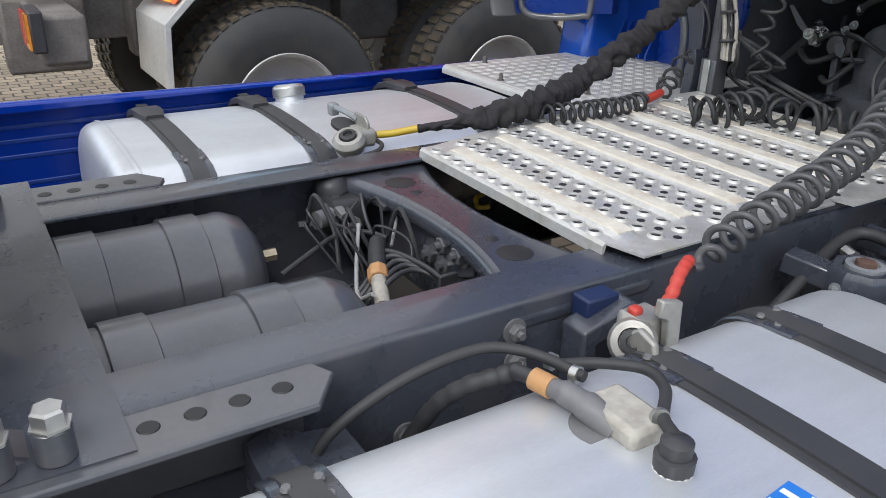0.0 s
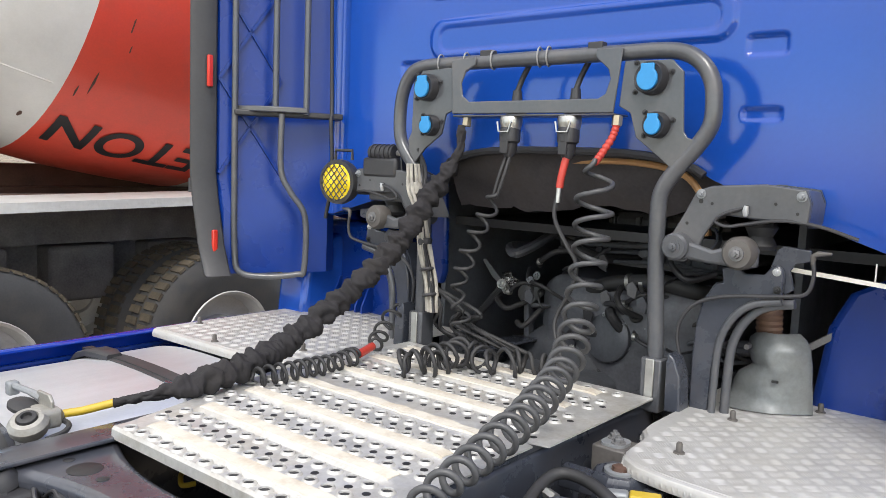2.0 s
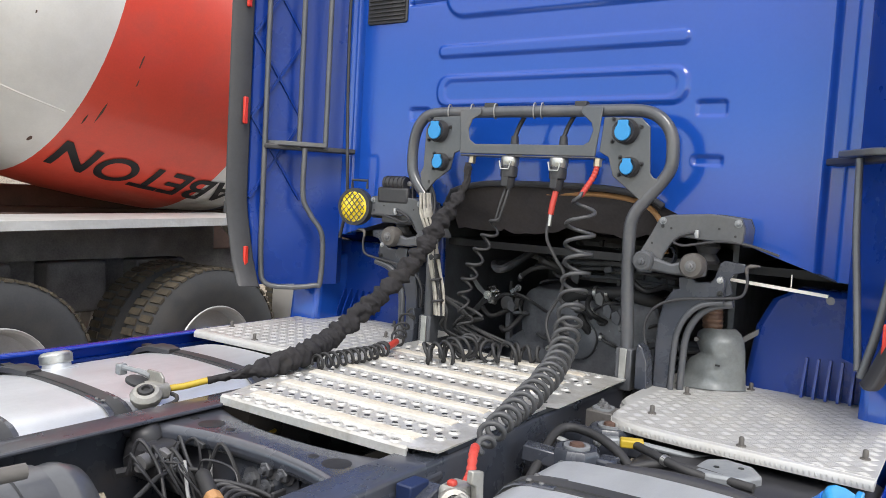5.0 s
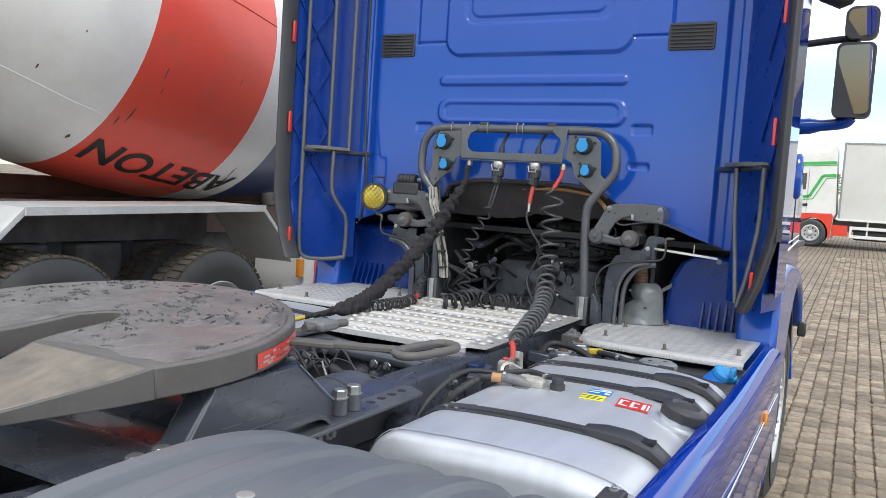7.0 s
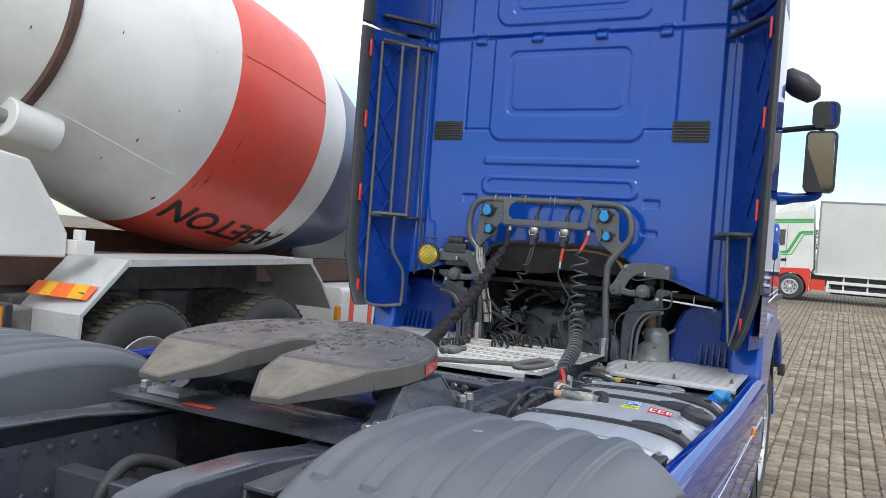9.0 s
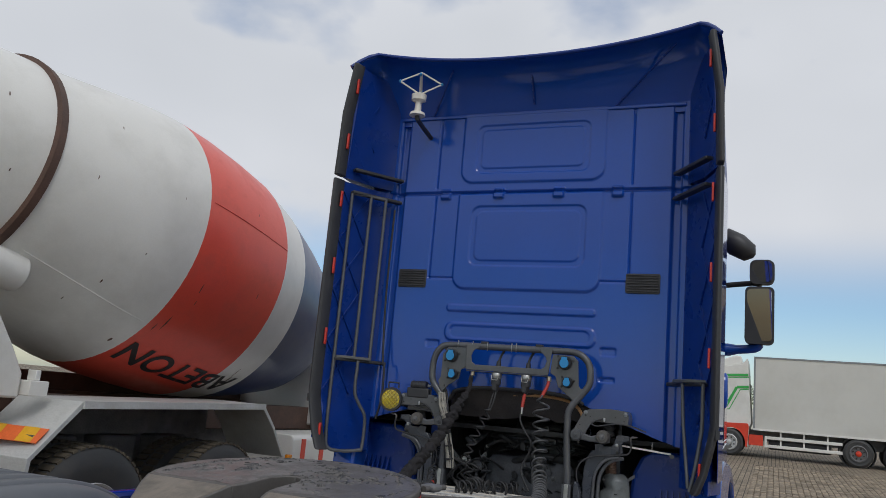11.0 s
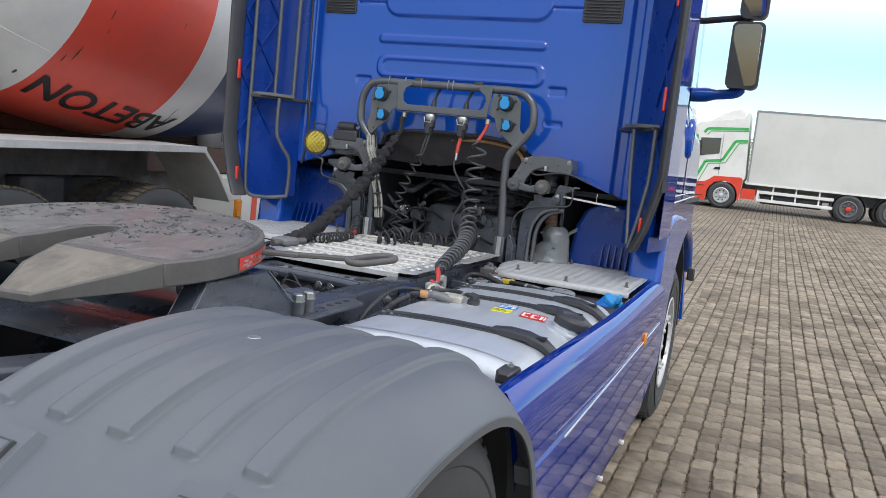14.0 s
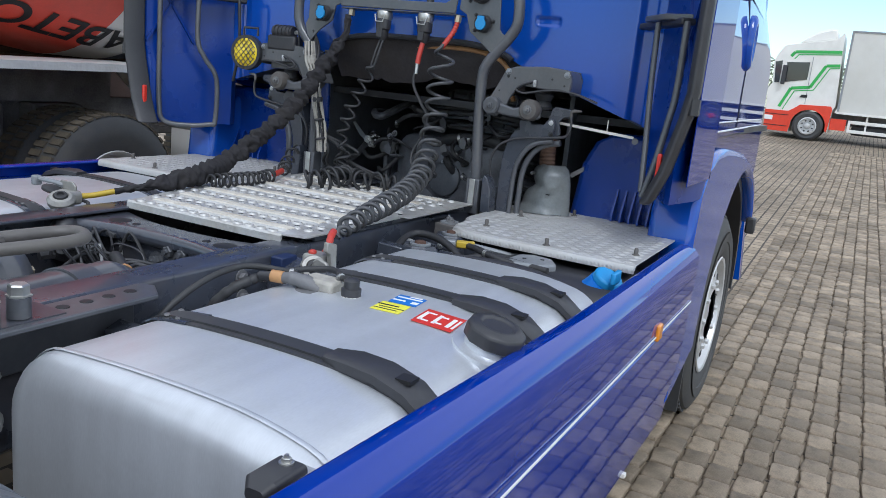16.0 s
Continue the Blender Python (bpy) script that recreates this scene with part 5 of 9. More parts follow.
    for deg in range(-18, 213, 3):
        c, sn = math.cos(radians(deg)), math.sin(radians(deg))
        lip.append([(XC + q * math.copysign(abs(c) ** 0.8, c), y, ZC + q * math.copysign(abs(sn) ** 0.8, sn)) for q, y in ((R - 0.093, Y1 - 0.004), (R - 0.093, Y1 + 0.003), (R - 0.111, Y1 + 0.001), (R - 0.111, Y1 - 0.004))])
    part("guard_lip", side(Geo().loft(lip), s), GUARD, m)
    part("rivet", side(Geo().spin([(0.014, 0), (0.012, 0.002)], (-2.829, 0.86, ZC + R - 0.001), (0, 0, 1), 14), s), STEEL, m)
    return m


mudguard(-1)
mudguard(1)

# ---- cab ----
CABX = 0.162


def box_dist(y, z, y0, y1, z0, z1, r):
    """Signed distance to a rectangle with round corners."""
    dy = abs(y - (y0 + y1) / 2) - (y1 - y0) / 2 + r
    dz = abs(z - (z0 + z1) / 2) - (z1 - z0) / 2 + r
    return math.hypot(max(dy, 0), max(dz, 0)) + min(max(dy, dz), 0) - r


def ramp(d, w):
    t = min(1.0, max(0.0, 0.5 - d / w))
    return t * t * (3 - 2 * t)


def wall_relief(y, z):
    """How far the pressed rear wall stands out towards the rear."""
    h = 0.0
    h += 0.011 * ramp(box_dist(y, z, -0.50, 0.50, 2.36, 3.20, 0.09), 0.017) * (z < 3.03)
    h -= 0.008 * ramp(box_dist(y, z, -0.395, 0.395, 2.52, 2.93, 0.06), 0.011)
    h += 0.005 * ramp(box_dist(y, z, -0.36, 0.36, 2.555, 2.895, 0.05), 0.011)
    h += 0.011 * ramp(box_dist(y, z, -0.50, 0.50, 3.10, 3.80, 0.09), 0.017) * (z > 3.05)
    h -= 0.008 * ramp(box_dist(y, z, -0.395, 0.395, 3.165, 3.51, 0.05), 0.011)
    h += 0.005 * ramp(box_dist(y, z, -0.36, 0.36, 3.20, 3.475, 0.04), 0.011)
    h += 0.009 * ramp(box_dist(y, z, -0.485, 0.522, 2.206, 2.250, 0.02), 0.010)
    h += 0.009 * ramp(box_dist(y, z, -0.492, 0.522, 2.010, 2.130, 0.05), 0.011)
    h -= 0.005 * ramp(box_dist(y, z, -0.455, 0.485, 2.030, 2.110, 0.035), 0.010)
    for yy in (-0.68, 0.68):
        h -= 0.012 * ramp(abs(y - yy) - 0.006, 0.009) * (2.43 < z < 3.02 or z > 3.06)
    h -= 0.010 * ramp(abs(z - 2.43) - 0.005, 0.012) * (0.5 < abs(y) < 0.69)
    h -= 0.02 * ramp(abs(z - 3.028) - 0.010, 0.009)
    for yy in (0.60, 0.21, -0.205, -0.59):
        h += 0.024 * ramp(box_dist(y, z, yy - 0.035, yy + 0.035, 2.985, 3.055, 0.01), 0.009)
    for yy, zz in ((-0.575, 1.989), (0.608, 1.981)):
        h -= 0.010 * ramp(box_dist(y, z, yy - 0.048, yy + 0.048, zz - 0.024, zz + 0.024, 0.01), 0.009)
    h -= 0.008 * ramp(box_dist(y, z, -0.62, -0.525, 1.803, 1.832, 0.008), 0.009)
    # corner pillars
    h -= 0.03 * ramp(0.93 - abs(y), 0.017)
    h += 0.03 * ramp(0.985 - abs(y), 0.011)
    return h


def wall_low(y):
    """Lower edge of the wall: arched over the engine, falling towards the sides."""
    if abs(y) < 0.44:
        return 1.715 - 0.05 * (abs(y) / 0.44) ** 4
    if y < 0:
        return 1.66 - 0.20 * min(1, max(0, (abs(y) - 0.44) / 0.55)) ** 0.9
    return 1.62 - 0.16 * min(1, max(0, (abs(y) - 0.44) / 0.55))


cab = part("cab", Geo().box(0.30, 0.32, -1.0, 1.0, 2.0, 3.4), BLACK_PLASTIC, truck, "tall blue sleeper cab")
g = Geo()
ny, nz = 330, 340
verts, faces = [], []
for i in range(ny + 1):
    y = -1.04 + 2.08 * i / ny
    lo = wall_low(y)
    for j in range(nz + 1):
        z = lo + (1.80 - lo) * j / 30 if j < 30 else 1.80 + 1.80 * (j - 30) / (nz - 30)
        verts.append((CABX - wall_relief(y, z), y, z))
for i in range(ny):
    for j in range(nz):
        a = i * (nz + 1) + j
        faces.append((a, a + 1, a + nz + 2, a + nz + 1))
g.add(verts, faces)
wall = part("rear_wall", g, BLUE, cab, "glossy blue pressed steel rear wall", sharp=70)
# lower flange of the wall, folded forward
g = Geo()
ys_ = [-1.04 + 2.08 * i / 80 for i in range(81)]
g.add([(CABX - 0.002, y, wall_low(y)) for y in ys_] + [(CABX + 0.25, y, wall_low(y) + 0.02) for y in ys_], [(i, i + 1, 82 + i, 81 + i) for i in range(80)])
part("wall_flange", g, BLACK_PLASTIC, cab)
# rubber edge over the engine arch and the insulation behind it
arch = [(CABX - 0.012, y, wall_low(y)) for y in ys_ if abs(y) < 0.46]
part("arch_trim", Geo().tube(arch, 0.012, 8), BLACK_PLASTIC, cab)
def mat_x(y, z):
    return CABX + 0.012 + 0.55 * max(0, 1.712 - z) + 0.012 * noise.noise(Vector((y * 5, z * 9, 1))) + 0.006 * noise.noise(Vector((y * 14, z * 22, 4)))


g = Geo()
for dx in (0.0, 0.02):
    v_, f_ = [], []
    for i in range(61):
        y = -0.46 + 0.92 * i / 60
        lowz = 1.545 + 0.05 * noise.noise(Vector((y * 3, 0, 7))) + 0.02 * noise.noise(Vector((y * 13, 0, 2))) - 0.02 * (y > 0.25)
        for j in range(13):
            z = 1.715 - (1.715 - lowz) * j / 12
            v_.append((mat_x(y, z) + dx, y, z))
    f_ = [(i * 13 + j, i * 13 + j + 1, (i + 1) * 13 + j + 1, (i + 1) * 13 + j) for i in range(60) for j in range(12)]
    g.add(v_, f_)
part("engine_insulation", g, MAT, cab, "sagging stained black insulation mat", sharp=80)
part("tan_pipe", Geo().tube(smooth_path([(0.20, 0.02, 1.685), (0.19, -0.2, 1.69), (0.185, -0.36, 1.665), (0.18, -0.43, 1.60), (0.19, -0.45, 1.50)], 6), 0.010, 8), ORANGE_FIT, cab, "tan pipe round the engine arch")
# vents
for y in (0.80, -0.77):
    v = part("vent", Geo().prism(rounded(y - 0.105, y + 0.105, 2.36, 2.485, 0.012), "x", CABX - 0.008, CABX + 0.01), BLACK_PLASTIC, cab, "black slatted cab vent", bevel=0.003)
    sl = None
    for i in range(7):
        z = 2.373 + 0.0165 * i
        if sl is None:
            sl = part("slat", Geo().prism([(CABX - 0.016, z), (CABX - 0.009, z + 0.010), (CABX - 0.006, z + 0.010), (CABX - 0.008, z)], "y", y - 0.095, y + 0.095), BLACK_PLASTIC, v)
            z0 = PLACE[sl.name]
        else:
            twin(sl, z0 + Vector((0, 0, 0.0165 * i)), v)
# cab shell: sides, roof, floor skirt and front
def cab_y(x, z):
    """Half width of the cab: full at the sill, drawn in above the belt line and towards the front."""
    t = min(1.0, max(0.0, (z - 1.75) / 0.5))
    t = t * t * (3 - 2 * t)
    f = max(0.0, (x - 0.2) / 2.2)
    return 1.245 - t * (0.045 + 0.05 * f) - 0.085 * f


def cab_front(z):
    return 2.45 - 0.07 * max(0, z - 1.4) - 0.30 * max(0, z - 2.7) ** 1.2 * 1.2


def shell_side(s):
    o = [(0.19, 1.46), (2.44, 1.46), (2.45, 1.2), (2.30, 0.75), (1.98, 0.75), (1.95, 0.95), (1.80, 1.14), (1.55, 1.24), (1.1, 1.24), (0.85, 1.16), (0.72, 1.0), (0.55, 1.0), (0.5, 1.40)]
    low = part("lower_side_panel", side(Geo().prism(o, "y", 1.12, 1.166), s), BLUE_SHADED, cab, "glossy blue lower cab side", bevel=0.01)
    g = Geo()
    nx, nz = 24, 40
    for inner in (0.0, 0.03):
        v = []
        for j in range(nz + 1):
            z = 1.45 + 2.17 * j / nz
            for i in range(nx + 1):
                x = 0.20 + (cab_front(z) - 0.20) * i / nx
                v.append((x, cab_y(x, z) - inner, z))
        g.add(v, [(j * (nx + 1) + i, j * (nx + 1) + i + 1, (j + 1) * (nx + 1) + i + 1, (j + 1) * (nx + 1) + i) for j in range(nz) for i in range(nx)])
    return part("side_panel", side(g, s), BLUE_SHADED, cab, "glossy blue cab side", sharp=60)


for s, _ in SIDES:
    sp = shell_side(s)
    part("door_line", side(Geo().tube([(x, cab_y(x, z) + 0.0005, z) for x, z in ((0.95, 1.48), (0.94, 1.8), (0.93, 2.0), (0.93, 2.2), (0.96, 2.6), (1.0, 2.95), (1.4, 2.96), (1.9, 2.95))], 0.004, 6), s), BLACK, sp)
    win = [(1.05, 2.05), (1.05, 2.85), (1.75, 2.85), (2.05, 2.3), (2.05, 2.05)]
    part("side_window", side(Geo().add([(x, cab_y(x, z) + 0.004, z) for x, z in win], [(0, 1, 2, 3, 4)]), s), GLASS, sp, "dark door window")
    part("door_handle", side(Geo().loft([[(0.92 + a * k, y, 1.84 + b * k) for a, b in ((0.058 * math.sin(t), 0.118 * math.cos(t)) for t in (2 * math.pi * i / 26 for i in range(26)))] for k, y in ((1.0, 1.205), (1.0, 1.224), (0.86, 1.236), (0.68, 1.238), (0.55, 1.230))]), s), BLUE, sp, "blue oval door handle", sharp=60)
    part("sill_stripe", side(Geo().tube([(x, cab_y(x, 1.47) + 0.001, 1.47) for x in (0.25, 1.0, 1.6, 2.2, 2.35)], 0.004, 6), s), WHITE_LABEL, sp)
    part("upper_stripe", side(Geo().tube([(x, cab_y(x, 1.505) + 0.001, 1.505) for x in (0.25, 1.0, 1.6, 2.2, 2.35)], 0.003, 6), s), WHITE_LABEL, sp)
    # corner closing strip between wall and side
    part("corner_pillar", side(Geo().loft([[(0.30, 1.22, z), (0.17, 1.13, z), (0.16, 1.06, z), (0.185, 1.03, z), (0.30, 1.03, z)] for z in (1.45, 2.4, 3.60)]), s), BLUE, cab, bevel=0.01)
part("roof", Geo().loft([[(x, y * w, z + 0.05 * (1 - (y / 1.2) ** 2)) for y in (-1.2, -0.9, -0.5, 0, 0.5, 0.9, 1.2)] + [(x, y * w, z - 0.06) for y in (1.2, 0.5, 0, -0.5, -1.2)] for x, z, w in ((0.17, 3.60, 0.985), (0.9, 3.66, 0.955), (1.5, 3.60, 0.925), (2.1, 3.2, 0.89))]), BLUE, cab, sharp=50)
part("cab_front", Geo().loft([[(2.1, y, 3.2) for y in (-1.05, 1.05)] + [(2.0, y, 3.2) for y in (1.05, -1.05)], [(2.42, y, 2.1) for y in (-1.08, 1.08)] + [(2.32, y, 2.1) for y in (1.08, -1.08)], [(2.48, y, 0.5) for y in (-1.2, 1.2)] + [(2.38, y, 0.5) for y in (1.2, -1.2)]]), BLUE, cab)
part("cab_floor", Geo().box(0.45, 2.4, -1.2, 1.2, 1.44, 1.47), BLACK_PLASTIC, cab)

# roof air deflector overhanging the rear wall
g = Geo()
rows_, edge_x = [], []
n = 56
for i in range(n + 1):
    y = -1.225 + 2.45 * i / n
    u = min(1.0, abs(y) / 1.09)
    t = max(0.0, (abs(y) - 1.09) / 0.135)
    edge_x.append(-0.135 - 0.135 * t)
    rows_.append((y, 3.877 + 0.115 * u ** 2.2 - 0.140 * t ** 1.4))
top = [(x, y, z) for x, (y, z) in zip(edge_x, rows_)]
mid = [(0.35, y, z + 0.03) for y, z in rows_]
fro = [(1.3, y * 0.92, 3.68) for y, z in rows_]
und = [(x + 0.007, y, z - 0.025) for x, (y, z) in zip(edge_x, rows_)]
def under(x, z0, k):
    return [(x, y, z0 + k * (z - 3.877)) for y, z in rows_]


lay = [fro, mid, top, und, under(-0.05, 3.855, 0.85), under(0.03, 3.82, 0.65), under(0.085, 3.765, 0.4), under(0.125, 3.70, 0.2), under(0.155, 3.64, 0.1), under(0.178, 3.585, 0.0)]
m_ = n + 1
g.add([p for r_ in lay for p in r_], [(k * m_ + i, k * m_ + i + 1, (k + 1) * m_ + i + 1, (k + 1) * m_ + i) for k in range(len(lay) - 1) for i in range(n)])
spoiler = part("roof_deflector", g, BLUE, cab, "blue curved roof air deflector", sharp=40)
part("edge_trim", Geo().tube([(x + 0.001, y, z - 0.012) for x, (y, z) in zip(edge_x, rows_)], 0.013, 8), BLUE_LINER, spoiler)
part("upper_wall_lip", Geo().box(0.15, 0.185, -1.0, 1.0, 3.575, 3.60), BLUE, cab, bevel=0.006)
for a, b in (((0.16, 0.75, 3.60), (-0.03, 0.55, 3.86)), ((0.16, -0.55, 3.60), (-0.06, -0.95, 3.90)), ((0.14, 0.0, 3.64), (0.04, 0.0, 3.82))):
    part("stay", Geo().cyl(a, b, 0.007, 8), BLUE_LINER, spoiler)

# side air deflectors with ribbed liners, rubber edges, reflectors
def deflector(s):
    def sheet(z0, z1, kick=False):
        """Liner and outer skin between two heights."""
        out = []
        zz = [z0, z1] if not kick else [1.235, 1.26, 1.5, 1.58, z1]
        for z in zz:
            f = 0.0 if z > 1.56 else 0.03
            top_in = 0.05 * max(0, (z - 3.5) / 0.4)
            out.append([(0.16, 1.02, z), (0.02, 1.13 - f, z), (-0.19, 1.215 - f - top_in, z), (-0.20, 1.235 - f - top_in, z), (0.0, 1.248 - top_in, z), (0.22, 1.248 - top_in, z), (0.22, 1.05, z)])
        return Geo().loft(out)
    lower = part("side_deflector", side(sheet(1.20, 3.03, True), s), BLUE_LINER, cab, "blue side air deflector with ribbed inner face")
    part("outer_skin", side(Geo().box(-0.19, 0.24, 1.2485, 1.252, 1.30, 3.03), s), BLUE_SHADED, lower, "glossy blue outer skin", bevel=0.001)
    upper = part("upper_side_deflector", side(sheet(3.055, 3.86), s), BLUE_LINER, cab, "blue upper side air deflector")

    def strip(zs):
        return Geo().loft([[(-0.205, 1.206 - f, z), (-0.28, 1.224 - f, z), (-0.295, 1.242 - f, z), (-0.275, 1.26 - f, z), (-0.19, 1.25 - f, z)] for z, f in zs])
    part("rubber_edge", side(strip([(1.235, 0.10), (1.25, 0.088), (1.345, 0.052), (1.52, 0.012), (1.60, 0.0), (3.03, 0.0)]), s), BLACK_PLASTIC, lower, "black rubber edge strip", bevel=0.006)
    part("rubber_edge", side(strip([(3.055, 0.0), (3.5, 0.01), (3.86, 0.06)]), s), BLACK_PLASTIC, upper, "black rubber edge strip", bevel=0.006)
    # trim band at the kick
    part("edge_band", side(strip([(1.53, -0.004), (1.58, -0.004)]), s), BLACK_PLASTIC, lower)
    for z, o in ((1.345, lower), (1.957, lower), (2.43, lower), (2.89, lower), (3.30, upper), (3.70, upper)):
        f = 0.035 if z < 1.5 else (0.03 if z > 3.6 else 0)
        y = 1.205 - f
        part("red_reflector", side(Geo().box(-0.252, -0.232, y - 0.008, y + 0.006, z - 0.055, z + 0.055).moved(Matrix.Translation((0, -0.006, 0))), s), RED, o, "slim red reflector", bevel=0.004)
    # ribs in a diamond net on the liner

    def on(u, z):
        """A place on the liner: u from the wall (0) to the edge (1)."""
        if u < 0.42:
            a, b, k = (0.16, 1.02), (0.02, 1.13), u / 0.42
        else:
            a, b, k = (0.02, 1.13), (-0.19, 1.215), (u - 0.42) / 0.58
        return Vector((a[0] + (b[0] - a[0]) * k - 0.004, a[1] + (b[1] - a[1]) * k - 0.004, z))
    z = 1.60
    while z < 3.75:
        for u0, u1 in ((0.42, 1.0), (1.0, 0.42)):
            p, q = on(u0, z), on(u1, z + 0.34)
            if not (p.z < 3.04 < q.z) and q.z < 3.85:
                part("liner_rib", side(Geo().obox(p, q, 0.010, 0.012), s), BLUE_LINER, lower if q.z < 3.04 else upper)
        z += 0.34
    # brackets that hold the deflector to the cab
    for z in (1.82, 2.96, 3.12):
        part("bracket", side(Geo().obox((0.16, 0.95, z), (-0.16, 1.17, z), 0.05, 0.022), s), BLACK_PLASTIC, lower if z < 3.04 else upper, bevel=0.006)
    part("bracket_plate", side(Geo().prism([(-0.15, 1.18), (-0.12, 1.08), (0.02, 0.98), (0.06, 1.04)], "z", 1.825, 1.845), s), GREY_PAINT, lower, bevel=0.004)
    # pipe frame: a loop below and two stays above
    loop = [(-0.16, 1.165, 2.95), (-0.16, 1.165, 2.2)] if s > 0 else [(-0.16, 1.165, 1.8)]
    loop += [(-0.16, 1.165, 1.6), (-0.16, 1.16, 1.33), (-0.15, 1.14, 1.245), (-0.08, 1.07, 1.23), (0.0, 1.0, 1.24), (0.02, 0.985, 1.26), (0.02, 0.985, 1.45), (-0.02, 1.02, 1.54), (-0.045, 1.045, 1.62), (-0.045, 1.045, 1.82)]
    if s < 0:
        loop = [(-0.16, 1.165, 1.82), (-0.16, 1.165, 1.60), (-0.168, 1.155, 1.50), (-0.178, 1.135, 1.36), (-0.185, 1.11, 1.245)]
        part("pipe_stay", side(Geo().tube(smooth_path([(-0.045, 1.045, 1.82), (-0.06, 1.055, 1.62), (-0.10, 1.075, 1.45), (-0.165, 1.10, 1.26)], 6), 0.010, 10), s), GREY_PAINT, lower)
    part("pipe_frame", side(Geo().tube(smooth_path(loop, 6), 0.0115, 10), s), GREY_PAINT, lower, "grey steel pipe frame")
    for x, y in ((-0.05, 1.075), (0.03, 1.0)) if s > 0 else ():
        part("pipe_stay", side(Geo().cyl((x, y, 1.82), (x, y, 2.96), 0.0115, 10), s), GREY_PAINT, lower)
    if s > 0:
        part("pipe_stay", side(Geo().tube([(-0.16, 1.165, 2.95), (-0.05, 1.075, 2.955), (0.03, 1.0, 2.95)], 0.0115, 10), s), GREY_PAINT, lower)
    return lower


for s, _ in SIDES:
    deflector(s)
hose("marker_cable", [(0.12, 0.97, 2.9), (0.11, 0.965, 2.3), (0.09, 0.93, 1.85), (0.06, 0.90, 1.80), (0.07, 0.90, 1.6), (0.07, 0.93, 1.45)], 0.007, RUBBER, "thin black cable on the cab corner")

# front wheel arch and inner wings
for s, _ in SIDES:
    o = [(0.10, 0.42), (0.10, 1.05), (0.12, 1.24), (0.22, 1.35), (0.40, 1.393), (0.60, 1.398), (0.85, 1.384), (1.2, 1.352), (1.55, 1.285), (1.80, 1.18), (1.95, 1.06), (2.05, 0.92)]
    arc = [(1.33 + 0.76 * math.cos(radians(t)), 0.51 + 0.74 * math.sin(radians(t))) for t in range(34, 186, 8)]
    w = part("front_wing", side(Geo().prism(o + arc, "y", 1.08, 1.252), s), BLUE, truck, "glossy blue wing over the front wheel", bevel=0.028, segments=3)
    g = Geo().loft([[(1.33 + r * math.cos(radians(t)), y, 0.51 + r * math.sin(radians(t))) for r, y in ((0.74, 0.8), (0.74, 1.2), (0.70, 1.2), (0.70, 0.8))] for t in range(0, 181, 12)])
    part("wheel_arch_liner", side(g, s), BLACK_PLASTIC, w)
    part("wheel_housing", side(Geo().loft([[(0.30, y, z), (0.30, 1.2, z), (0.42, 1.22, z), (0.42, y, z)] for y, z in ((0.70, 1.0), (0.715, 1.12), (0.735, 1.28), (0.78, 1.375), (0.86, 1.42))]), s), BLUE_LINER, truck, "blue inner wing panel", bevel=0.02)
    ridge = None
    for i in range(7):
        y = 0.90 + 0.035 * i
        if ridge is None:
            ridge = part("pressed_ridge", side(Geo().prism([(0.30, 1.078), (0.30, 1.20), (0.29, 1.20), (0.24, 1.10), (0.24, 1.078)], "y", y, y + 0.008), s), BLUE_LINER, truck)
            rb = PLACE[ridge.name]
        else:
            twin(ridge, rb + Vector((0, s * 0.035 * i, 0)), truck)
    part("mud_flap", side(Geo().box(0.62, 0.64, 0.86, 1.22, 0.22, 0.9), s), RUBBER, truck, "black rubber mud flap")
    part("wing_lamp", side(Geo().box(1.84, 1.90, 1.235, 1.285, 0.88, 0.97), s), BLACK_PLASTIC, truck, "small dark marker on the wing edge", bevel=0.01)
# grey strut below the wall
part("pale_strut", Geo().obox((0.29, -0.70, 1.225), (0.32, -0.78, 1.285), 0.010, 0.018), CAST, truck, "pale galvanised strut", bevel=0.002)
part("hanging_wire", Geo().cyl((0.16, -0.862, 1.472), (0.16, -0.862, 1.425), 0.002, 6), WHITE_PL, truck)
part("stabiliser_bar", Geo().obox((0.15, -0.66, 1.440), (0.15, -0.97, 1.417), 0.010, 0.010), WHITE_PL, truck, "pale cab stabiliser bar")
part("bar_end", Geo().spin([(0.007, -0.010), (0.012, -0.010), (0.012, 0.010), (0.007, 0.010)], (0.145, -0.978, 1.405), (1, 0.2, 0), 14), CAST, truck)

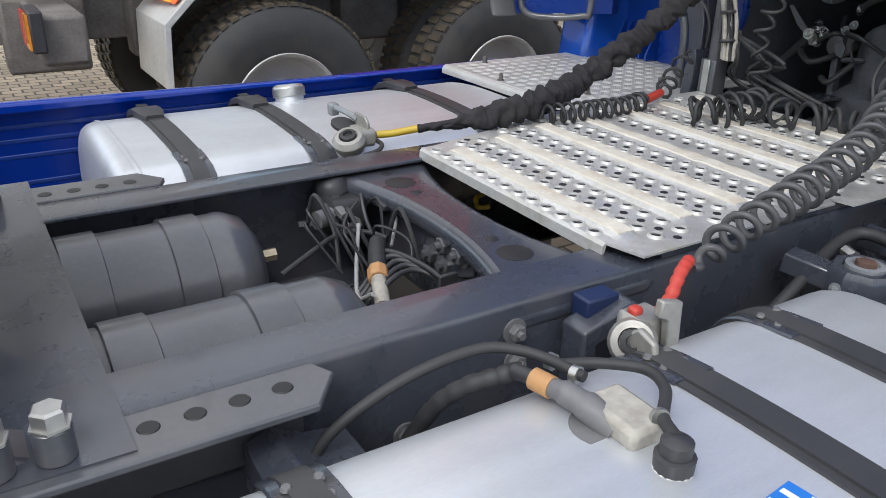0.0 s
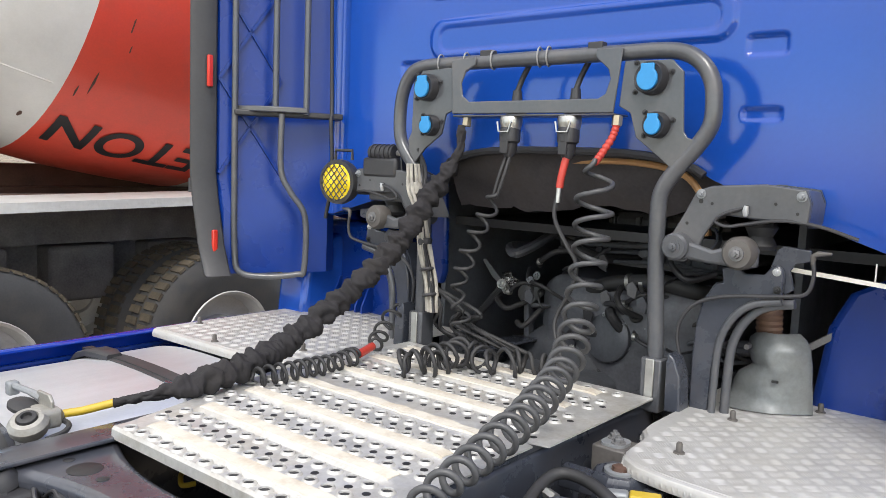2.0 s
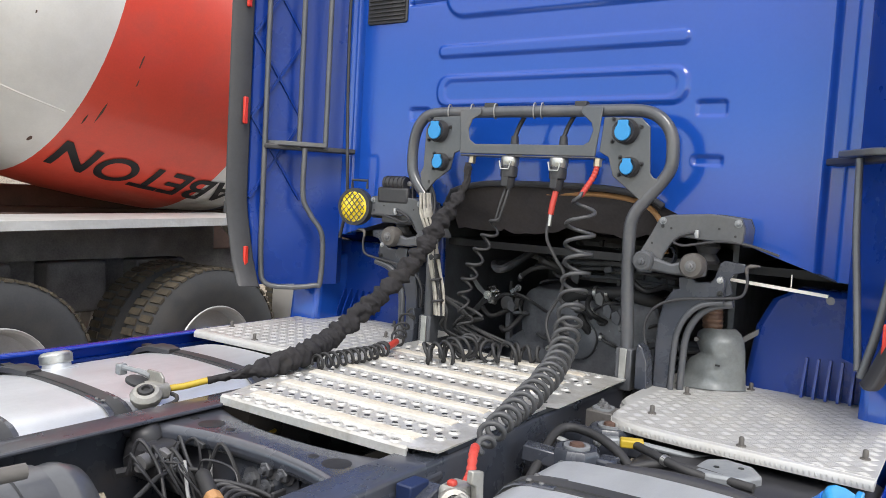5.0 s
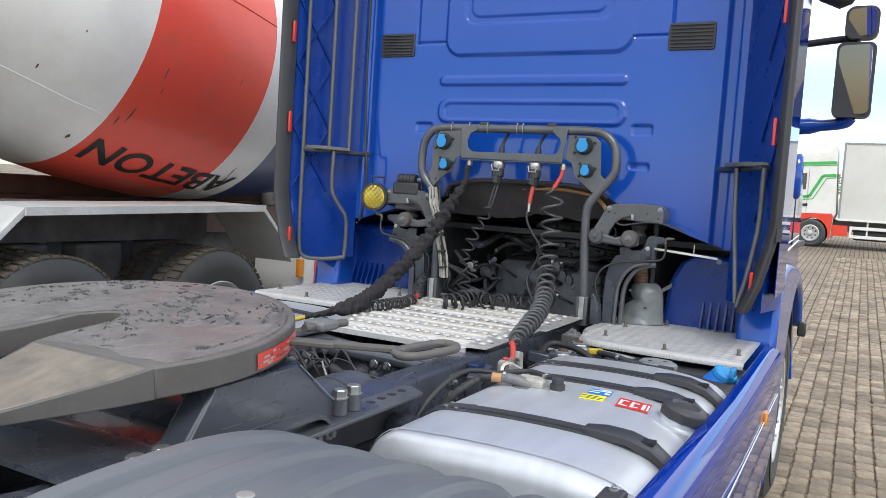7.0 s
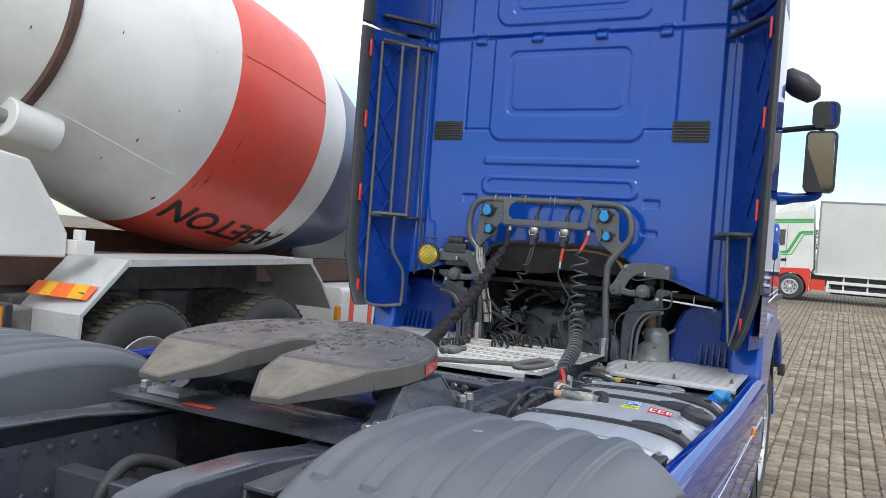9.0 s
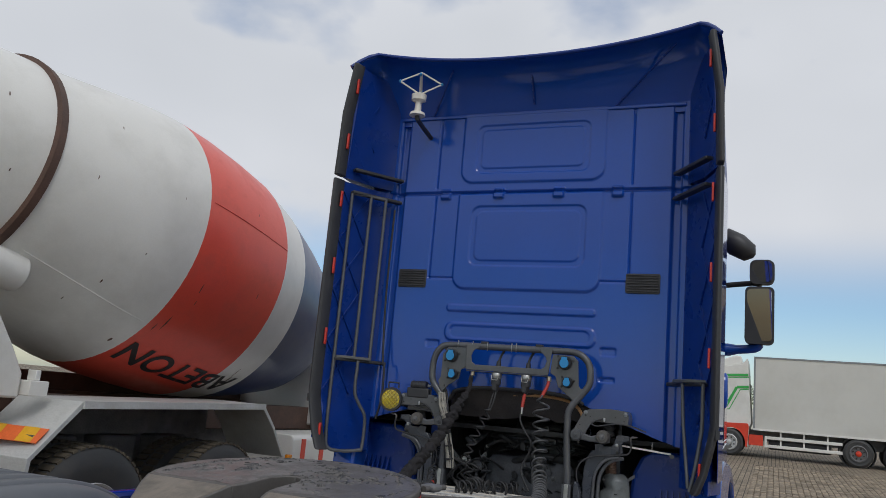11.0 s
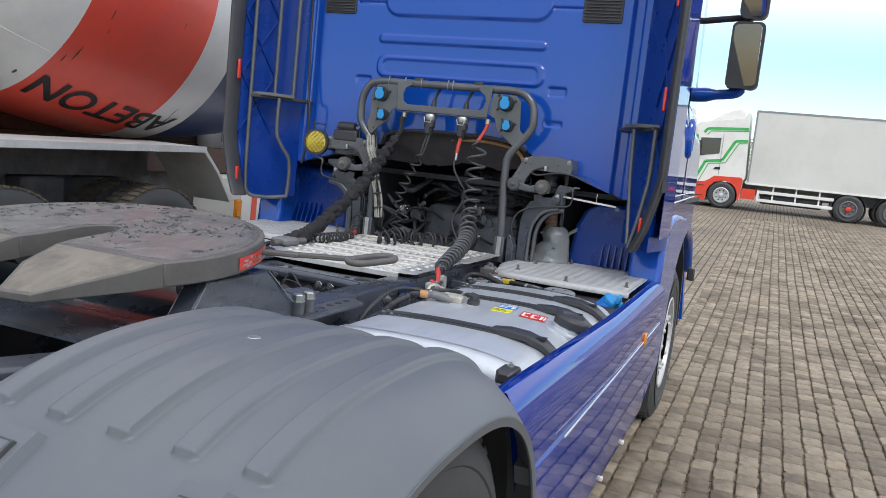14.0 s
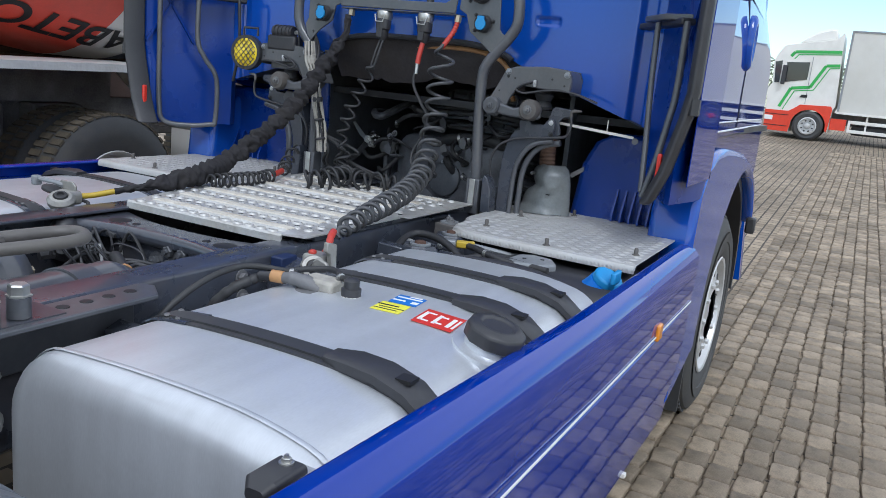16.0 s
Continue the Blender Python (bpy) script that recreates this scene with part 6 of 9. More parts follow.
# mirrors
for s, _ in SIDES:
    arm = part("mirror_arm", side(Geo().tube(smooth_path([(1.87, 1.06, 2.70), (1.80, 1.36, 2.72), (1.78, 1.42, 2.70)], 5), 0.022, 10), s), BLACK_PLASTIC, cab, "black mirror arms and housings")
    part("lower_arm", side(Geo().tube(smooth_path([(1.87, 1.06, 2.19), (1.80, 1.36, 2.21), (1.78, 1.42, 2.25)], 5), [0.05] * 3 + [0.035] * 8, 12), s), BLUE, arm, "blue lower mirror arm")
    big = part("mirror_housing", side(Geo().loft([[(x, y, z) for y, z in rounded(1.31 + k, 1.52 - k, 2.24 + k, 2.68 - k, 0.04)] for x, k in ((1.70, 0.0), (1.80, 0.0), (1.88, 0.05))]), s), BLACK_PLASTIC, arm, sharp=60)
    part("mirror_glass", side(Geo().prism(rounded(-0.09, 0.09, -0.2, 0.2, 0.03), "x", -0.003, 0.003).moved(Matrix.Translation((1.69, 1.415, 2.46)) @ Matrix.Rotation(radians(14), 4, "Z") @ Matrix.Rotation(radians(-5), 4, "Y")), s), MIRROR, arm)
    part("wide_mirror", side(Geo().loft([[(x, y, z) for y, z in rounded(1.34 + k, 1.52 - k, 2.705 + k, 2.895 - k, 0.05)] for x, k in ((1.72, 0.0), (1.80, 0.0), (1.86, 0.05))]), s), BLACK_PLASTIC, arm, sharp=60)
    part("wide_mirror_glass", side(Geo().prism(rounded(-0.075, 0.075, -0.08, 0.08, 0.04), "x", -0.003, 0.003).moved(Matrix.Translation((1.71, 1.43, 2.80)) @ Matrix.Rotation(radians(12), 4, "Z") @ Matrix.Rotation(radians(-8), 4, "Y")), s), MIRROR, arm)
    part("kerb_mirror", side(Geo().spin([(0.02, -0.16), (0.075, -0.12), (0.095, 0), (0.075, 0.12), (0.02, 0.16)], (1.75, 1.24, 3.02), (0, 1, -0.7), 16), s), BLACK_PLASTIC, arm, sharp=60)

# folded loop antenna on the roof's rear
an = part("roof_antenna", Geo().spin([(0.055, 0), (0.05, 0.02), (0.024, 0.03), (0.022, 0.095), (0.05, 0.11), (0.052, 0.15), (0.03, 0.16)], (-0.12, 0.75, 3.505), (0, 0, 1), 20), WHITE_PL, cab, "cream loop antenna on a short mast")
part("antenna_foot", Geo().tube([(-0.12, 0.75, 3.51), (-0.12, 0.75, 3.485), (0.0, 0.76, 3.47), (0.18, 0.76, 3.44)], 0.016, 10), BLACK_PLASTIC, an)
ctr = Vector((-0.12, 0.745, 3.735))
tips = [ctr + Vector((math.cos(a), math.sin(a), 0)) * 0.145 + Vector((0, 0, 0.01)) for a in (0.4, 0.4 + math.pi / 2, 0.4 + math.pi, 0.4 + 1.5 * math.pi)]
for a, tip in enumerate(tips):
    nxt = tips[(a + 1) % 4]
    for end in (ctr + Vector((0, 0, 0.085)), ctr - Vector((0, 0, 0.075))):
        part("loop_wire", Geo().cyl(tip, end, 0.006, 6), WHITE_PL, an)
    part("wire_tip", Geo().spin([(0.002, -0.014), (0.012, 0), (0.002, 0.014)], tip, (0, 0, 1), 8), CYAN, an)

# ---- engine bay seen through the arch ----
engine = part("engine", Geo().loft([[(x, y, z) for y, z in rounded(-0.33 + k, 0.33 - k, 0.75, 1.30 - k, 0.08)] for x, k in ((0.55, 0.08), (0.6, 0.02), (1.1, 0.0), (2.1, 0.0))]), ENGINE, truck, "black engine block and housings", bevel=0.01)
place(grow=1.15, about=(-1.95, -1.26, 1.65))
part("bell_housing", Geo().spin([(0.30, 0.0), (0.30, 0.08), (0.24, 0.14), (0.20, 0.30), (0.12, 0.34)], (0.55, 0.0, 0.98), (-1, 0, 0), 32), GEARBOX, engine)
part("gearbox", Geo().loft([[(x, y, z) for y, z in rounded(-0.2 + k, 0.2 - k, 0.72, 1.06 - k, 0.06)] for x, k in ((-0.28, 0.08), (-0.1, 0.02), (0.3, 0.0))]), GEARBOX, engine, bevel=0.01)
place()
part("bulkhead", Geo().box(1.45, 1.5, -0.9, 0.9, 0.9, 1.75), GEARBOX, engine)
for s, _ in SIDES:
    part("tunnel_side", side(Geo().box(0.40, 1.45, 0.62, 0.64, 0.95, 1.72), s), GEARBOX, engine)
place(grow=1.15, about=(-1.95, -1.26, 1.65))
rnd = random.Random(7)
for i in range(9):
    y = rnd.uniform(-0.40, -0.05) if i < 6 else rnd.uniform(0.1, 0.35)
    z = rnd.uniform(1.12, 1.5)
    pts = [(0.6, y, z), (rnd.uniform(0.36, 0.45), y - 0.05, z + rnd.uniform(-0.02, 0.02)), (rnd.uniform(0.33, 0.4), y - 0.16, z + rnd.uniform(-0.03, 0.03)), (0.6, y - 0.3, z + rnd.uniform(-0.03, 0.03))]
    part("engine_hose", Geo().tube(smooth_path(pts, 6), rnd.choice((0.008, 0.012, 0.02)), 8), ENGINE, engine)
hs = part("coolant_hose", Geo().tube(smooth_path([(0.45, 0.02, 1.24), (0.28, -0.05, 1.28), (0.25, -0.13, 1.32), (0.25, -0.20, 1.335), (0.25, -0.30, 1.345), (0.27, -0.40, 1.33), (0.4, -0.44, 1.30)], 6), 0.024, 12), RUBBER, engine, "thick black coolant hose")
for y in (-0.195, -0.24):
    part("hose_clip", Geo().cyl((0.25, y, 1.334), (0.25, y - 0.012, 1.336), 0.0265, 14), STEEL, hs)
for k, (z, r) in enumerate(((1.455, 0.008), (1.435, 0.010), (1.415, 0.007), (1.27, 0.011), (1.385, 0.006))):
    part("engine_pipe", Geo().tube(smooth_path([(0.5, 0.06, z - 0.03), (0.33, 0.0, z - 0.01), (0.31, -0.12, z), (0.31, -0.28, z + 0.008), (0.33, -0.40, z), (0.5, -0.46, z - 0.02)], 6), r, 8), ENGINE if k % 2 else GEARBOX, engine)
part("rocker_cover", Geo().loft([[(x, y, z) for y, z in rounded(-0.42 + k, -0.02 - k, 1.36, 1.53 - k, 0.03)] for x, k in ((0.42, 0.02), (0.44, 0.0), (1.2, 0.0))]), ENGINE, engine, "black ribbed rocker cover")
for k in range(5):
    part("cover_rib", Geo().box(0.405, 0.44, -0.40 + 0.085 * k, -0.385 + 0.085 * k, 1.38, 1.52), ENGINE, engine, bevel=0.004)
# round cover, castings, hoses and clips that crowd the opening
rc = part("round_cover", Geo().spin([(0.075, 0), (0.075, 0.016), (0.066, 0.022), (0.030, 0.023)], (0.232, -0.155, 1.165), (-1, 0.1, 0.12), 30), GEARBOX, engine, "round grey gearbox cover")
for k in range(6):
    a = k * 1.047 + 0.3
    part("cover_bolt", hexbolt((0.222, -0.155 + 0.068 * math.cos(a), 1.165 + 0.068 * math.sin(a)), (-1, 0.1, 0.12), 0.006, 0.007), DULL, rc)
rnd = random.Random(91)
for k in range(26):
    y, z, x = rnd.uniform(-0.42, 0.02), rnd.uniform(1.10, 1.50), rnd.uniform(0.24, 0.36)
    w, h = rnd.uniform(0.010, 0.035), rnd.uniform(0.008, 0.03)
    if k % 3:
        part("bracket", Geo().prism([(y, z), (y - w, z + h * 0.3), (y - w * 1.2, z - h), (y - w * 0.4, z - h * 1.4), (y + 0.004, z - h)], "x", x, x + rnd.uniform(0.006, 0.03)), rnd.choice((ENGINE, GEARBOX, BLACK_PLASTIC)), engine, bevel=0.003)
    else:
        part("union", Geo().tube([(x, y, z), (x - 0.01, y - 0.02, z + 0.004), (x, y - 0.045, z + rnd.uniform(-0.01, 0.01))], [0.009, 0.013, 0.008], 8), rnd.choice((CAST, BLACK_PLASTIC, ENGINE, GEARBOX)), engine)
for k in range(14):
    y, z = rnd.uniform(-0.36, 0.30), rnd.uniform(1.08, 1.46)
    d = rnd.uniform(0.08, 0.22)
    pts = [(0.42, y, z), (rnd.uniform(0.20, 0.30), y - d * 0.25, z + rnd.uniform(-0.04, 0.05)), (rnd.uniform(0.20, 0.30), y - d * 0.7, z + rnd.uniform(-0.06, 0.06)), (0.42, y - d, z + rnd.uniform(-0.08, 0.08))]
    part("engine_hose", Geo().tube(smooth_path(pts, 6), rnd.choice((0.005, 0.007, 0.011, 0.016)), 9), rnd.choice((RUBBER, BLACK_PLASTIC, ENGINE)), engine)
for k in range(34):
    y, z, x = rnd.uniform(-0.36, 0.28), rnd.uniform(1.08, 1.42), rnd.uniform(0.17, 0.23)
    d, drop = rnd.uniform(0.05, 0.16), rnd.uniform(-0.10, 0.10)
    kind = k % 4
    if kind < 2:
        pts = [(x + 0.05, y, z), (x, y - d * 0.2, z + drop * 0.3), (x - 0.01, y - d * 0.6, z + drop * 0.5 + rnd.uniform(-0.03, 0.03)), (x + 0.05, y - d, z + drop)]
        h = part("engine_hose", Geo().tube(smooth_path(pts, 6), rnd.choice((0.004, 0.006, 0.009)), 9), rnd.choice((RUBBER, BLACK_PLASTIC, STRAP)), engine)
        if k % 8 == 0:
            c = Vector(pts[1])
            part("hose_clip", Geo().cyl(c - Vector((0, 0.006, 0)), c + Vector((0, 0.006, 0)), 0.011, 12), STEEL, h)
    elif kind == 2:
        part("bracket", Geo().prism([(y, z), (y - 0.02, z + 0.012), (y - 0.035, z - 0.01), (y - 0.03, z - 0.04), (y - 0.005, z - 0.03)], "x", x, x + 0.008), rnd.choice((ENGINE, CAST, BLACK_PLASTIC)), engine, bevel=0.002)
    else:
        part("engine_bolt", hexbolt((x, y, z), (-1, rnd.uniform(-0.3, 0.3), 0.2), rnd.uniform(0.007, 0.011), 0.012), rnd.choice((DULL, CAST, STEEL)), engine)
fp = part("flange_plate", Geo().prism([(-0.05, 1.17), (-0.09, 1.225), (-0.15, 1.262), (-0.22, 1.255), (-0.29, 1.21), (-0.32, 1.13), (-0.31, 1.02), (-0.04, 1.02)], "x", 0.235, 0.27), GEARBOX, engine, "cast grey flange plate with bolts", bevel=0.008)
for y, z in ((-0.10, 1.225), (-0.155, 1.25), (-0.21, 1.245), (-0.27, 1.21), (-0.30, 1.14), (-0.065, 1.165), (-0.30, 1.07)):
    part("flange_bolt", hexbolt((0.235, y, z), (-1, 0, 0), 0.006, 0.008), DULL, fp)
place(grow=1.2, about=(-1.95, -1.26, 1.65))
# foil-wrapped joint, its three lines, a pale bracket and a link
rnd = random.Random(17)
g = Geo()
for i in range(9):
    c = Vector((0.145, 0.15, 1.31)) + Vector((rnd.uniform(-0.02, 0.02), rnd.uniform(-0.03, 0.03), rnd.uniform(-0.018, 0.018)))
    ring = [c + Vector((rnd.uniform(-0.012, 0.012), 0.016 * math.cos(a) + rnd.uniform(-0.006, 0.006), 0.012 * math.sin(a) + rnd.uniform(-0.005, 0.005))) for a in (0, 1, 2, 3, 4, 5)]
    g.add(ring + [c + Vector((-0.015, 0, 0)), c + Vector((0.012, 0, 0))], [(j, (j + 1) % 6, 6) for j in range(6)] + [((j + 1) % 6, j, 7) for j in range(6)])
part("foil_wrap", g, FOIL, engine, "crumpled silver foil round a cable joint", sharp=10)
for k in range(3):
    part("wrapped_line", Geo().tube(smooth_path([(0.15, 0.165, 1.30 - 0.008 * k), (0.15, 0.20, 1.275 - 0.01 * k), (0.14, 0.26 - 0.006 * k, 1.20), (0.13, 0.31 - 0.008 * k, 1.13), (0.13, 0.33, 1.05)], 6), 0.0075, 8), BLACK_PLASTIC, engine)
part("pale_bracket", Geo().prism([(0.285, 1.355), (0.275, 1.36), (0.205, 1.295), (0.215, 1.285), (0.245, 1.305)], "x", 0.17, 0.176), DULL, engine, "pale triangular bracket", bevel=0.001)
lk = part("link_eye", Geo().spin([(0.028, 0), (0.028, 0.04), (0.02, 0.045)], (0.19, 0.10, 1.27), (-1, 0, 0), 18), CAST, engine, "rubber bushed link")
part("link_rod", Geo().obox((0.17, 0.10, 1.25), (0.17, 0.09, 1.08), 0.03, 0.02), ENGINE, lk, bevel=0.005)
part("link_lug", Geo().prism([(0.07, 1.30), (0.05, 1.31), (0.045, 1.27), (0.075, 1.24)], "x", 0.15, 0.17), CAST, lk, bevel=0.003)
place()
part("cab_underside_panel", Geo().prism([(0.62, 1.24), (0.62, 1.62), (0.56, 1.62), (0.55, 1.44), (0.545, 1.28), (0.56, 1.23)], "x", 0.30, 0.33), BLUE_LINER, cab, "blue cab underside panel", bevel=0.01)

# ---- cab suspension bracket on the right, mirrored on the left ----
def suspension(s):
    o = [(0.411, 1.501), (0.445, 1.563), (0.474, 1.622), (0.514, 1.636), (0.638, 1.645), (0.73, 1.636), (0.742, 1.607), (0.739, 1.557), (0.711, 1.559), (0.618, 1.561), (0.548, 1.566), (0.521, 1.547), (0.497, 1.509), (0.489, 1.475), (0.454, 1.442), (0.408, 1.442)]
    b = part("cab_bracket", side(Geo().prism(o, "x", 0.030, 0.044), s), GREY_PAINT, truck, "grey cast cab suspension bracket", bevel=0.004)
    # folded top and end flanges give the bracket its depth
    top = o[:8]
    part("bracket_flange", side(Geo().loft([[(0.044, y, z), (0.15, y, z - 0.004), (0.15, y * 0.995, z - 0.014), (0.044, y * 0.995, z - 0.010)] for y, z in top]), s), GREY_PAINT, b, bevel=0.002)
    part("back_plate", side(Geo().prism(o[2:11], "x", 0.15, 0.158), s), DARK_PAINT, b)
    for y, z, r in ((0.487, 1.597, 0.006), (0.515, 1.592, 0.004), (0.60, 1.590, 0.004), (0.665, 1.600, 0.004), (0.715, 1.580, 0.004), (0.455, 1.54, 0.004)):
        part("punched_hole", side(Geo().spin([(r, 0), (r * 0.9, 0.0008)], (0.030, y, z), (-1, 0, 0), 12), s), BLACK, b)
    for y, z in ((0.487, 1.615), (0.722, 1.620)):
        part("bracket_bolt", side(hexbolt((0.03, y, z), (-1, 0, 0), 0.008, 0.008), s), DULL, b)
    low = [(0.486, 1.06), (0.486, 1.193), (0.491, 1.287), (0.506, 1.351), (0.533, 1.396), (0.551, 1.400), (0.545, 1.436), (0.589, 1.441), (0.601, 1.428), (0.647, 1.430), (0.657, 1.444), (0.676, 1.457), (0.688, 1.447), (0.692, 1.430), (0.690, 1.380), (0.66, 1.372), (0.611, 1.351), (0.563, 1.299), (0.545, 1.243), (0.539, 1.165), (0.536, 1.06)]
    t = part("tower_plate", side(Geo().prism(low, "x", 0.045, 0.062), s), DARK_PAINT, b, "grey tower plate with a curved edge", bevel=0.004)
    part("tower_web", side(Geo().loft([[(0.062, y - 0.006, z), (0.17, y - 0.006, z), (0.17, y + 0.006, z), (0.062, y + 0.006, z)] for y, z in low[:5]]), s), DARK_PAINT, t)
    hook = [(0.648, 1.428), (0.668, 1.492), (0.682, 1.502), (0.744, 1.496), (0.744, 1.470), (0.712, 1.462), (0.700, 1.445), (0.712, 1.40), (0.692, 1.385)]
    part("valve_plate", side(Geo().prism(hook, "x", 0.064, 0.074), s), DARK_PAINT, t, "dark valve bracket", bevel=0.003)
    for y, z, m in ((0.676, 1.440, BOLT), (0.680, 1.398, BLACK)):
        part("tower_bolt", side(hexbolt((0.045, y, z), (-1, 0, 0), 0.0065, 0.007), s), m, t)
    arm = part("link_arm", side(Geo().prism([(0.43, 1.515), (0.47, 1.495), (0.53, 1.480), (0.585, 1.497), (0.64, 1.497), (0.64, 1.448), (0.585, 1.445), (0.52, 1.446), (0.47, 1.452), (0.43, 1.450)], "x", 0.008, 0.030), s), GREY_PAINT, b, bevel=0.008)
    part("bushing", side(Geo().spin([(0.036, 0), (0.040, 0.012), (0.040, 0.040), (0.033, 0.052), (0.016, 0.054)], (0.035, 0.600, 1.480), (-1, 0, 0), 28), s), RAMP, b, "round worn rubber bushing with a bolt")
    part("bushing_bolt", side(hexbolt((-0.019, 0.600, 1.480), (-1, 0, 0), 0.012, 0.012), s), CAST, b)
    part("pivot_boss", side(Geo().spin([(0.034, 0), (0.034, 0.045), (0.028, 0.052)], (0.042, 0.44, 1.481), (-1, 0, 0), 24), s), GREY_PAINT, arm)
    part("pivot_bolt", side(hexbolt((-0.010, 0.44, 1.481), (-1, 0, 0), 0.012, 0.010), s), GREY_PAINT, arm)
    part("pivot_ring", side(Geo().spin([(0.030, -0.03), (0.036, -0.03), (0.036, 0.0), (0.030, 0.0)], (0.10, 0.475, 1.50), (-1, 0, 0.2), 22, cap=False), s), DARK_PAINT, arm)
    part("air_spring", side(Geo().spin([(0.034 + 0.006 * math.sin(1.57 * k), 0.011 * k) for k in range(8)], (0.10, 0.615, 1.485), (0, 0, 1), 22), s), RUBBER, b, "short ribbed rubber air spring")
    # twin pipes along the curved edge
    curve = [(0.548, 1.055), (0.549, 1.147), (0.556, 1.254), (0.585, 1.319), (0.629, 1.357), (0.694, 1.374)]
    part("curved_pipe", side(Geo().tube(smooth_path([(0.040, y, z) for y, z in curve], 7), 0.0095, 12), s), GREY_PAINT, b, "grey curved pipe")
    part("curved_pipe", side(Geo().tube(smooth_path([(0.062, y + 0.024, z - (0.006 if z > 1.2 else 0)) for y, z in curve], 7), 0.0115, 12), s), GREY_PAINT, b, "grey curved pipe")
    part("air_pipe", side(Geo().tube(smooth_path([(0.028, 0.758, 1.475), (0.027, 0.762, 1.44), (0.026, 0.750, 1.401), (0.028, 0.70, 1.387), (0.03, 0.565, 1.369), (0.03, 0.491, 1.340), (0.03, 0.456, 1.292), (0.03, 0.451, 1.245), (0.035, 0.463, 1.185), (0.04, 0.484, 1.08)], 6), 0.005, 8), s), BLACK_PLASTIC, b)
    part("elbow_fitting", side(Geo().tube([(0.028, 0.758, 1.468), (0.028, 0.758, 1.488), (0.028, 0.768, 1.494), (0.028, 0.796, 1.496)], [0.005, 0.007, 0.007, 0.003], 10), s), RAMP, b)
    part("top_fitting", side(Geo().tube([(0.024, 0.600, 1.568), (0.022, 0.600, 1.580), (0.022, 0.601, 1.592)], [0.006, 0.008, 0.006], 8), s), BOLT, b)
    part("loop_pipe", side(Geo().tube(smooth_path([(0.022, 0.60, 1.588), (0.02, 0.55, 1.570), (0.02, 0.53, 1.550), (0.02, 0.56, 1.540), (0.03, 0.60, 1.548), (0.03, 0.68, 1.562), (0.04, 0.76, 1.555), (0.06, 0.84, 1.53)], 6), 0.0045, 8), s), BLACK_PLASTIC, b)
    # gusset beside the rack's foot
    part("foot_gusset", side(Geo().prism([(0.448, 1.065), (0.490, 1.065), (0.484, 1.16), (0.468, 1.20), (0.452, 1.215), (0.446, 1.19)], "x", -0.02, 0.04), s), DARK_PAINT, b, "dark wedge gusset", bevel=0.004)
    return b


for s, _ in SIDES:
    suspension(s)
def shroud():
    """A dented galvanised sheet, bowed towards the rear, with a ragged inner edge."""
    inner = [(1.075, 0.535), (1.108, 0.545), (1.133, 0.551), (1.160, 0.564), (1.186, 0.597), (1.215, 0.583), (1.250, 0.580), (1.268, 0.600)]
    outer = [(1.075, 0.745), (1.15, 0.738), (1.20, 0.734), (1.235, 0.727), (1.255, 0.712), (1.268, 0.690)]

    def edge(points, z):
        for (z0, y0), (z1, y1) in zip(points, points[1:]):
            if z <= z1:
                return y0 + (y1 - y0) * (z - z0) / (z1 - z0)
        return points[-1][1]
    rings, n = [], 18
    for k in range(34):
        z = 1.075 + 0.193 * k / 33
        y0, y1 = edge(inner, z), edge(outer, z)
        front, back = [], []
        for i in range(n + 1):
            u = i / n
            y = y0 + (y1 - y0) * u
            x = 0.145 + 0.16 * (u - 0.42) ** 2 + 0.035 * max(0.0, (z - 1.22) / 0.05) ** 2 - 0.05 * max(0.0, (1.11 - z) / 0.035) ** 2 * (1 - u)
            x += 0.006 * noise.noise(Vector((y * 22, z * 22, 4))) + 0.002 * noise.noise(Vector((y * 70, z * 70, 9)))
            front.append((x, -y, z))
            back.append((x + 0.003, -y, z))
        rings.append(front + back[::-1])
    return Geo().loft(rings)


ec = part("exhaust_cover", shroud(), GALV, truck, "dented galvanised exhaust shroud", sharp=60)
part("cover_slot", Geo().box(0.139, 0.146, -0.672, -0.657, 1.152, 1.157), BLACK, ec)
part("cover_clip", Geo().cyl((0.13, -0.592, 1.232), (0.155, -0.592, 1.232), 0.007, 8), CAST, ec)
part("exhaust_pipe", Geo().spin([(0.031 + 0.003 * (i % 2), 0.0075 * i) for i in range(17)], (0.215, -0.62, 1.25), (0, 0.06, 1), 24), RUST_PIPE, truck, "rusty flexible exhaust pipe")

# ---- connection rack behind the cab ----
RX = 0.02
rack_path = [(RX, 0.405, 1.08), (RX, 0.405, 1.35), (RX, 0.41, 1.55), (RX, 0.44, 1.63), (RX, 0.505, 1.71), (RX, 0.525, 1.77), (RX, 0.52, 1.87), (RX, 0.49, 1.935), (RX, 0.43, 1.965), (RX, 0.25, 1.968), (RX, 0, 1.968), (RX, -0.25, 1.968), (RX, -0.37, 1.967), (RX, -0.432, 1.956), (RX, -0.475, 1.925), (RX, -0.498, 1.885), (RX, -0.505, 1.84), (RX, -0.503, 1.785), (RX, -0.477, 1.738), (RX, -0.426, 1.677), (RX, -0.39, 1.622), (RX, -0.381, 1.56), (RX, -0.386, 1.40), (RX, -0.400, 1.21), (RX, -0.402, 1.08)]
rack = part("connection_rack", Geo().tube(smooth_path(rack_path, 6), 0.021, 14), GREY_PAINT, truck, "grey steel tube rack with trailer sockets")
g = Geo()
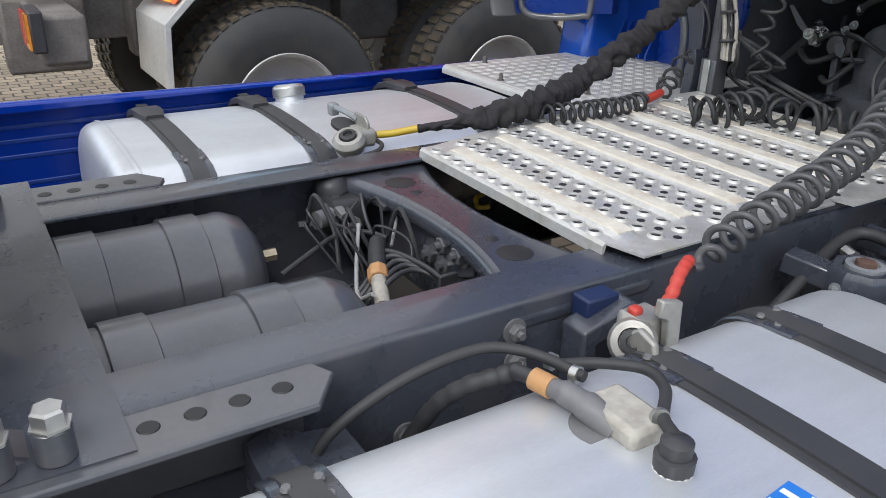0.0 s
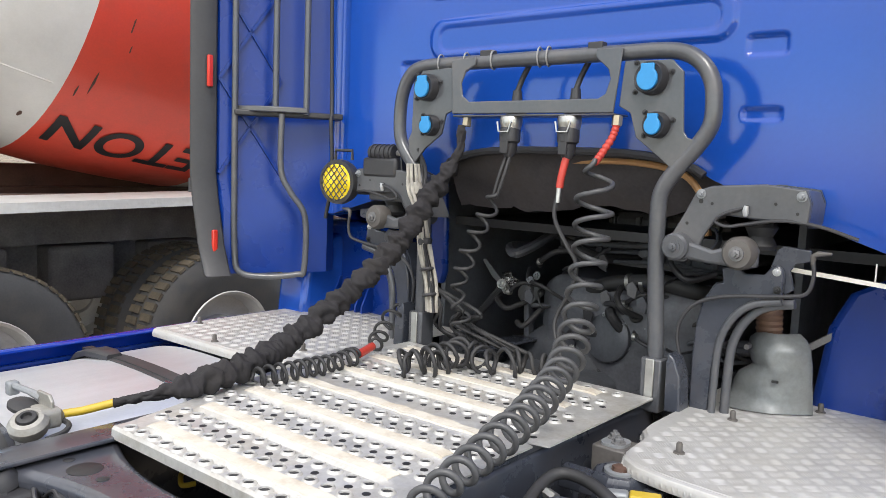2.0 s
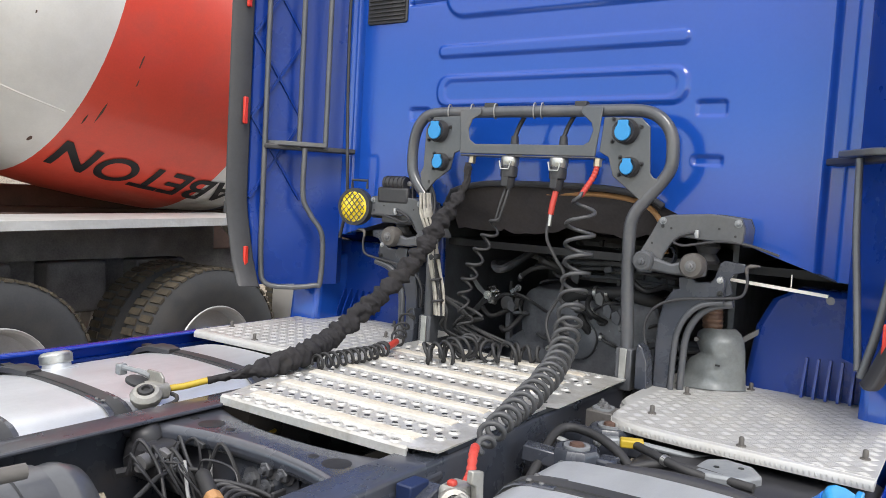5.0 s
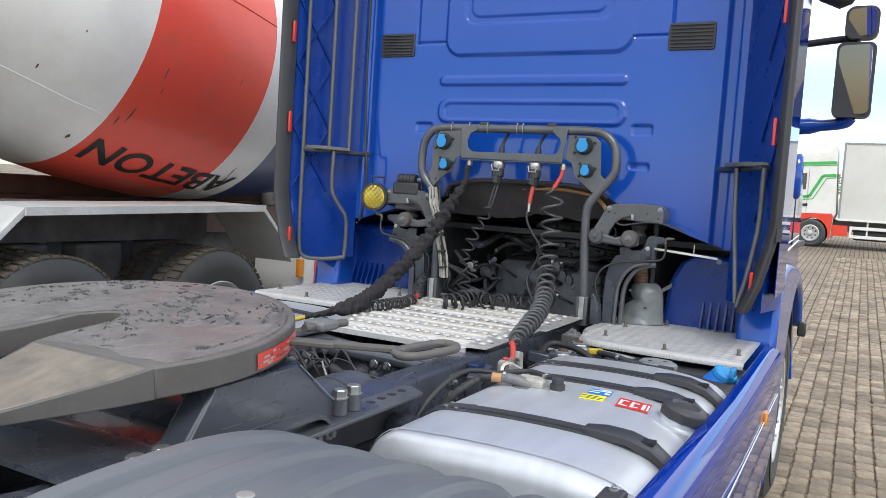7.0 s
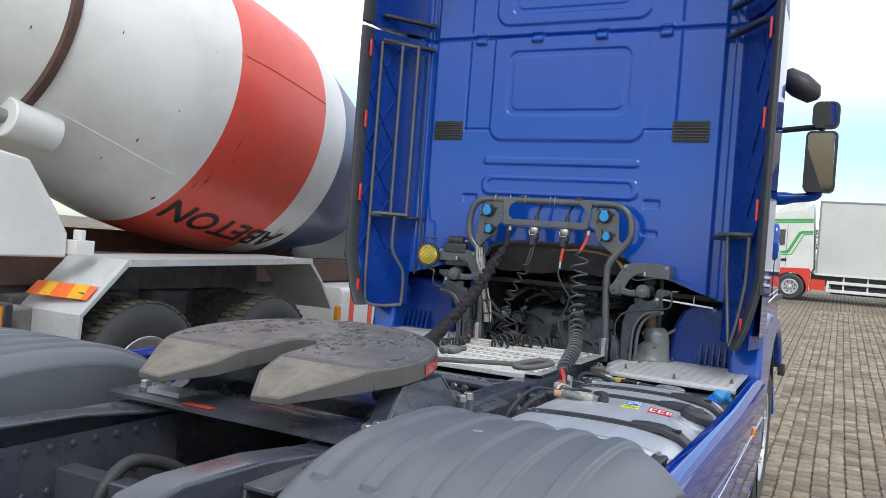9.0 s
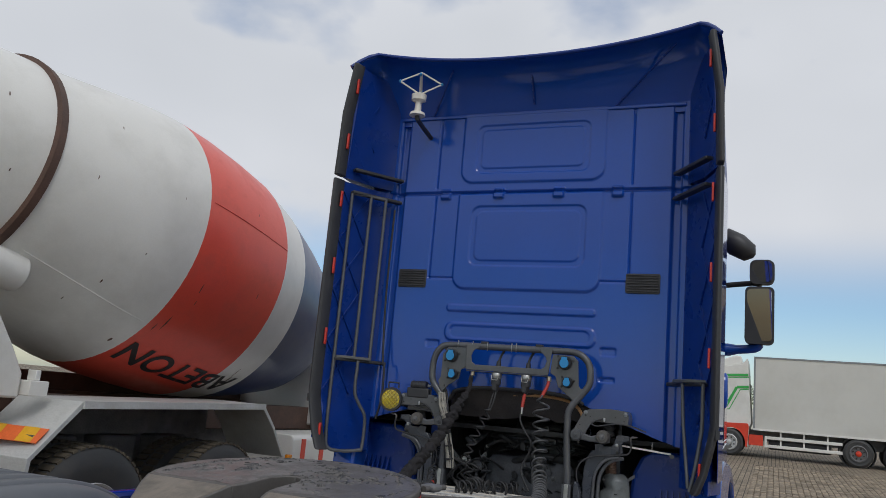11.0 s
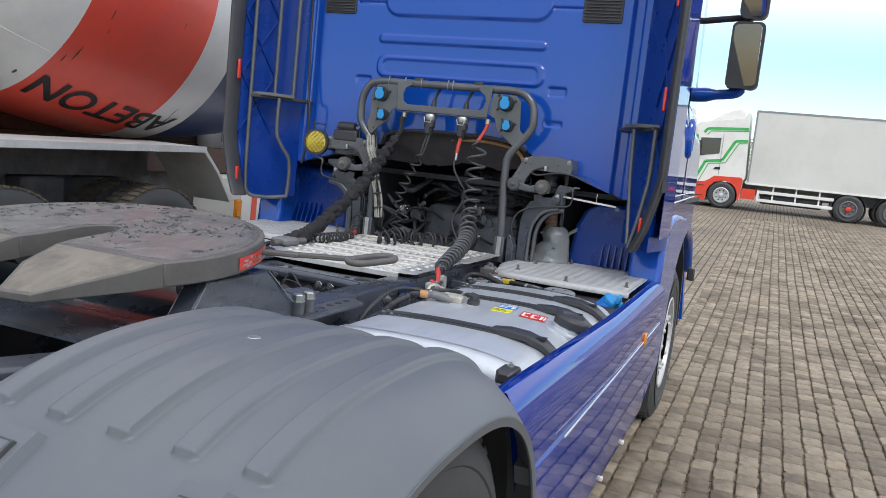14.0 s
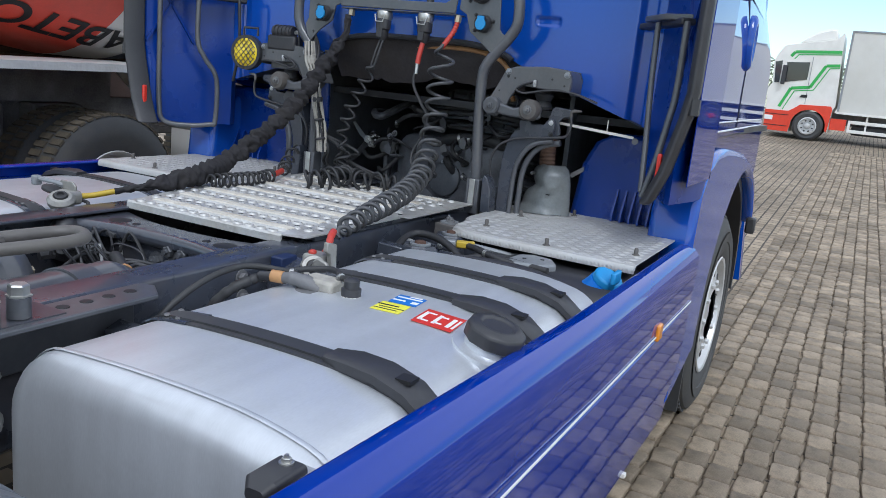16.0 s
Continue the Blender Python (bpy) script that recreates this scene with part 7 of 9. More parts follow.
g.prism([(0.296, 1.975), (0.288, 1.815), (-0.252, 1.812), (-0.27, 1.978), (-0.192, 1.98), (-0.192, 1.957), (-0.23, 1.925), (-0.238, 1.90), (-0.226, 1.862), (-0.205, 1.85), (0.225, 1.85), (0.25, 1.868), (0.256, 1.905), (0.24, 1.94), (0.205, 1.958), (0.205, 1.98)], "x", RX - 0.028, RX - 0.022)
g.box(RX - 0.026, RX + 0.06, -0.252, 0.286, 1.806, 1.8119)
part("socket_panel", g, GREY_PAINT, rack, "grey folded socket panel", bevel=0.003)
for s, yo in ((1, 0.392), (-1, -0.352)):
    sg = 1 if s > 0 else -1
    o = [(-a, b) for a, b in ((0.262, 1.83), (0.272, 1.945), (0.40, 1.942), (0.431, 1.912), (0.441, 1.765), (0.452, 1.750), (0.48, 1.742), (0.44, 1.685), (0.422, 1.668), (0.375, 1.705), (0.315, 1.750), (0.295, 1.812))] if s < 0 else [(sg * a, b) for a, b in ((0.27, 1.835), (0.285, 1.955), (0.42, 1.95), (0.455, 1.905), (0.458, 1.76), (0.472, 1.735), (0.462, 1.69), (0.440, 1.665), (0.40, 1.71), (0.335, 1.755), (0.32, 1.815))]
    pl = part("socket_plate", Geo().prism(o, "x", RX - 0.018, RX - 0.010), GREY_PAINT, rack, bevel=0.002)
    for z, r, yo in ((1.897, 0.037, yo), (1.781, 0.029, 0.373 * sg)):
        sk = part("socket", Geo().spin([(r * 1.15, 0), (r * 1.12, 0.022), (r, 0.03), (r * 0.9, 0.028)], (RX - 0.018, yo, z), (-1, 0, 0), 24), BLACK_PLASTIC, pl, "round socket with a light blue cap")
        part("socket_cap", Geo().prism([(yo + 0.74 * r * math.sin(radians(a)), z - r * 0.1 - 0.78 * r * math.cos(radians(a))) for a in range(-140, 141, 14)] + [(yo + r * 0.47, z + r * 0.92), (yo - r * 0.47, z + r * 0.92)], "x", RX - 0.056, RX - 0.046), CYAN, sk, "light blue plastic cap", bevel=0.002)
        for dz, dy in ((r * 1.1, r * 1.25), (-r * 0.9, r * 1.25), (r * 0.4, -r * 1.35)):
            part("socket_bolt", hexbolt((RX - 0.018, yo + dy, z + dz), (-1, 0, 0), 0.005, 0.008), BLACK_PLASTIC, sk)
for y in (0.36, 0.26, 0.16, 0.0, -0.03):
    part("cable_tie", Geo().tube([(RX + 0.024 * math.cos(radians(a)), y + 0.006 * math.cos(radians(a)), 1.971 + 0.027 * math.sin(radians(a))) for a in range(0, 360, 20)], 0.0025, 6, closed=True), TIE, rack)
for y in (0.18, -0.18):
    part("tube_clamp", Geo().box(RX - 0.014, RX + 0.014, y - 0.022, y + 0.022, 1.98, 2.0), BLACK_PLASTIC, rack, bevel=0.003)
for y0 in (0.405, -0.402):
    part("post_foot", Geo().box(RX - 0.03, RX + 0.03, y0 - 0.028, y0 + 0.028, 1.05, 1.19), GREY_PAINT, rack, bevel=0.005)
    part("foot_strip", Geo().box(RX - 0.036, RX - 0.03, y0 - 0.012, y0 + 0.012, 1.08, 1.19), STEEL, rack, bevel=0.002)


def plug(y, body, boot, label):
    """An electric plug hanging under the socket panel."""
    p = part("plug_base", Geo().spin([(0.03, 0), (0.033, 0.004), (0.033, 0.02), (0.029, 0.036), (0.022, 0.036)], (RX - 0.005, y, 1.806), (0, 0, -1), 20), STEEL, rack, label)
    part("plug_body", Geo().spin([(0.027, 0.030), (0.031, 0.045), (0.030, 0.072), (0.023, 0.078), (0.021, 0.104), (0.012, 0.118)], (RX - 0.008, y, 1.808), (0, 0, -1), 14), body, p)
    part("plug_latch", Geo().tube([(RX - 0.04, y - 0.024, 1.79), (RX - 0.043, y - 0.016, 1.762), (RX - 0.043, y + 0.016, 1.762), (RX - 0.04, y + 0.024, 1.79)], 0.003, 6), STEEL, p)
    part("plug_lid", Geo().box(RX - 0.036, RX - 0.028, y - 0.012, y + 0.016, 1.70, 1.765), BLACK_PLASTIC, p, bevel=0.003)
    part("rear_boot", Geo().spin([(0.03, 0), (0.026, 0.03), (0.016, 0.035), (0.013, 0.07)], (RX + 0.02, y, 1.813), (0, 0, 1), 16), BLACK_PLASTIC, p)
    part("rear_cable", Geo().tube(smooth_path([(RX + 0.02, y, 1.88), (RX + 0.03, y - 0.01, 1.92), (RX + 0.03, y - 0.03, 1.955)], 5), 0.008, 8), RUBBER, p)


plug(0.084, BLACK_PLASTIC, None, "black electric plug in a silver socket")
plug(-0.11, BLACK_PLASTIC, None, "black electric plug with a red boot")
for y, mat in ((0.245, BLACK_PLASTIC), (-0.254, RED_HOSE)):
    part("air_fitting", Geo().cyl((RX - 0.005, y, 1.806), (RX - 0.008, y, 1.78), 0.014, 6), BRASS, rack)
# cable bundle taped to the left post
run = [(RX - 0.03, 0.43, 1.66), (RX - 0.035, 0.42, 1.58), (RX - 0.03, 0.39, 1.5), (RX - 0.03, 0.37, 1.4), (RX - 0.02, 0.35, 1.3), (RX - 0.02, 0.335, 1.2)]
bundle = part("taped_cable_run", Geo().tube(smooth_path(run, 6), [0.0095] * 31, 10), BLACK_PLASTIC, rack, "cables bound with grubby pale braid and tape")
rnd = random.Random(31)
for k in range(12):
    dx, dy = 0.015 * math.cos(0.9 * k), 0.018 * math.sin(0.9 * k)
    strand = [(x - 0.004 + dx + rnd.uniform(-0.004, 0.004), y + dy + rnd.uniform(-0.005, 0.005), z) for x, y, z in run]
    part("bound_cable", Geo().tube(smooth_path(strand, 5), 0.0056, 7), BLACK_PLASTIC if k % 4 == 0 else TAPE, bundle)
for z0, z1, y0, y1 in ((1.60, 1.565, 0.424, 0.414), (1.53, 1.515, 0.402, 0.396), (1.43, 1.41, 0.374, 0.371), (1.34, 1.33, 0.358, 0.356), (1.26, 1.25, 0.345, 0.343)):
    part("tape_wrap", Geo().tube([(RX - 0.034, y0, z0), (RX - 0.034, y0 * 0.5 + y1 * 0.5, (z0 + z1) / 2), (RX - 0.034, y1, z1)], [0.022, 0.025, 0.022], 12), TAPE if z0 > 1.5 else BLACK_PLASTIC, bundle)
for k in range(4):
    part("bundle_cable", Geo().tube(smooth_path([(RX + 0.02 - 0.012 * k, 0.475 - 0.015 * k, 1.71), (RX, 0.445 - 0.012 * k, 1.64), (RX - 0.03, 0.42 - 0.01 * k, 1.55)], 5), 0.006, 8), BLACK_PLASTIC, bundle)
rnd = random.Random(3)
for k in range(7):
    part("loose_cable", Geo().tube(smooth_path([(RX, 0.37, 1.28), (RX - 0.02, 0.33 - 0.03 * k + rnd.uniform(-0.04, 0.04), 1.22), (RX + rnd.uniform(-0.05, 0.05), 0.35 - 0.02 * k, 1.16 + rnd.uniform(-0.02, 0.03)), (RX + 0.05, 0.32 - 0.05 * k, 1.11)], 6), 0.006, 7), RUBBER, bundle)

# work lamp and valve block on the left
place(grow=0.83, about=(0.0, 0.80, 1.588))
lamp = part("work_lamp", Geo().spin([(0.092, 0.0), (0.094, 0.03), (0.086, 0.055), (0.06, 0.085), (0.02, 0.095)], (0.0, 0.80, 1.588), (1, 0.12, 0), 32), BLACK_PLASTIC, truck, "black round work lamp with a yellow lens behind a grille")
part("lens", Geo().spin([(0.082, 0.0), (0.06, -0.012), (0.02, -0.016), (0.001, -0.016)], (0.004, 0.80, 1.588), (1, 0.12, 0), 28), LENS, lamp, "yellow lens")
for k in range(-3, 4):
    for d in (1, -1):
        h = math.sqrt(max(0.0, 0.08 ** 2 - (k * 0.024) ** 2))
        c = Vector((-0.014, 0.80, 1.588)) + Vector((0, k * 0.024 * 0.7071, d * k * 0.024 * 0.7071))
        e = Vector((0, 0.7071, -d * 0.7071)) * h
        part("grille_wire", Geo().cyl(c - e, c + e, 0.0022, 6), BLACK_PLASTIC, lamp)
part("lamp_bracket", Geo().tube([(0.03, 0.84, 1.68), (0.03, 0.84, 1.72), (0.05, 0.76, 1.72), (0.05, 0.76, 1.68)], 0.007, 8), BLACK_PLASTIC, lamp)
place(grow=0.82, about=(0.05, 0.61, 1.66))
hb = part("valve_block", Geo().box(0.02, 0.10, 0.53, 0.72, 1.60, 1.68), BLACK_PLASTIC, truck, "black valve block with fittings", bevel=0.01)
part("valve_top", Geo().cyl((0.05, 0.69, 1.70), (0.05, 0.56, 1.70), 0.032, 16), BLACK_PLASTIC, hb)
for k in range(5):
    part("valve_rib", Geo().cyl((0.05, 0.68 - 0.025 * k, 1.70), (0.05, 0.672 - 0.025 * k, 1.70), 0.036, 16), BLACK_PLASTIC, hb)
part("valve_nut", Geo().cyl((0.05, 0.55, 1.70), (0.05, 0.52, 1.70), 0.012, 6), STEEL, hb)
part("valve_wire", Geo().tube(smooth_path([(0.04, 0.52, 1.70), (0.04, 0.51, 1.60), (0.04, 0.50, 1.50), (0.05, 0.46, 1.46)], 6), 0.005, 8), BLACK_PLASTIC, hb)
place()
part("support_bar", Geo().box(0.06, 0.10, 0.44, 0.70, 1.53, 1.59), GREY_PAINT, truck, bevel=0.006)

# ---- hoses and cables that can be unplugged ----
sleeve_path = smooth_path([(-0.01, 0.245, 1.78), (-0.02, 0.246, 1.70), (-0.05, 0.28, 1.62), (-0.10, 0.305, 1.54), (-0.16, 0.345, 1.43), (-0.27, 0.37, 1.33), (-0.41, 0.40, 1.23), (-0.54, 0.405, 1.165), (-0.68, 0.375, 1.138), (-0.80, 0.36, 1.126), (-0.89, 0.385, 1.112), (-0.945, 0.43, 1.095), (-0.985, 0.465, 1.085)], 10)
pts = along(sleeve_path, 420)
g = Geo().tube([p for p, _ in pts], 1.0, 26)
for i, v in enumerate(g.v):
    k = min(419, i // 26)
    f = k / 419
    c = pts[k][0]
    d = (Vector(v) - c).normalized()
    a = 2 * math.pi * (i % 26) / 26
    base = 0.013 if f < 0.06 else 0.013 + 0.020 * min(1, (f - 0.06) / 0.10)
    if f > 0.86:
        base = 0.033 - 0.022 * min(1.0, (f - 0.86) / 0.08)
    # gathered folds that run slantwise round the sleeve
    q = f * 64 + 0.6 * math.sin(a + f * 40) + 1.3 * noise.noise(Vector((f * 22, math.cos(a) * 0.8, math.sin(a) * 0.8)))
    fold = (1 - abs(math.sin(q * 1.25))) ** 0.8
    small = noise.noise(Vector((f * 150, math.cos(a) * 2.2, math.sin(a) * 2.2)))
    lump = noise.noise(Vector((f * 45, math.cos(a) * 1.1, 5 + math.sin(a) * 1.1)))
    g.v[i] = tuple(c + d * base * (1.12 - 0.46 * fold + 0.20 * small + 0.28 * lump))
sl = part("sleeved_air_hose", g, CLOTH, None, sharp=80)
tagged(sl, "crumpled black cloth-sleeved hose lying across the deck", "hose")
part("yellow_hose_end", Geo().tube([(-0.985, 0.465, 1.085), (-1.045, 0.495, 1.072), (-1.09, 0.517, 1.068)], 0.0095, 12), YELLOW, sl, "yellow hose end")
cp = part("coupling_head", Geo().spin([(0.036, -0.012), (0.042, 0.0), (0.043, 0.014), (0.034, 0.026), (0.024, 0.028), (0.022, 0.022)], (-1.154, 0.512, 1.055), (-0.35, -0.35, 1), 22), ALU, sl, "worn aluminium coupling head")
part("coupling_seal", Geo().spin([(0.022, 0.022), (0.020, 0.032), (0.012, 0.034), (0.010, 0.026)], (-1.154, 0.512, 1.055), (-0.35, -0.35, 1), 16), RUBBER, cp)
part("coupling_body", Geo().loft([[(x, y, z) for y, z in rounded(0.49 + k, 0.565 - k, 1.045 + k, 1.09 - k, 0.012)] for x, k in ((-1.15, 0.012), (-1.135, 0.0), (-1.095, 0.0), (-1.08, 0.014))]), ALU, cp)
part("coupling_lid", Geo().spin([(0.034, 0), (0.035, 0.008), (0.028, 0.014), (0.004, 0.016)], (-1.142, 0.572, 1.082), (0.15, -0.3, 1), 18), RUBBER, cp, "black rubber lid")
part("coupling_lever", Geo().tube([(-1.105, 0.56, 1.10), (-1.112, 0.61, 1.106), (-1.121, 0.677, 1.108)], [0.011, 0.008, 0.008], 8), DULL, cp)
part("lever_end", Geo().box(-1.134, -1.108, 0.668, 0.693, 1.085, 1.118), DULL, cp, bevel=0.005)
part("coupling_plate", Geo().prism([(0.50, 1.07), (0.50, 1.105), (0.515, 1.118), (0.57, 1.118), (0.58, 1.105), (0.565, 1.07)], "x", -1.112, -1.104), ALU, cp, bevel=0.002)
part("loose_strap", Geo().tube(smooth_path([(-1.09, 0.515, 1.06), (-1.085, 0.475, 1.055), (-1.11, 0.445, 1.05), (-1.15, 0.44, 1.045)], 5), 0.006, 8), RUBBER, cp)

red = coil([(-0.06, -0.235, 1.69), (-0.05, -0.235, 1.60), (-0.07, -0.245, 1.48), (-0.11, -0.255, 1.37), (-0.17, -0.275, 1.28), (-0.27, -0.31, 1.215), (-0.40, -0.35, 1.185), (-0.57, -0.395, 1.165), (-0.76, -0.435, 1.15), (-0.93, -0.465, 1.135), (-1.055, -0.495, 1.11)], 24, 0.047, 0.0068, n=8, per=22, taper=0.5, pitch_noise=0.2, seed=11, ease=1.12)
rh = tagged(part("coiled_air_hose", red, COIL, None, sharp=80), "grey coiled air hose with red ends", "hose")
part("red_sheath", Geo().tube(smooth_path([(RX - 0.008, -0.254, 1.785), (0.0, -0.250, 1.75), (-0.025, -0.238, 1.71), (-0.055, -0.232, 1.68)], 10), [0.0105 if i % 3 else 0.0082 for i in range(31)], 10), RED_HOSE, rh, "red spiral sheath")
place(-0.045, 0.05, 0)
part("red_sheath", Geo().tube(smooth_path([(-1.02, -0.545, 1.13), (-1.06, -0.565, 1.125), (-1.10, -0.585, 1.10), (-1.13, -0.59, 1.085)], 8), [0.0105 if i % 3 else 0.0085 for i in range(25)], 10), RED_HOSE, rh, "red spiral sheath")
cp = part("coupling_head", Geo().spin([(0.024, -0.016), (0.032, -0.006), (0.035, 0.006), (0.030, 0.018), (0.020, 0.020), (0.018, 0.014)], (-1.185, -0.605, 1.065), (-0.7, -0.6, 0.5), 20), ALU, rh, "worn aluminium coupling head")
part("coupling_seal", Geo().spin([(0.018, 0.014), (0.017, 0.024), (0.009, 0.026), (0.008, 0.018)], (-1.185, -0.605, 1.065), (-0.7, -0.6, 0.5), 14), RUBBER, cp)
part("coupling_flap", Geo().prism([(-0.665, 1.05), (-0.635, 1.035), (-0.60, 1.038), (-0.595, 1.075), (-0.625, 1.10), (-0.655, 1.09)], "x", -1.20, -1.188), ALU, cp, bevel=0.004)
part("coupling_body", Geo().loft([[(x, y, z) for y, z in rounded(-0.615 + k, -0.565 - k, 1.05 + k, 1.10 - k, 0.012)] for x, k in ((-1.19, 0.010), (-1.18, 0.0), (-1.135, 0.0), (-1.125, 0.012))]), ALU, cp)
part("coupling_lever", Geo().prism([(-1.165, 1.135), (-1.125, 1.125), (-1.12, 1.055), (-1.145, 1.05), (-1.15, 1.10), (-1.168, 1.11)], "y", -0.632, -0.618), ALU, cp, bevel=0.003)
part("coupling_valve", Geo().box(-1.18, -1.162, -0.598, -0.58, 1.096, 1.110), RED_HOSE, cp, bevel=0.005)

place()
# two black electric curls and the small coil on the deck
e1 = coil([(-0.02, 0.10, 1.58), (-0.025, 0.13, 1.52), (-0.03, 0.17, 1.44), (-0.03, 0.20, 1.36), (-0.03, 0.22, 1.28), (-0.02, 0.21, 1.20), (-0.05, 0.20, 1.14)], 8, 0.025, 0.0056, n=6, per=16, pitch_noise=0.5, seed=3)
c1 = tagged(part("curled_electric_cable", e1, RUBBER, None, sharp=80), "black curly electric cable hanging from a plug", "cable")
for k in (-0.006, 0.006):
    part("cable_lead", Geo().tube(smooth_path([(RX - 0.008, 0.084 + k, 1.70), (-0.01, 0.090 + k * 1.4, 1.64), (-0.02, 0.105 + k, 1.57)], 6), 0.0055, 8), RUBBER, c1)
e2 = coil([(-0.22, 0.10, 1.13), (-0.28, 0.125, 1.125), (-0.335, 0.165, 1.125), (-0.315, 0.13, 1.135), (-0.24, 0.085, 1.14), (-0.15, 0.10, 1.14), (-0.14, 0.05, 1.13), (-0.16, -0.01, 1.13), (-0.11, -0.06, 1.13), (-0.07, -0.12, 1.13), (-0.07, -0.19, 1.13)], 17, 0.036, 0.0062, n=6, per=20, pitch_noise=0.9, seed=8)
c2 = tagged(part("curled_electric_cable", e2, RUBBER, None, sharp=80), "black curly electric cable heaped on the deck", "cable")
part("cable_lead", Geo().tube(smooth_path([(-0.01, -0.10, 1.60), (-0.02, -0.10, 1.53), (-0.02, -0.14, 1.46), (-0.02, -0.175, 1.41), (-0.02, -0.165, 1.34), (-0.04, -0.13, 1.24), (-0.09, -0.2, 1.13)], 6), 0.006, 8), RUBBER, c2)
part("red_boot", Geo().tube([(RX - 0.01, -0.11, 1.70), (-0.005, -0.105, 1.64), (-0.008, -0.103, 1.61)], 0.0105, 10), RED_HOSE, c2, "red cable boot")
part("boot_end", Geo().cyl((-0.008, -0.103, 1.61), (-0.012, -0.102, 1.57), 0.008, 10), STEEL, c2)
e3 = coil([(-0.35, 0.31, 1.125), (-0.44, 0.302, 1.12), (-0.52, 0.305, 1.12), (-0.60, 0.31, 1.12), (-0.70, 0.33, 1.12)], 12, 0.023, 0.005, n=6, per=16, pitch_noise=0.3, seed=6)
c3 = tagged(part("coiled_air_hose", e3, RUBBER, None, sharp=80), "thin black coil with a red end lying on the deck", "hose")
part("red_end", Geo().tube([(-0.35, 0.31, 1.125), (-0.31, 0.322, 1.128), (-0.27, 0.338, 1.13)], 0.012, 10), RED_HOSE, c3, "red end sleeve")

e4 = coil([(-0.27, 0.338, 1.13), (-0.21, 0.37, 1.14), (-0.15, 0.40, 1.17), (-0.08, 0.41, 1.22)], 4, 0.024, 0.005, n=6, per=16, pitch_noise=0.4, seed=16)
part("coil_tail", e4, RUBBER, c3, sharp=80)

# pipes and cables by the frame
place(-0.05, 0.008, 0.022)
for k in range(5):
    hose("brake_pipe", [(-1.40 + 0.01 * k, -0.02 - 0.012 * k, 0.86), (-1.31, 0.0 - 0.016 * k, 0.925 + 0.003 * k), (-1.255 + 0.006 * k, 0.045 - 0.02 * k, 0.955 - 0.003 * k), (-1.215 + 0.006 * k, -0.03 - 0.014 * k, 0.952 - 0.006 * k), (-1.20 + 0.004 * k, -0.12 - 0.012 * k, 0.935 - 0.006 * k), (-1.20, -0.25 - 0.01 * k, 0.88)], 0.0055, BLACK_PLASTIC, "black nylon brake pipe")
part("pipe_tie", Geo().box(-1.225, -1.185, -0.125, -0.115, 0.905, 0.965), BLACK_PLASTIC, truck, bevel=0.003)
hose("brake_pipe", [(-1.45, 0.09, 0.93), (-1.36, 0.13, 0.95), (-1.30, 0.16, 0.955), (-1.24, 0.15, 0.955), (-1.21, 0.11, 0.95)], 0.006, RUBBER, "black nylon brake pipe")
hose("pale_pipe", [(-1.13, 0.34, 1.0), (-1.10, 0.33, 1.0), (-1.115, 0.25, 0.99), (-1.155, 0.17, 0.965), (-1.20, 0.11, 0.93)], 0.004, TIE, "thin pale pipe")
hose("pale_pipe", [(-1.27, 0.12, 0.99), (-1.31, 0.05, 0.93), (-1.345, -0.03, 0.91), (-1.35, -0.10, 0.95)], 0.0045, TIE, "thin pale pipe")
vb = part("relay_valve", Geo().loft([[(x, y, z) for y, z in rounded(0.22 + k, 0.34 - k, 0.91 + k, 1.0 - k, 0.02)] for x, k in ((-1.29, 0.015), (-1.275, 0.0), (-1.21, 0.0), (-1.20, 0.01))]), BLACK_PLASTIC, truck, "black relay valve with fittings")
part("valve_dome", Geo().spin([(0.038, 0), (0.036, 0.02), (0.025, 0.032), (0.006, 0.036)], (-1.245, 0.30, 1.0), (-0.2, 0, 1), 18), BLACK_PLASTIC, vb)
part("valve_cap", Geo().cyl((-1.26, 0.24, 0.97), (-1.32, 0.22, 0.97), 0.020, 12), CAST, vb)
part("valve_port", Geo().cyl((-1.25, 0.22, 0.96), (-1.25, 0.175, 0.965), 0.015, 6), DULL, vb)
part("valve_port", Geo().cyl((-1.28, 0.29, 0.93), (-1.33, 0.30, 0.93), 0.013, 6), BLACK_PLASTIC, vb)
hose("rubber_elbow", [(-1.235, 0.09, 0.90), (-1.245, 0.085, 0.955), (-1.27, 0.04, 0.955), (-1.292, -0.005, 0.945)], 0.018, RUBBER, "black rubber elbow hose")
part("tan_nut", Geo().cyl((-1.292, -0.005, 0.945), (-1.305, -0.035, 0.94), 0.021, 8), ORANGE_FIT, truck, "tan plastic fitting", bevel=0.003)
part("tan_nut_end", Geo().cyl((-1.305, -0.035, 0.94), (-1.33, -0.10, 0.92), 0.015, 10), TAPE, truck)
rnd = random.Random(55)
for k in range(14):
    y, x = rnd.uniform(0.10, 0.33), rnd.uniform(-1.34, -1.20)
    pts = [(x, y, rnd.uniform(0.93, 0.99)), (x + rnd.uniform(-0.03, 0.03), y - 0.03, rnd.uniform(0.96, 1.03)), (x + rnd.uniform(-0.04, 0.04), y - 0.08, rnd.uniform(0.95, 1.01)), (x + 0.02, y - 0.12, rnd.uniform(0.86, 0.95))]
    hose("thin_wire", pts, rnd.choice((0.0028, 0.0035, 0.005)), rnd.choice((BLACK_PLASTIC, RUBBER)), "thin wire in the frame bay", n=7)
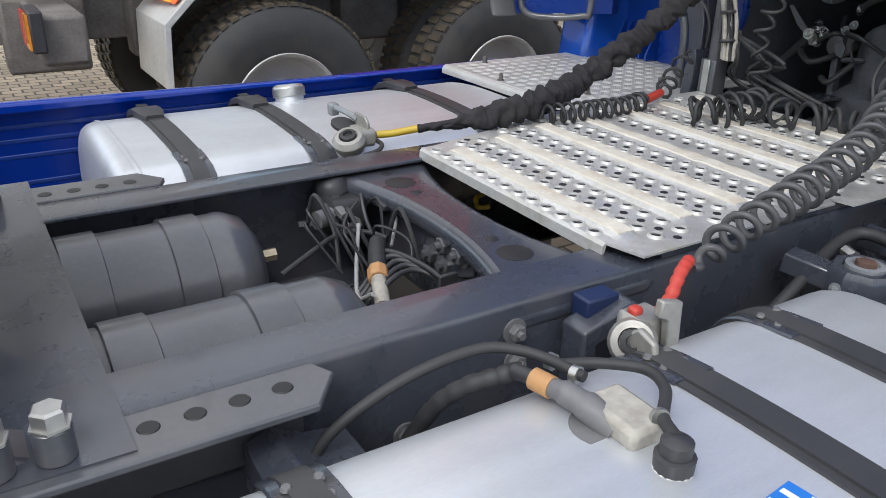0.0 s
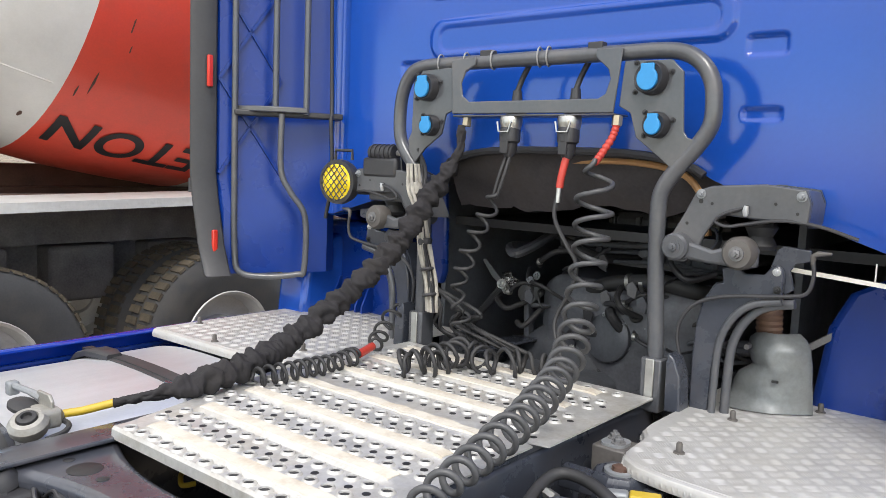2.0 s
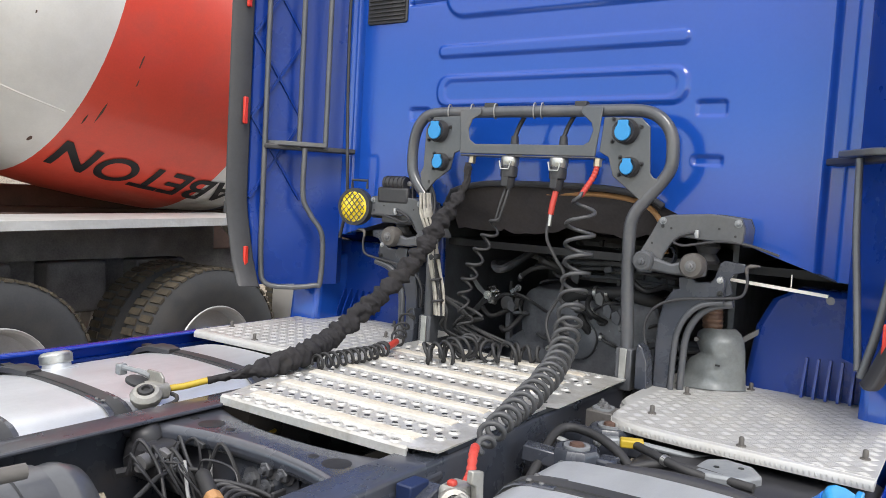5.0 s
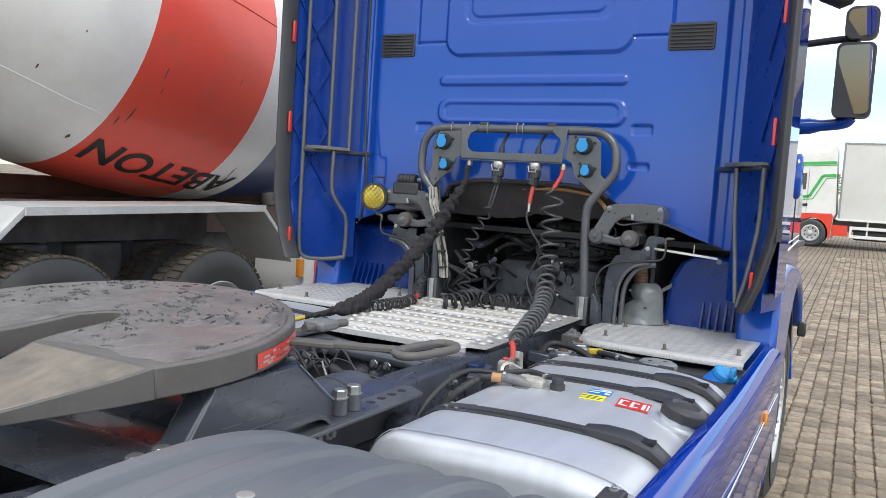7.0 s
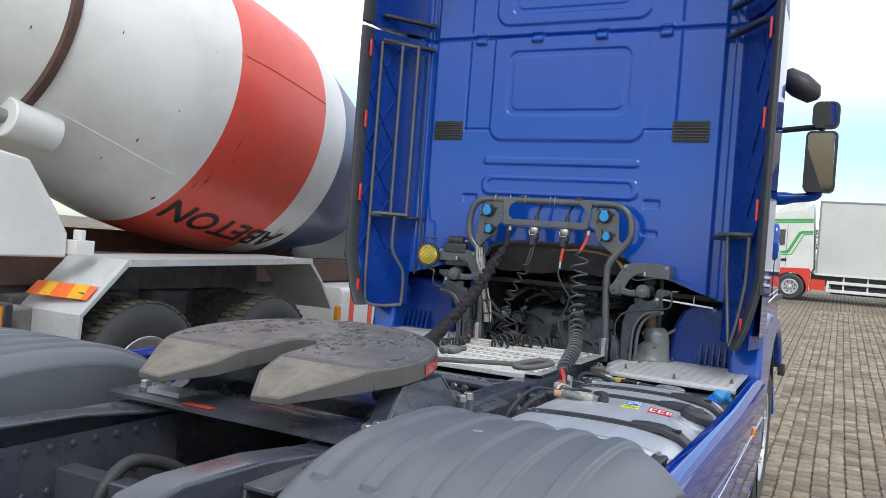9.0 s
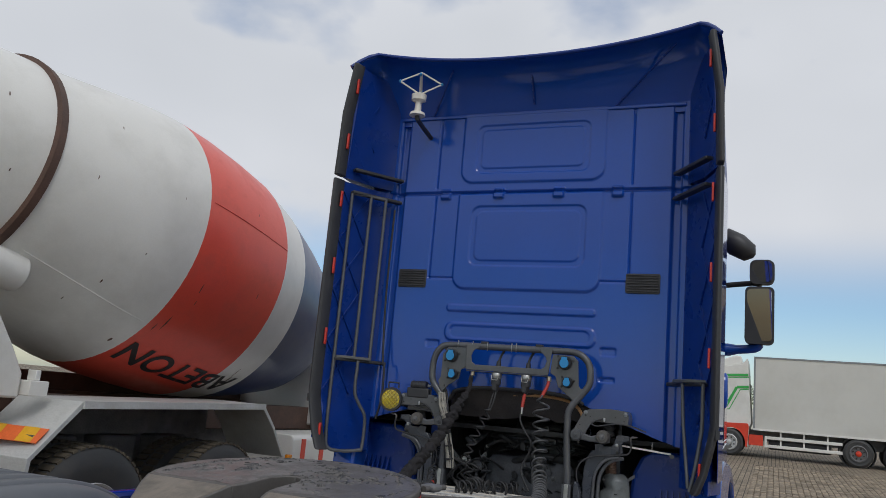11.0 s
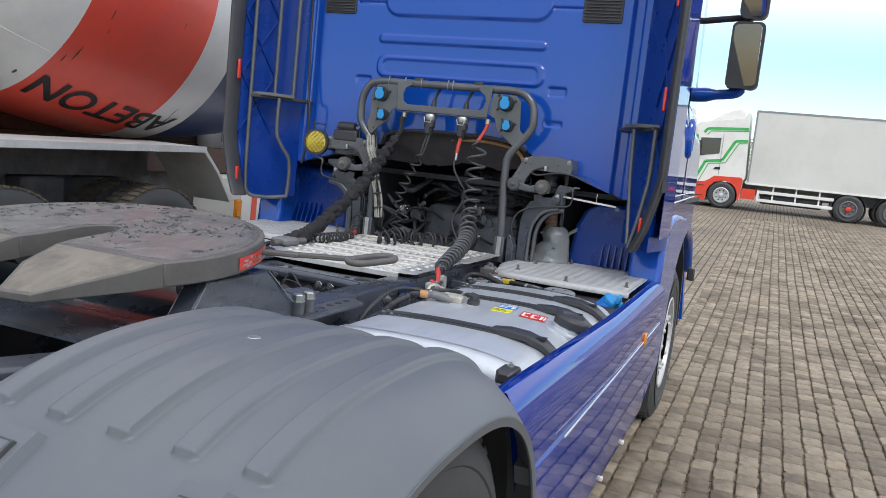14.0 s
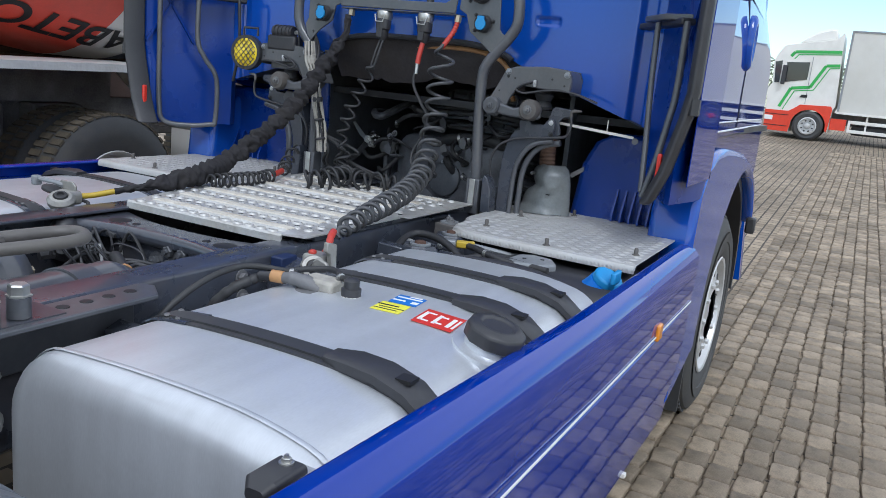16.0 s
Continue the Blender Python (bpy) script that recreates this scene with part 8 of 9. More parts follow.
for k in range(6):
    x, y, z = rnd.uniform(-1.32, -1.19), rnd.uniform(0.16, 0.34), rnd.uniform(0.97, 1.03)
    part("plug_connector", Geo().obox((x, y, z), (x + rnd.uniform(-0.015, 0.015), y - 0.028, z - 0.008), 0.018, 0.014), rnd.choice((BLACK_PLASTIC, CAST, STRAP)), vb, bevel=0.002)
place(-0.035, 0.018, 0)
# yellow clip under the deck
hose("yellow_clip", [(-0.84, 0.28, 0.95), (-0.885, 0.265, 0.95), (-0.90, 0.25, 0.945), (-0.91, 0.225, 0.94), (-0.885, 0.215, 0.94)], 0.006, YELLOW, "yellow plastic clip")
place(-0.038, 0, 0.022)
bt = part("bolt_plate", Geo().prism([(0.0, 0.93), (0.0, 1.005), (-0.125, 1.005), (-0.125, 0.95), (-0.08, 0.93)], "x", -1.168, -1.161), DARK_PAINT, truck, "bolt plate on the cross member", bevel=0.003)
for y in (-0.035, -0.09):
    part("big_bolt", hexbolt((-1.168, y, 0.985), (-1, 0, 0), 0.018, 0.022), GREY_PAINT, bt)
place(-0.08, -0.01, 0)
hose("frame_hose", [(-0.74, -0.46, 0.93), (-0.62, -0.455, 1.0), (-0.50, -0.43, 1.03), (-0.44, -0.44, 1.045), (-0.43, -0.49, 1.045), (-0.46, -0.56, 1.04), (-0.50, -0.63, 1.02), (-0.56, -0.70, 0.98)], 0.0125, RUBBER, "black hose beside the frame")
hose("frame_hose", [(-0.95, -0.48, 0.95), (-0.74, -0.54, 0.98), (-0.60, -0.62, 1.0), (-0.50, -0.74, 1.03), (-0.52, -0.95, 1.03)], 0.011, RUBBER, "black hose beside the frame")


def rubber_mount(x, y):
    """An arm from the rail to an eight-sided mount with a ring nut."""
    m = part("rubber_mount", Geo().spin([(0.062, -0.09), (0.062, -0.012), (0.054, 0.0), (0.040, 0.0), (0.038, -0.006), (0.002, -0.006)], (x, y, 1.045), (0, 0, 1), 8), DARK_PAINT, truck, "eight-sided dark mount with a rusty ring nut")
    part("mount_arm", Geo().obox((x - 0.045, -0.41, 1.02), (x - 0.02, y + 0.04, 1.01), 0.05, 0.04), DARK_PAINT, m, bevel=0.004)
    part("ring_nut", Geo().spin([(0.034, -0.006), (0.034, 0.002), (0.024, 0.003), (0.022, -0.002)], (x, y, 1.047), (0, 0, 1), 18), DULL, m)
    part("rusty_nut", Geo().spin([(0.020, -0.004), (0.018, 0.008), (0.012, 0.010)], (x, y, 1.047), (0, 0, 1), 6), RUST, m)
    part("side_lug", Geo().box(x - 0.01, x + 0.05, y - 0.10, y - 0.05, 0.97, 1.03), DARK_PAINT, m, bevel=0.008)
    part("side_bolt", hexbolt((x - 0.06, y + 0.01, 1.01), (-1, 0, 0), 0.008, 0.008), DULL, m)


rubber_mount(-0.335, -0.525)
rubber_mount(-0.575, -0.535)
ps = part("square_post", Geo().box(-0.27, -0.19, -0.50, -0.42, 0.93, 1.06), GREASE, truck, "square grey post with a bolted plate", bevel=0.004)
part("post_plate", Geo().prism(rounded(-0.262, -0.20, -0.488, -0.43, 0.02), "z", 1.06, 1.066), DULL, ps)
for x, y in ((-0.215, -0.448), (-0.24, -0.47)):
    part("post_bolt", hexbolt((x, y, 1.066), (0, 0, 1), 0.011, 0.012), CAST, ps)
part("tube_fitting", Geo().cyl((-0.508, -0.455, 1.03), (-0.522, -0.485, 1.03), 0.011, 6), STEEL, truck, "silver pipe fitting")
cn = part("yellow_connector", Geo().obox((-0.425, -0.59, 1.035), (-0.40, -0.645, 1.035), 0.034, 0.022), YELLOW, truck, "yellow connector on a grey cable", bevel=0.004)
part("connector_tail", Geo().obox((-0.445, -0.55, 1.033), (-0.427, -0.59, 1.035), 0.03, 0.026), DULL, cn, bevel=0.006)
part("connector_cable", Geo().tube(smooth_path([(-0.402, -0.64, 1.035), (-0.39, -0.69, 1.03), (-0.36, -0.76, 1.02), (-0.30, -0.80, 1.01)], 5), 0.008, 8), DULL, cn)
place(-0.008, 0.012, 0.026)
br = part("hose_bracket", Geo().prism([(-1.22, 0.86), (-1.22, 1.0), (-1.12, 1.03), (-1.08, 1.0), (-1.09, 0.97), (-1.13, 0.99), (-1.19, 0.97), (-1.19, 0.86)], "y", -0.47, -0.415), DARK_PAINT, truck, "dark coupling bracket", bevel=0.005)
part("blue_block", Geo().box(-1.195, -1.13, -0.445, -0.405, 1.0, 1.037), NAVY, truck, bevel=0.004)
part("tank_hook", Geo().prism([(-1.74, 0.90), (-1.74, 0.97), (-1.70, 0.985), (-1.66, 0.96), (-1.60, 0.95), (-1.60, 0.93), (-1.67, 0.94), (-1.70, 0.96), (-1.72, 0.95), (-1.72, 0.90)], "y", -0.52, -0.425), DARK_PAINT, truck, "curved strap hook", bevel=0.004)

place()
# ---- concrete mixer truck standing alongside ----
mixer = thing("mixer_truck", (0.3, 4.0, 0), "white and red concrete mixer truck with tread-plate mudguards", "truck")
MY = 4.0
AX0, AX1 = Vector((-2.6, 3.84, 3.261)), Vector((3.4, 3.84, 2.247))
AXD = (AX1 - AX0).normalized()


def drum_r(s):
    """Drum radius along its axis, from the mouth to the drive end."""
    prof = [(0, 0.56), (0.4, 0.61), (1.5, 0.845), (1.65, 0.87), (2.55, 1.105), (2.85, 1.158), (3.2, 1.185), (3.6, 1.19), (3.99, 1.18), (4.43, 1.115), (5.0, 0.98), (5.6, 0.8), (5.9, 0.5), (6.0, 0.2)]
    for (a, ra), (b, rb) in zip(prof, prof[1:]):
        if s <= b:
            return ra + (rb - ra) * (s - a) / (b - a)
    return 0.2


def drum_band(name, s0, s1, mat, label):
    n = max(2, int((s1 - s0) / 0.12))
    prof = [(drum_r(s0 + (s1 - s0) * i / n), s0 + (s1 - s0) * i / n) for i in range(n + 1)]
    return part(name, Geo().spin(prof, AX0, AXD, 72, cap=False), mat, mixer, label, sharp=30)


STRIPE = (2.85, 3.99, 4.43)
drum_band("drum", 0.0, STRIPE[0], WHITE, "dirty white mixer drum")
drum_band("red_stripe", STRIPE[0], STRIPE[1], DRUM_RED, "broad red stripe on the drum")
drum_band("white_stripe", STRIPE[1], STRIPE[2], WHITE, "white band of the drum")
drum_band("blue_end", STRIPE[2], 6.0, DRUM_BLUE, "navy blue drum end")
part("track_ring", Geo().spin([(0.845, 1.53), (0.885, 1.54), (0.885, 1.60), (0.85, 1.61)], AX0, AXD, 72, cap=False), RUST, mixer, "rusty brown drum track ring")

# lettering bent round the drum
def drum_text(body, s_mid, angle_mid, size, mat):
    cu = bpy.data.curves.new("lettering", "FONT")
    cu.body, cu.size, cu.align_x, cu.align_y, cu.extrude = body, size, "CENTER", "CENTER", 0.0
    cu.offset = 0.007
    tmp = new("lettering", cu)
    bpy.context.view_layer.update()
    me = bpy.data.meshes.new_from_object(tmp.evaluated_get(bpy.context.evaluated_depsgraph_get()))
    bpy.data.objects.remove(tmp)
    bm = bmesh.new()
    bm.from_mesh(me)
    bmesh.ops.triangulate(bm, faces=bm.faces)
    for _ in range(2):
        bmesh.ops.subdivide_edges(bm, edges=[e for e in bm.edges if e.calc_length() > 0.05], cuts=1)
    bmesh.ops.triangulate(bm, faces=bm.faces)
    u = Vector((0, -1, 0))
    w = AXD.cross(u)
    g = Geo()
    out = []
    for v in bm.verts:
        s = s_mid - v.co.x
        r = drum_r(s) + 0.006
        a = angle_mid + v.co.y / r
        out.append(AX0 + AXD * s + (u * math.cos(a) + w * math.sin(a)) * r)
    g.add(out, [tuple(x.index for x in f.verts) for f in bm.faces])
    bm.free()
    return part("drum_lettering", g, mat, mixer, "black block lettering")


drum_text("ABETON", 3.61, radians(59), 0.36, BLACK)
part("mouth_ring", Geo().spin([(0.66, 0.70), (0.76, 0.71), (0.76, 0.83), (0.68, 0.84)], AX0, AXD, 60, cap=False), RUST, mixer, "flaking rusty ring round the drum mouth")
u_ = Vector((0, -1, 0))
w_ = AXD.cross(u_)


def on_drum(s, deg, lift=0.004):
    return AX0 + AXD * s + (u_ * math.cos(radians(deg)) + w_ * math.sin(radians(deg))) * (drum_r(s) + lift)


# weld lines along the drum, scuffs and knocks in its paint
for s0, s1, deg in ((2.9, 3.99, -12.8), (1.75, 2.8, 44)):
    part("weld_line", Geo().tube([on_drum(s0 + (s1 - s0) * i / 12, deg, 0.001) for i in range(13)], 0.004, 6), DRUM_RED if s0 > 2.8 else WHITE, mixer)
rnd = random.Random(31)
g = Geo()
for s0, deg, ln, wd in ((3.05, 22, 0.05, 0.012), (3.08, 28, 0.025, 0.01), (2.98, 40, 0.09, 0.012), (2.92, 44, 0.04, 0.01), (3.7, 14, 0.03, 0.008), (4.2, 50, 0.07, 0.010), (4.22, 55, 0.06, 0.014), (2.75, 58, 0.03, 0.02), (2.3, 38, 0.02, 0.012), (2.45, 20, 0.012, 0.008), (1.9, 0, 0.02, 0.01), (2.2, 53, 0.02, 0.008), (1.2, -20, 0.02, 0.01), (1.0, 5, 0.025, 0.012), (1.35, 15, 0.015, 0.01), (3.5, -20, 0.015, 0.01), (2.05, -30, 0.015, 0.008), (2.6, -8, 0.012, 0.006)):
    k = 8
    ring = []
    for i in range(k):
        a = 2 * math.pi * i / k
        ring.append(on_drum(s0 + 0.6 * wd * math.cos(a) * rnd.uniform(0.5, 1.2), deg + math.degrees(ln * math.sin(a) * rnd.uniform(0.7, 1.1) / drum_r(s0)), 0.003))
    g.add(ring + [on_drum(s0, deg, 0.0045)], [(i, (i + 1) % k, k) for i in range(k)])
q = part("paint_scuffs", g, RUST, mixer, "dark scuffs in the drum paint")
q["kind"] = "stuff"

# tread-plate mudguard over two axles
g = Geo()
prof = [(-1.075, 0.72), (-1.06, 1.03), (-0.70, 1.39), (1.37, 1.435), (1.57, 1.24), (1.78, 0.97)]
th = 0.03
outer = prof
inner = [(-1.045, 0.72), (-1.03, 1.015), (-0.68, 1.355), (1.355, 1.40), (1.55, 1.22), (1.75, 0.96)]
v = [(x, y, z) for y in (2.72, 3.32) for x, z in outer + inner]
n = 6
f = []
for i in range(n - 1):
    f += [(i, i + 1, 2 * n + i + 1, 2 * n + i), (n + i, 3 * n + i, 3 * n + i + 1, n + i + 1), (i, n + i, n + i + 1, i + 1), (2 * n + i, 2 * n + i + 1, 3 * n + i + 1, 3 * n + i)]
f += [(0, 2 * n, 3 * n, n), (n - 1, 2 * n - 1, 4 * n - 1, 3 * n - 1)]
MIXGUARD = material("white_tread_plate", (0.60, 0.60, 0.585), 0.5, metal=0.2, vary=0.10, scale=4, grain=60, bump=0.05, dirt=(0.4, 0.38, 0.34), dirt_amount=0.4)
n_, l_ = MIXGUARD.node_tree.nodes, MIXGUARD.node_tree.links
tc_ = n_.new("ShaderNodeTexCoord")
vo_ = n_.new("ShaderNodeTexVoronoi")
vo_.inputs["Scale"].default_value = 34
vo_.distance = "MANHATTAN"
bp_ = n_.new("ShaderNodeBump")
bp_.inputs["Strength"].default_value, bp_.inputs["Distance"].default_value = 0.35, 0.004
l_.new(tc_.outputs["Object"], vo_.inputs["Vector"])
l_.new(vo_.outputs["Distance"], bp_.inputs["Height"])
l_.new(bp_.outputs["Normal"], n_["Principled BSDF"].inputs["Normal"])
mg = part("mudguard", g.add(v, f), MIXGUARD, mixer, "pale aluminium tread-plate mudguard", bevel=0.003)
part("side_lip", Geo().loft([[(x, 2.715, z), (x, 2.70, z), (x, 2.70, z - 0.05), (x, 2.715, z - 0.05)] for x, z in ((-0.70, 1.394), (1.37, 1.439))]), MIXGUARD, mg)
BOARD_RED = material("orange_board", (0.85, 0.16, 0.04), 0.35, vary=0.12, scale=20, dirt=(0.5, 0.13, 0.05), dirt_amount=0.3)
BOARD_YELLOW = material("yellow_board", (0.80, 0.42, 0.02), 0.35, vary=0.12, scale=20, dirt=(0.4, 0.22, 0.03), dirt_amount=0.3)
# red and yellow warning board on its slope
near_top, near_low = Vector((-0.909, 2.75, 1.208)), Vector((-0.996, 2.75, 1.121))
far_top, far_low = Vector((-1.0, 3.22, 1.214)), Vector((-1.09, 3.22, 1.128))
board = part("warning_board", Geo().loft([[p, p + Vector((0.004, 0, -0.004)), q + Vector((0.004, 0, -0.004)), q] for p, q in ((near_top, near_low), (far_top, far_low))]), BOARD_RED, mg, "orange and yellow warning board")
for u0, u1 in ((0.10, 0.34), (0.62, 0.80)):
    lift = Vector((-0.002, 0, 0.002))
    part("yellow_field", Geo().add([near_top.lerp(far_top, u0 + 0.02) + lift, near_top.lerp(far_top, u1 + 0.02) + lift, near_low.lerp(far_low, u1 - 0.02) + lift, near_low.lerp(far_low, u0 - 0.02) + lift], [(0, 1, 2, 3)]), BOARD_YELLOW, board, "yellow field with rivets")
part("board_standoff", Geo().box(-0.98, -0.95, 2.80, 3.15, 1.09, 1.165), CAST, mg)


MUD = material("muddy_tread", (0.085, 0.07, 0.05), 0.85, vary=0.35, scale=12, bump=0.3, dirt=(0.16, 0.13, 0.09), dirt_amount=0.6, dirt_scale=6)


def mixer_wheel(x, y0, y1, s=-1):
    r, h, yc, z = 0.545, abs(y1 - y0) / 2, (y0 + y1) / 2, 0.545
    hub = part("wheel", Geo().spin([(0.15, -h * 0.2), (0.14, h * 0.3), (0.10, h * 0.6), (0.03, h * 0.62)], (x, yc, z), (0, s, 0), 20), RIM, mixer)
    prof = [(0.29, -h * 0.8), (0.40, -h), (r - 0.05, -h * 0.96), (r, -h * 0.7), (r, h * 0.7), (r - 0.05, h * 0.96), (0.40, h), (0.29, h * 0.8)]
    part("tyre", Geo().spin(prof, (x, yc, z), (0, s, 0), 52, cap=False), TYRE, hub, "dusty lugged tyre")
    g = Geo()
    for i in range(52):
        for k in (-1, 1):
            m = Matrix.Translation((x, yc, z)) @ Matrix.Rotation(2 * math.pi * (i + (0.5 if k > 0 else 0)) / 52, 4, "Y")
            blk = Geo().box(r - 0.006, r + 0.010, min(k * h * 0.1, k * h * 0.80), max(k * h * 0.1, k * h * 0.80), -0.022, 0.022)
            g.add([m @ Vector(p) for p in blk.v], blk.f)
    q = part("tread", g, MUD, hub)
    q["kind"] = "stuff"
    part("rim", Geo().spin([(0.305, h * 0.92), (0.30, h * 0.97), (0.285, h * 0.9), (0.26, h * 0.2), (0.16, h * 0.0), (0.14, h * 0.05)], (x, yc, z), (0, s, 0), 40, cap=False), RIM, hub, "worn pale steel rim")
    return hub


for x in (-0.45, 0.95):
    for y0, y1 in ((2.74, 3.03), (3.08, 3.37), (4.63, 4.92), (4.97, 5.26)):
        mixer_wheel(x, y0, y1)
for y0, y1 in ((2.78, 3.08), (4.92, 5.22)):
    mixer_wheel(4.2, y0, y1)
    mixer_wheel(5.9, y0, y1)
GRIME = material("caked_grime", (0.16, 0.148, 0.14), 0.8, vary=0.5, scale=6, bump=0.4, dirt=(0.16, 0.14, 0.12), dirt_amount=0.6, dirt_scale=5)
for k in range(5):
    part("underside_box", Geo().box(-1.7 + 0.62 * k, -1.3 + 0.62 * k, 3.38, 3.56, 0.72 + 0.05 * (k % 2), 1.10), GRIME, mixer, bevel=0.02)
part("inner_guard", Geo().box(-0.68, 1.4, 3.36, 3.40, 1.12, 1.40), GRIME, mixer)
part("chassis", Geo().box(-2.6, 6.2, 3.55, 3.75, 0.85, 1.15).box(-2.6, 6.2, 4.25, 4.45, 0.85, 1.15).box(-2.5, -2.3, 3.0, 5.0, 0.75, 1.05), GRIME, mixer, "dirty dark chassis rails", bevel=0.01)
part("sub_frame", Geo().box(-2.2, 4.0, 3.45, 3.6, 1.15, 1.40).box(-2.2, 4.0, 4.4, 4.55, 1.15, 1.40), RUST, mixer, "rusty red drum sub-frame", bevel=0.01)
part("far_sub_frame", Geo().box(-1.0, 4.0, 4.42, 4.5, 1.401, 1.56), RUST, mixer, bevel=0.01)
part("rear_pedestal", Geo().prism([(-1.75, 1.38), (-0.97, 1.38), (-0.97, 1.54), (-1.06, 1.69), (-1.28, 2.0), (-1.54, 2.04), (-1.72, 2.12), (-1.95, 2.2)], "y", 3.0, 3.04).prism([(-1.75, 1.38), (-0.97, 1.38), (-0.97, 1.54), (-1.06, 1.69), (-1.28, 2.0), (-1.54, 2.04), (-1.72, 2.12), (-1.95, 2.2)], "y", 4.64, 4.68).box(-1.3, -1.2, 3.04, 4.64, 1.5, 1.9), WHITE, mixer, "white drum pedestal plate", bevel=0.015)
part("drum_roller", Geo().cyl((-1.28, 3.30, 2.27), (-0.92, 3.30, 2.21), 0.135, 28), WHITE, mixer, "white drum roller", bevel=0.01)
part("front_pedestal", Geo().box(3.3, 3.6, 3.3, 4.7, 1.2, 2.3), WHITE, mixer, bevel=0.02)
part("mixer_cab", Geo().loft([[(x, y, z) for y, z in rounded(2.76, 5.24, 0.8, t, 0.15)] for x, t in ((4.9, 2.9), (5.0, 3.0), (6.4, 3.0), (6.7, 2.2))]), WHITE, mixer, "white mixer cab", bevel=0.02)
tb = part("side_box", Geo().loft([[(x, y, z) for y, z in rounded(2.74, 3.3, 0.55, 1.16, 0.06)] for x in (1.95, 3.3)]), WHITE, mixer, "white side box with red stripes", bevel=0.01)
for x in (2.1, 2.45, 2.9):
    part("red_bar", Geo().box(x, x + 0.07, 2.732, 2.742, 0.6, 1.12), DRUM_RED, tb)
part("amber_marker", Geo().box(1.86, 1.93, 2.72, 2.76, 0.82, 0.98), AMBER, tb, "amber marker lamp", bevel=0.008)
part("rear_bumper", Geo().box(-2.75, -2.62, 2.85, 5.15, 0.55, 0.85), CAST, mixer, "dirty rear bumper", bevel=0.02)
for y in (2.63, 5.11):
    tl = part("tail_lamp", Geo().box(-1.64, -1.58, y, y + 0.26, 0.95, 1.13), BLACK_PLASTIC, mixer, "tail lamp cluster in a black frame", bevel=0.01)
    part("amber_lens", Geo().box(-1.65, -1.638, y + 0.01, y + 0.12, 0.965, 1.115), AMBER, tl)
    part("red_lens", Geo().box(-1.65, -1.638, y + 0.13, y + 0.25, 0.965, 1.115), RED, tl)
part("lamp_bar", Geo().box(-1.60, -1.40, 2.7, 5.3, 0.88, 1.10), GRIME, mixer, "dirty lamp bar", bevel=0.02)
part("roller_axle", Geo().cyl((-1.40, 3.30, 2.285), (-1.25, 3.30, 2.265), 0.05, 14), DULL, mixer)
part("guard_post", Geo().box(-0.95, -0.80, 2.94, 3.06, 1.40, 1.50).box(-0.90, -0.86, 2.96, 3.04, 1.50, 1.57), WHITE, mixer, bevel=0.006)
part("hopper", Geo().loft([[(x, y * k + MY * (1 - k), z) for y, z in rounded(3.4, 4.6, 3.3, 4.2, 0.2)] for x, k in ((-3.2, 1.0), (-2.5, 0.8))]), WHITE, mixer, "white filling hopper", bevel=0.02)

# ---- box truck across the yard ----
FX, FG = 23.0, ground_height(24.3)
far = thing("box_truck", (24.2, -3.5, FG), "white box truck with a red and green striped cab", "truck")
body = part("cargo_box", Geo().box(23.0, 25.5, -9.2, -0.82, FG + 0.92, FG + 3.33), BOX_WHITE, far, "plain off-white cargo box", bevel=0.03)
part("box_edge", Geo().box(22.985, 23.0, -9.2, -0.82, FG + 0.89, FG + 0.96), WHITE, body)
part("box_top_edge", Geo().box(22.985, 23.0, -9.2, -0.82, FG + 3.28, FG + 3.335), DULL, body)
part("box_front_edge", Geo().box(22.985, 23.0, -0.88, -0.82, FG + 0.96, FG + 3.28), DULL, body)
arch_ = [(-0.08 + 0.50 * math.cos(radians(t)), 0.43 + 0.50 * math.sin(radians(t))) for t in range(190, -11, -16)]
o = [(1.15, 0.20), (1.17, 0.38), (1.19, 0.85), (1.25, 1.46), (1.14, 1.66), (1.20, 2.30), (1.14, 2.48), (1.0, 2.75), (0.90, 2.82), (0.57, 2.88), (-0.45, 3.06), (-0.60, 3.26), (-0.63, 3.26), (-0.66, 2.80), (-0.76, 1.10), (-0.70, 0.98), (-0.66, 0.30)] + arch_ + [(0.44, 0.20)]
fc = part("cab", Geo().prism([(y, FG + z) for y, z in o], "x", 23.05, 25.45), WHITE, far, "white cab with green stripes and a red lower part", bevel=0.05)
part("roof_fairing", Geo().prism([(y, FG + z) for y, z in ((0.60, 2.87), (0.48, 2.98), (0.25, 3.16), (0.0, 3.28), (-0.25, 3.36), (-0.42, 3.35), (-0.46, 3.05))], "x", 23.15, 25.35), WHITE, fc, bevel=0.06)
part("red_lower", Geo().prism([(y, FG + z) for y, z in [(1.17, 0.20), (1.21, 0.83), (0.53, 0.84), (0.36, 0.95), (0.23, 1.06), (-0.64, 1.09), (-0.69, 1.0), (-0.64, 0.30)] + arch_ + [(0.45, 0.20)]], "x", 23.01, 23.049), RED_TRUCK, fc, "red lower cab panels", bevel=0.008)
part("arch_lip", Geo().loft([[(x, -0.08 + r * math.cos(radians(t)), FG + 0.43 + r * math.sin(radians(t))) for x, r in ((23.00, 0.50), (23.00, 0.55), (23.02, 0.55), (23.02, 0.50))] for t in range(190, -11, -10)]), RED_TRUCK, fc)
part("head_lamp", Geo().box(22.99, 23.02, 0.95, 1.19, FG + 0.52, FG + 0.66), WHITE_LABEL, fc, bevel=0.01)
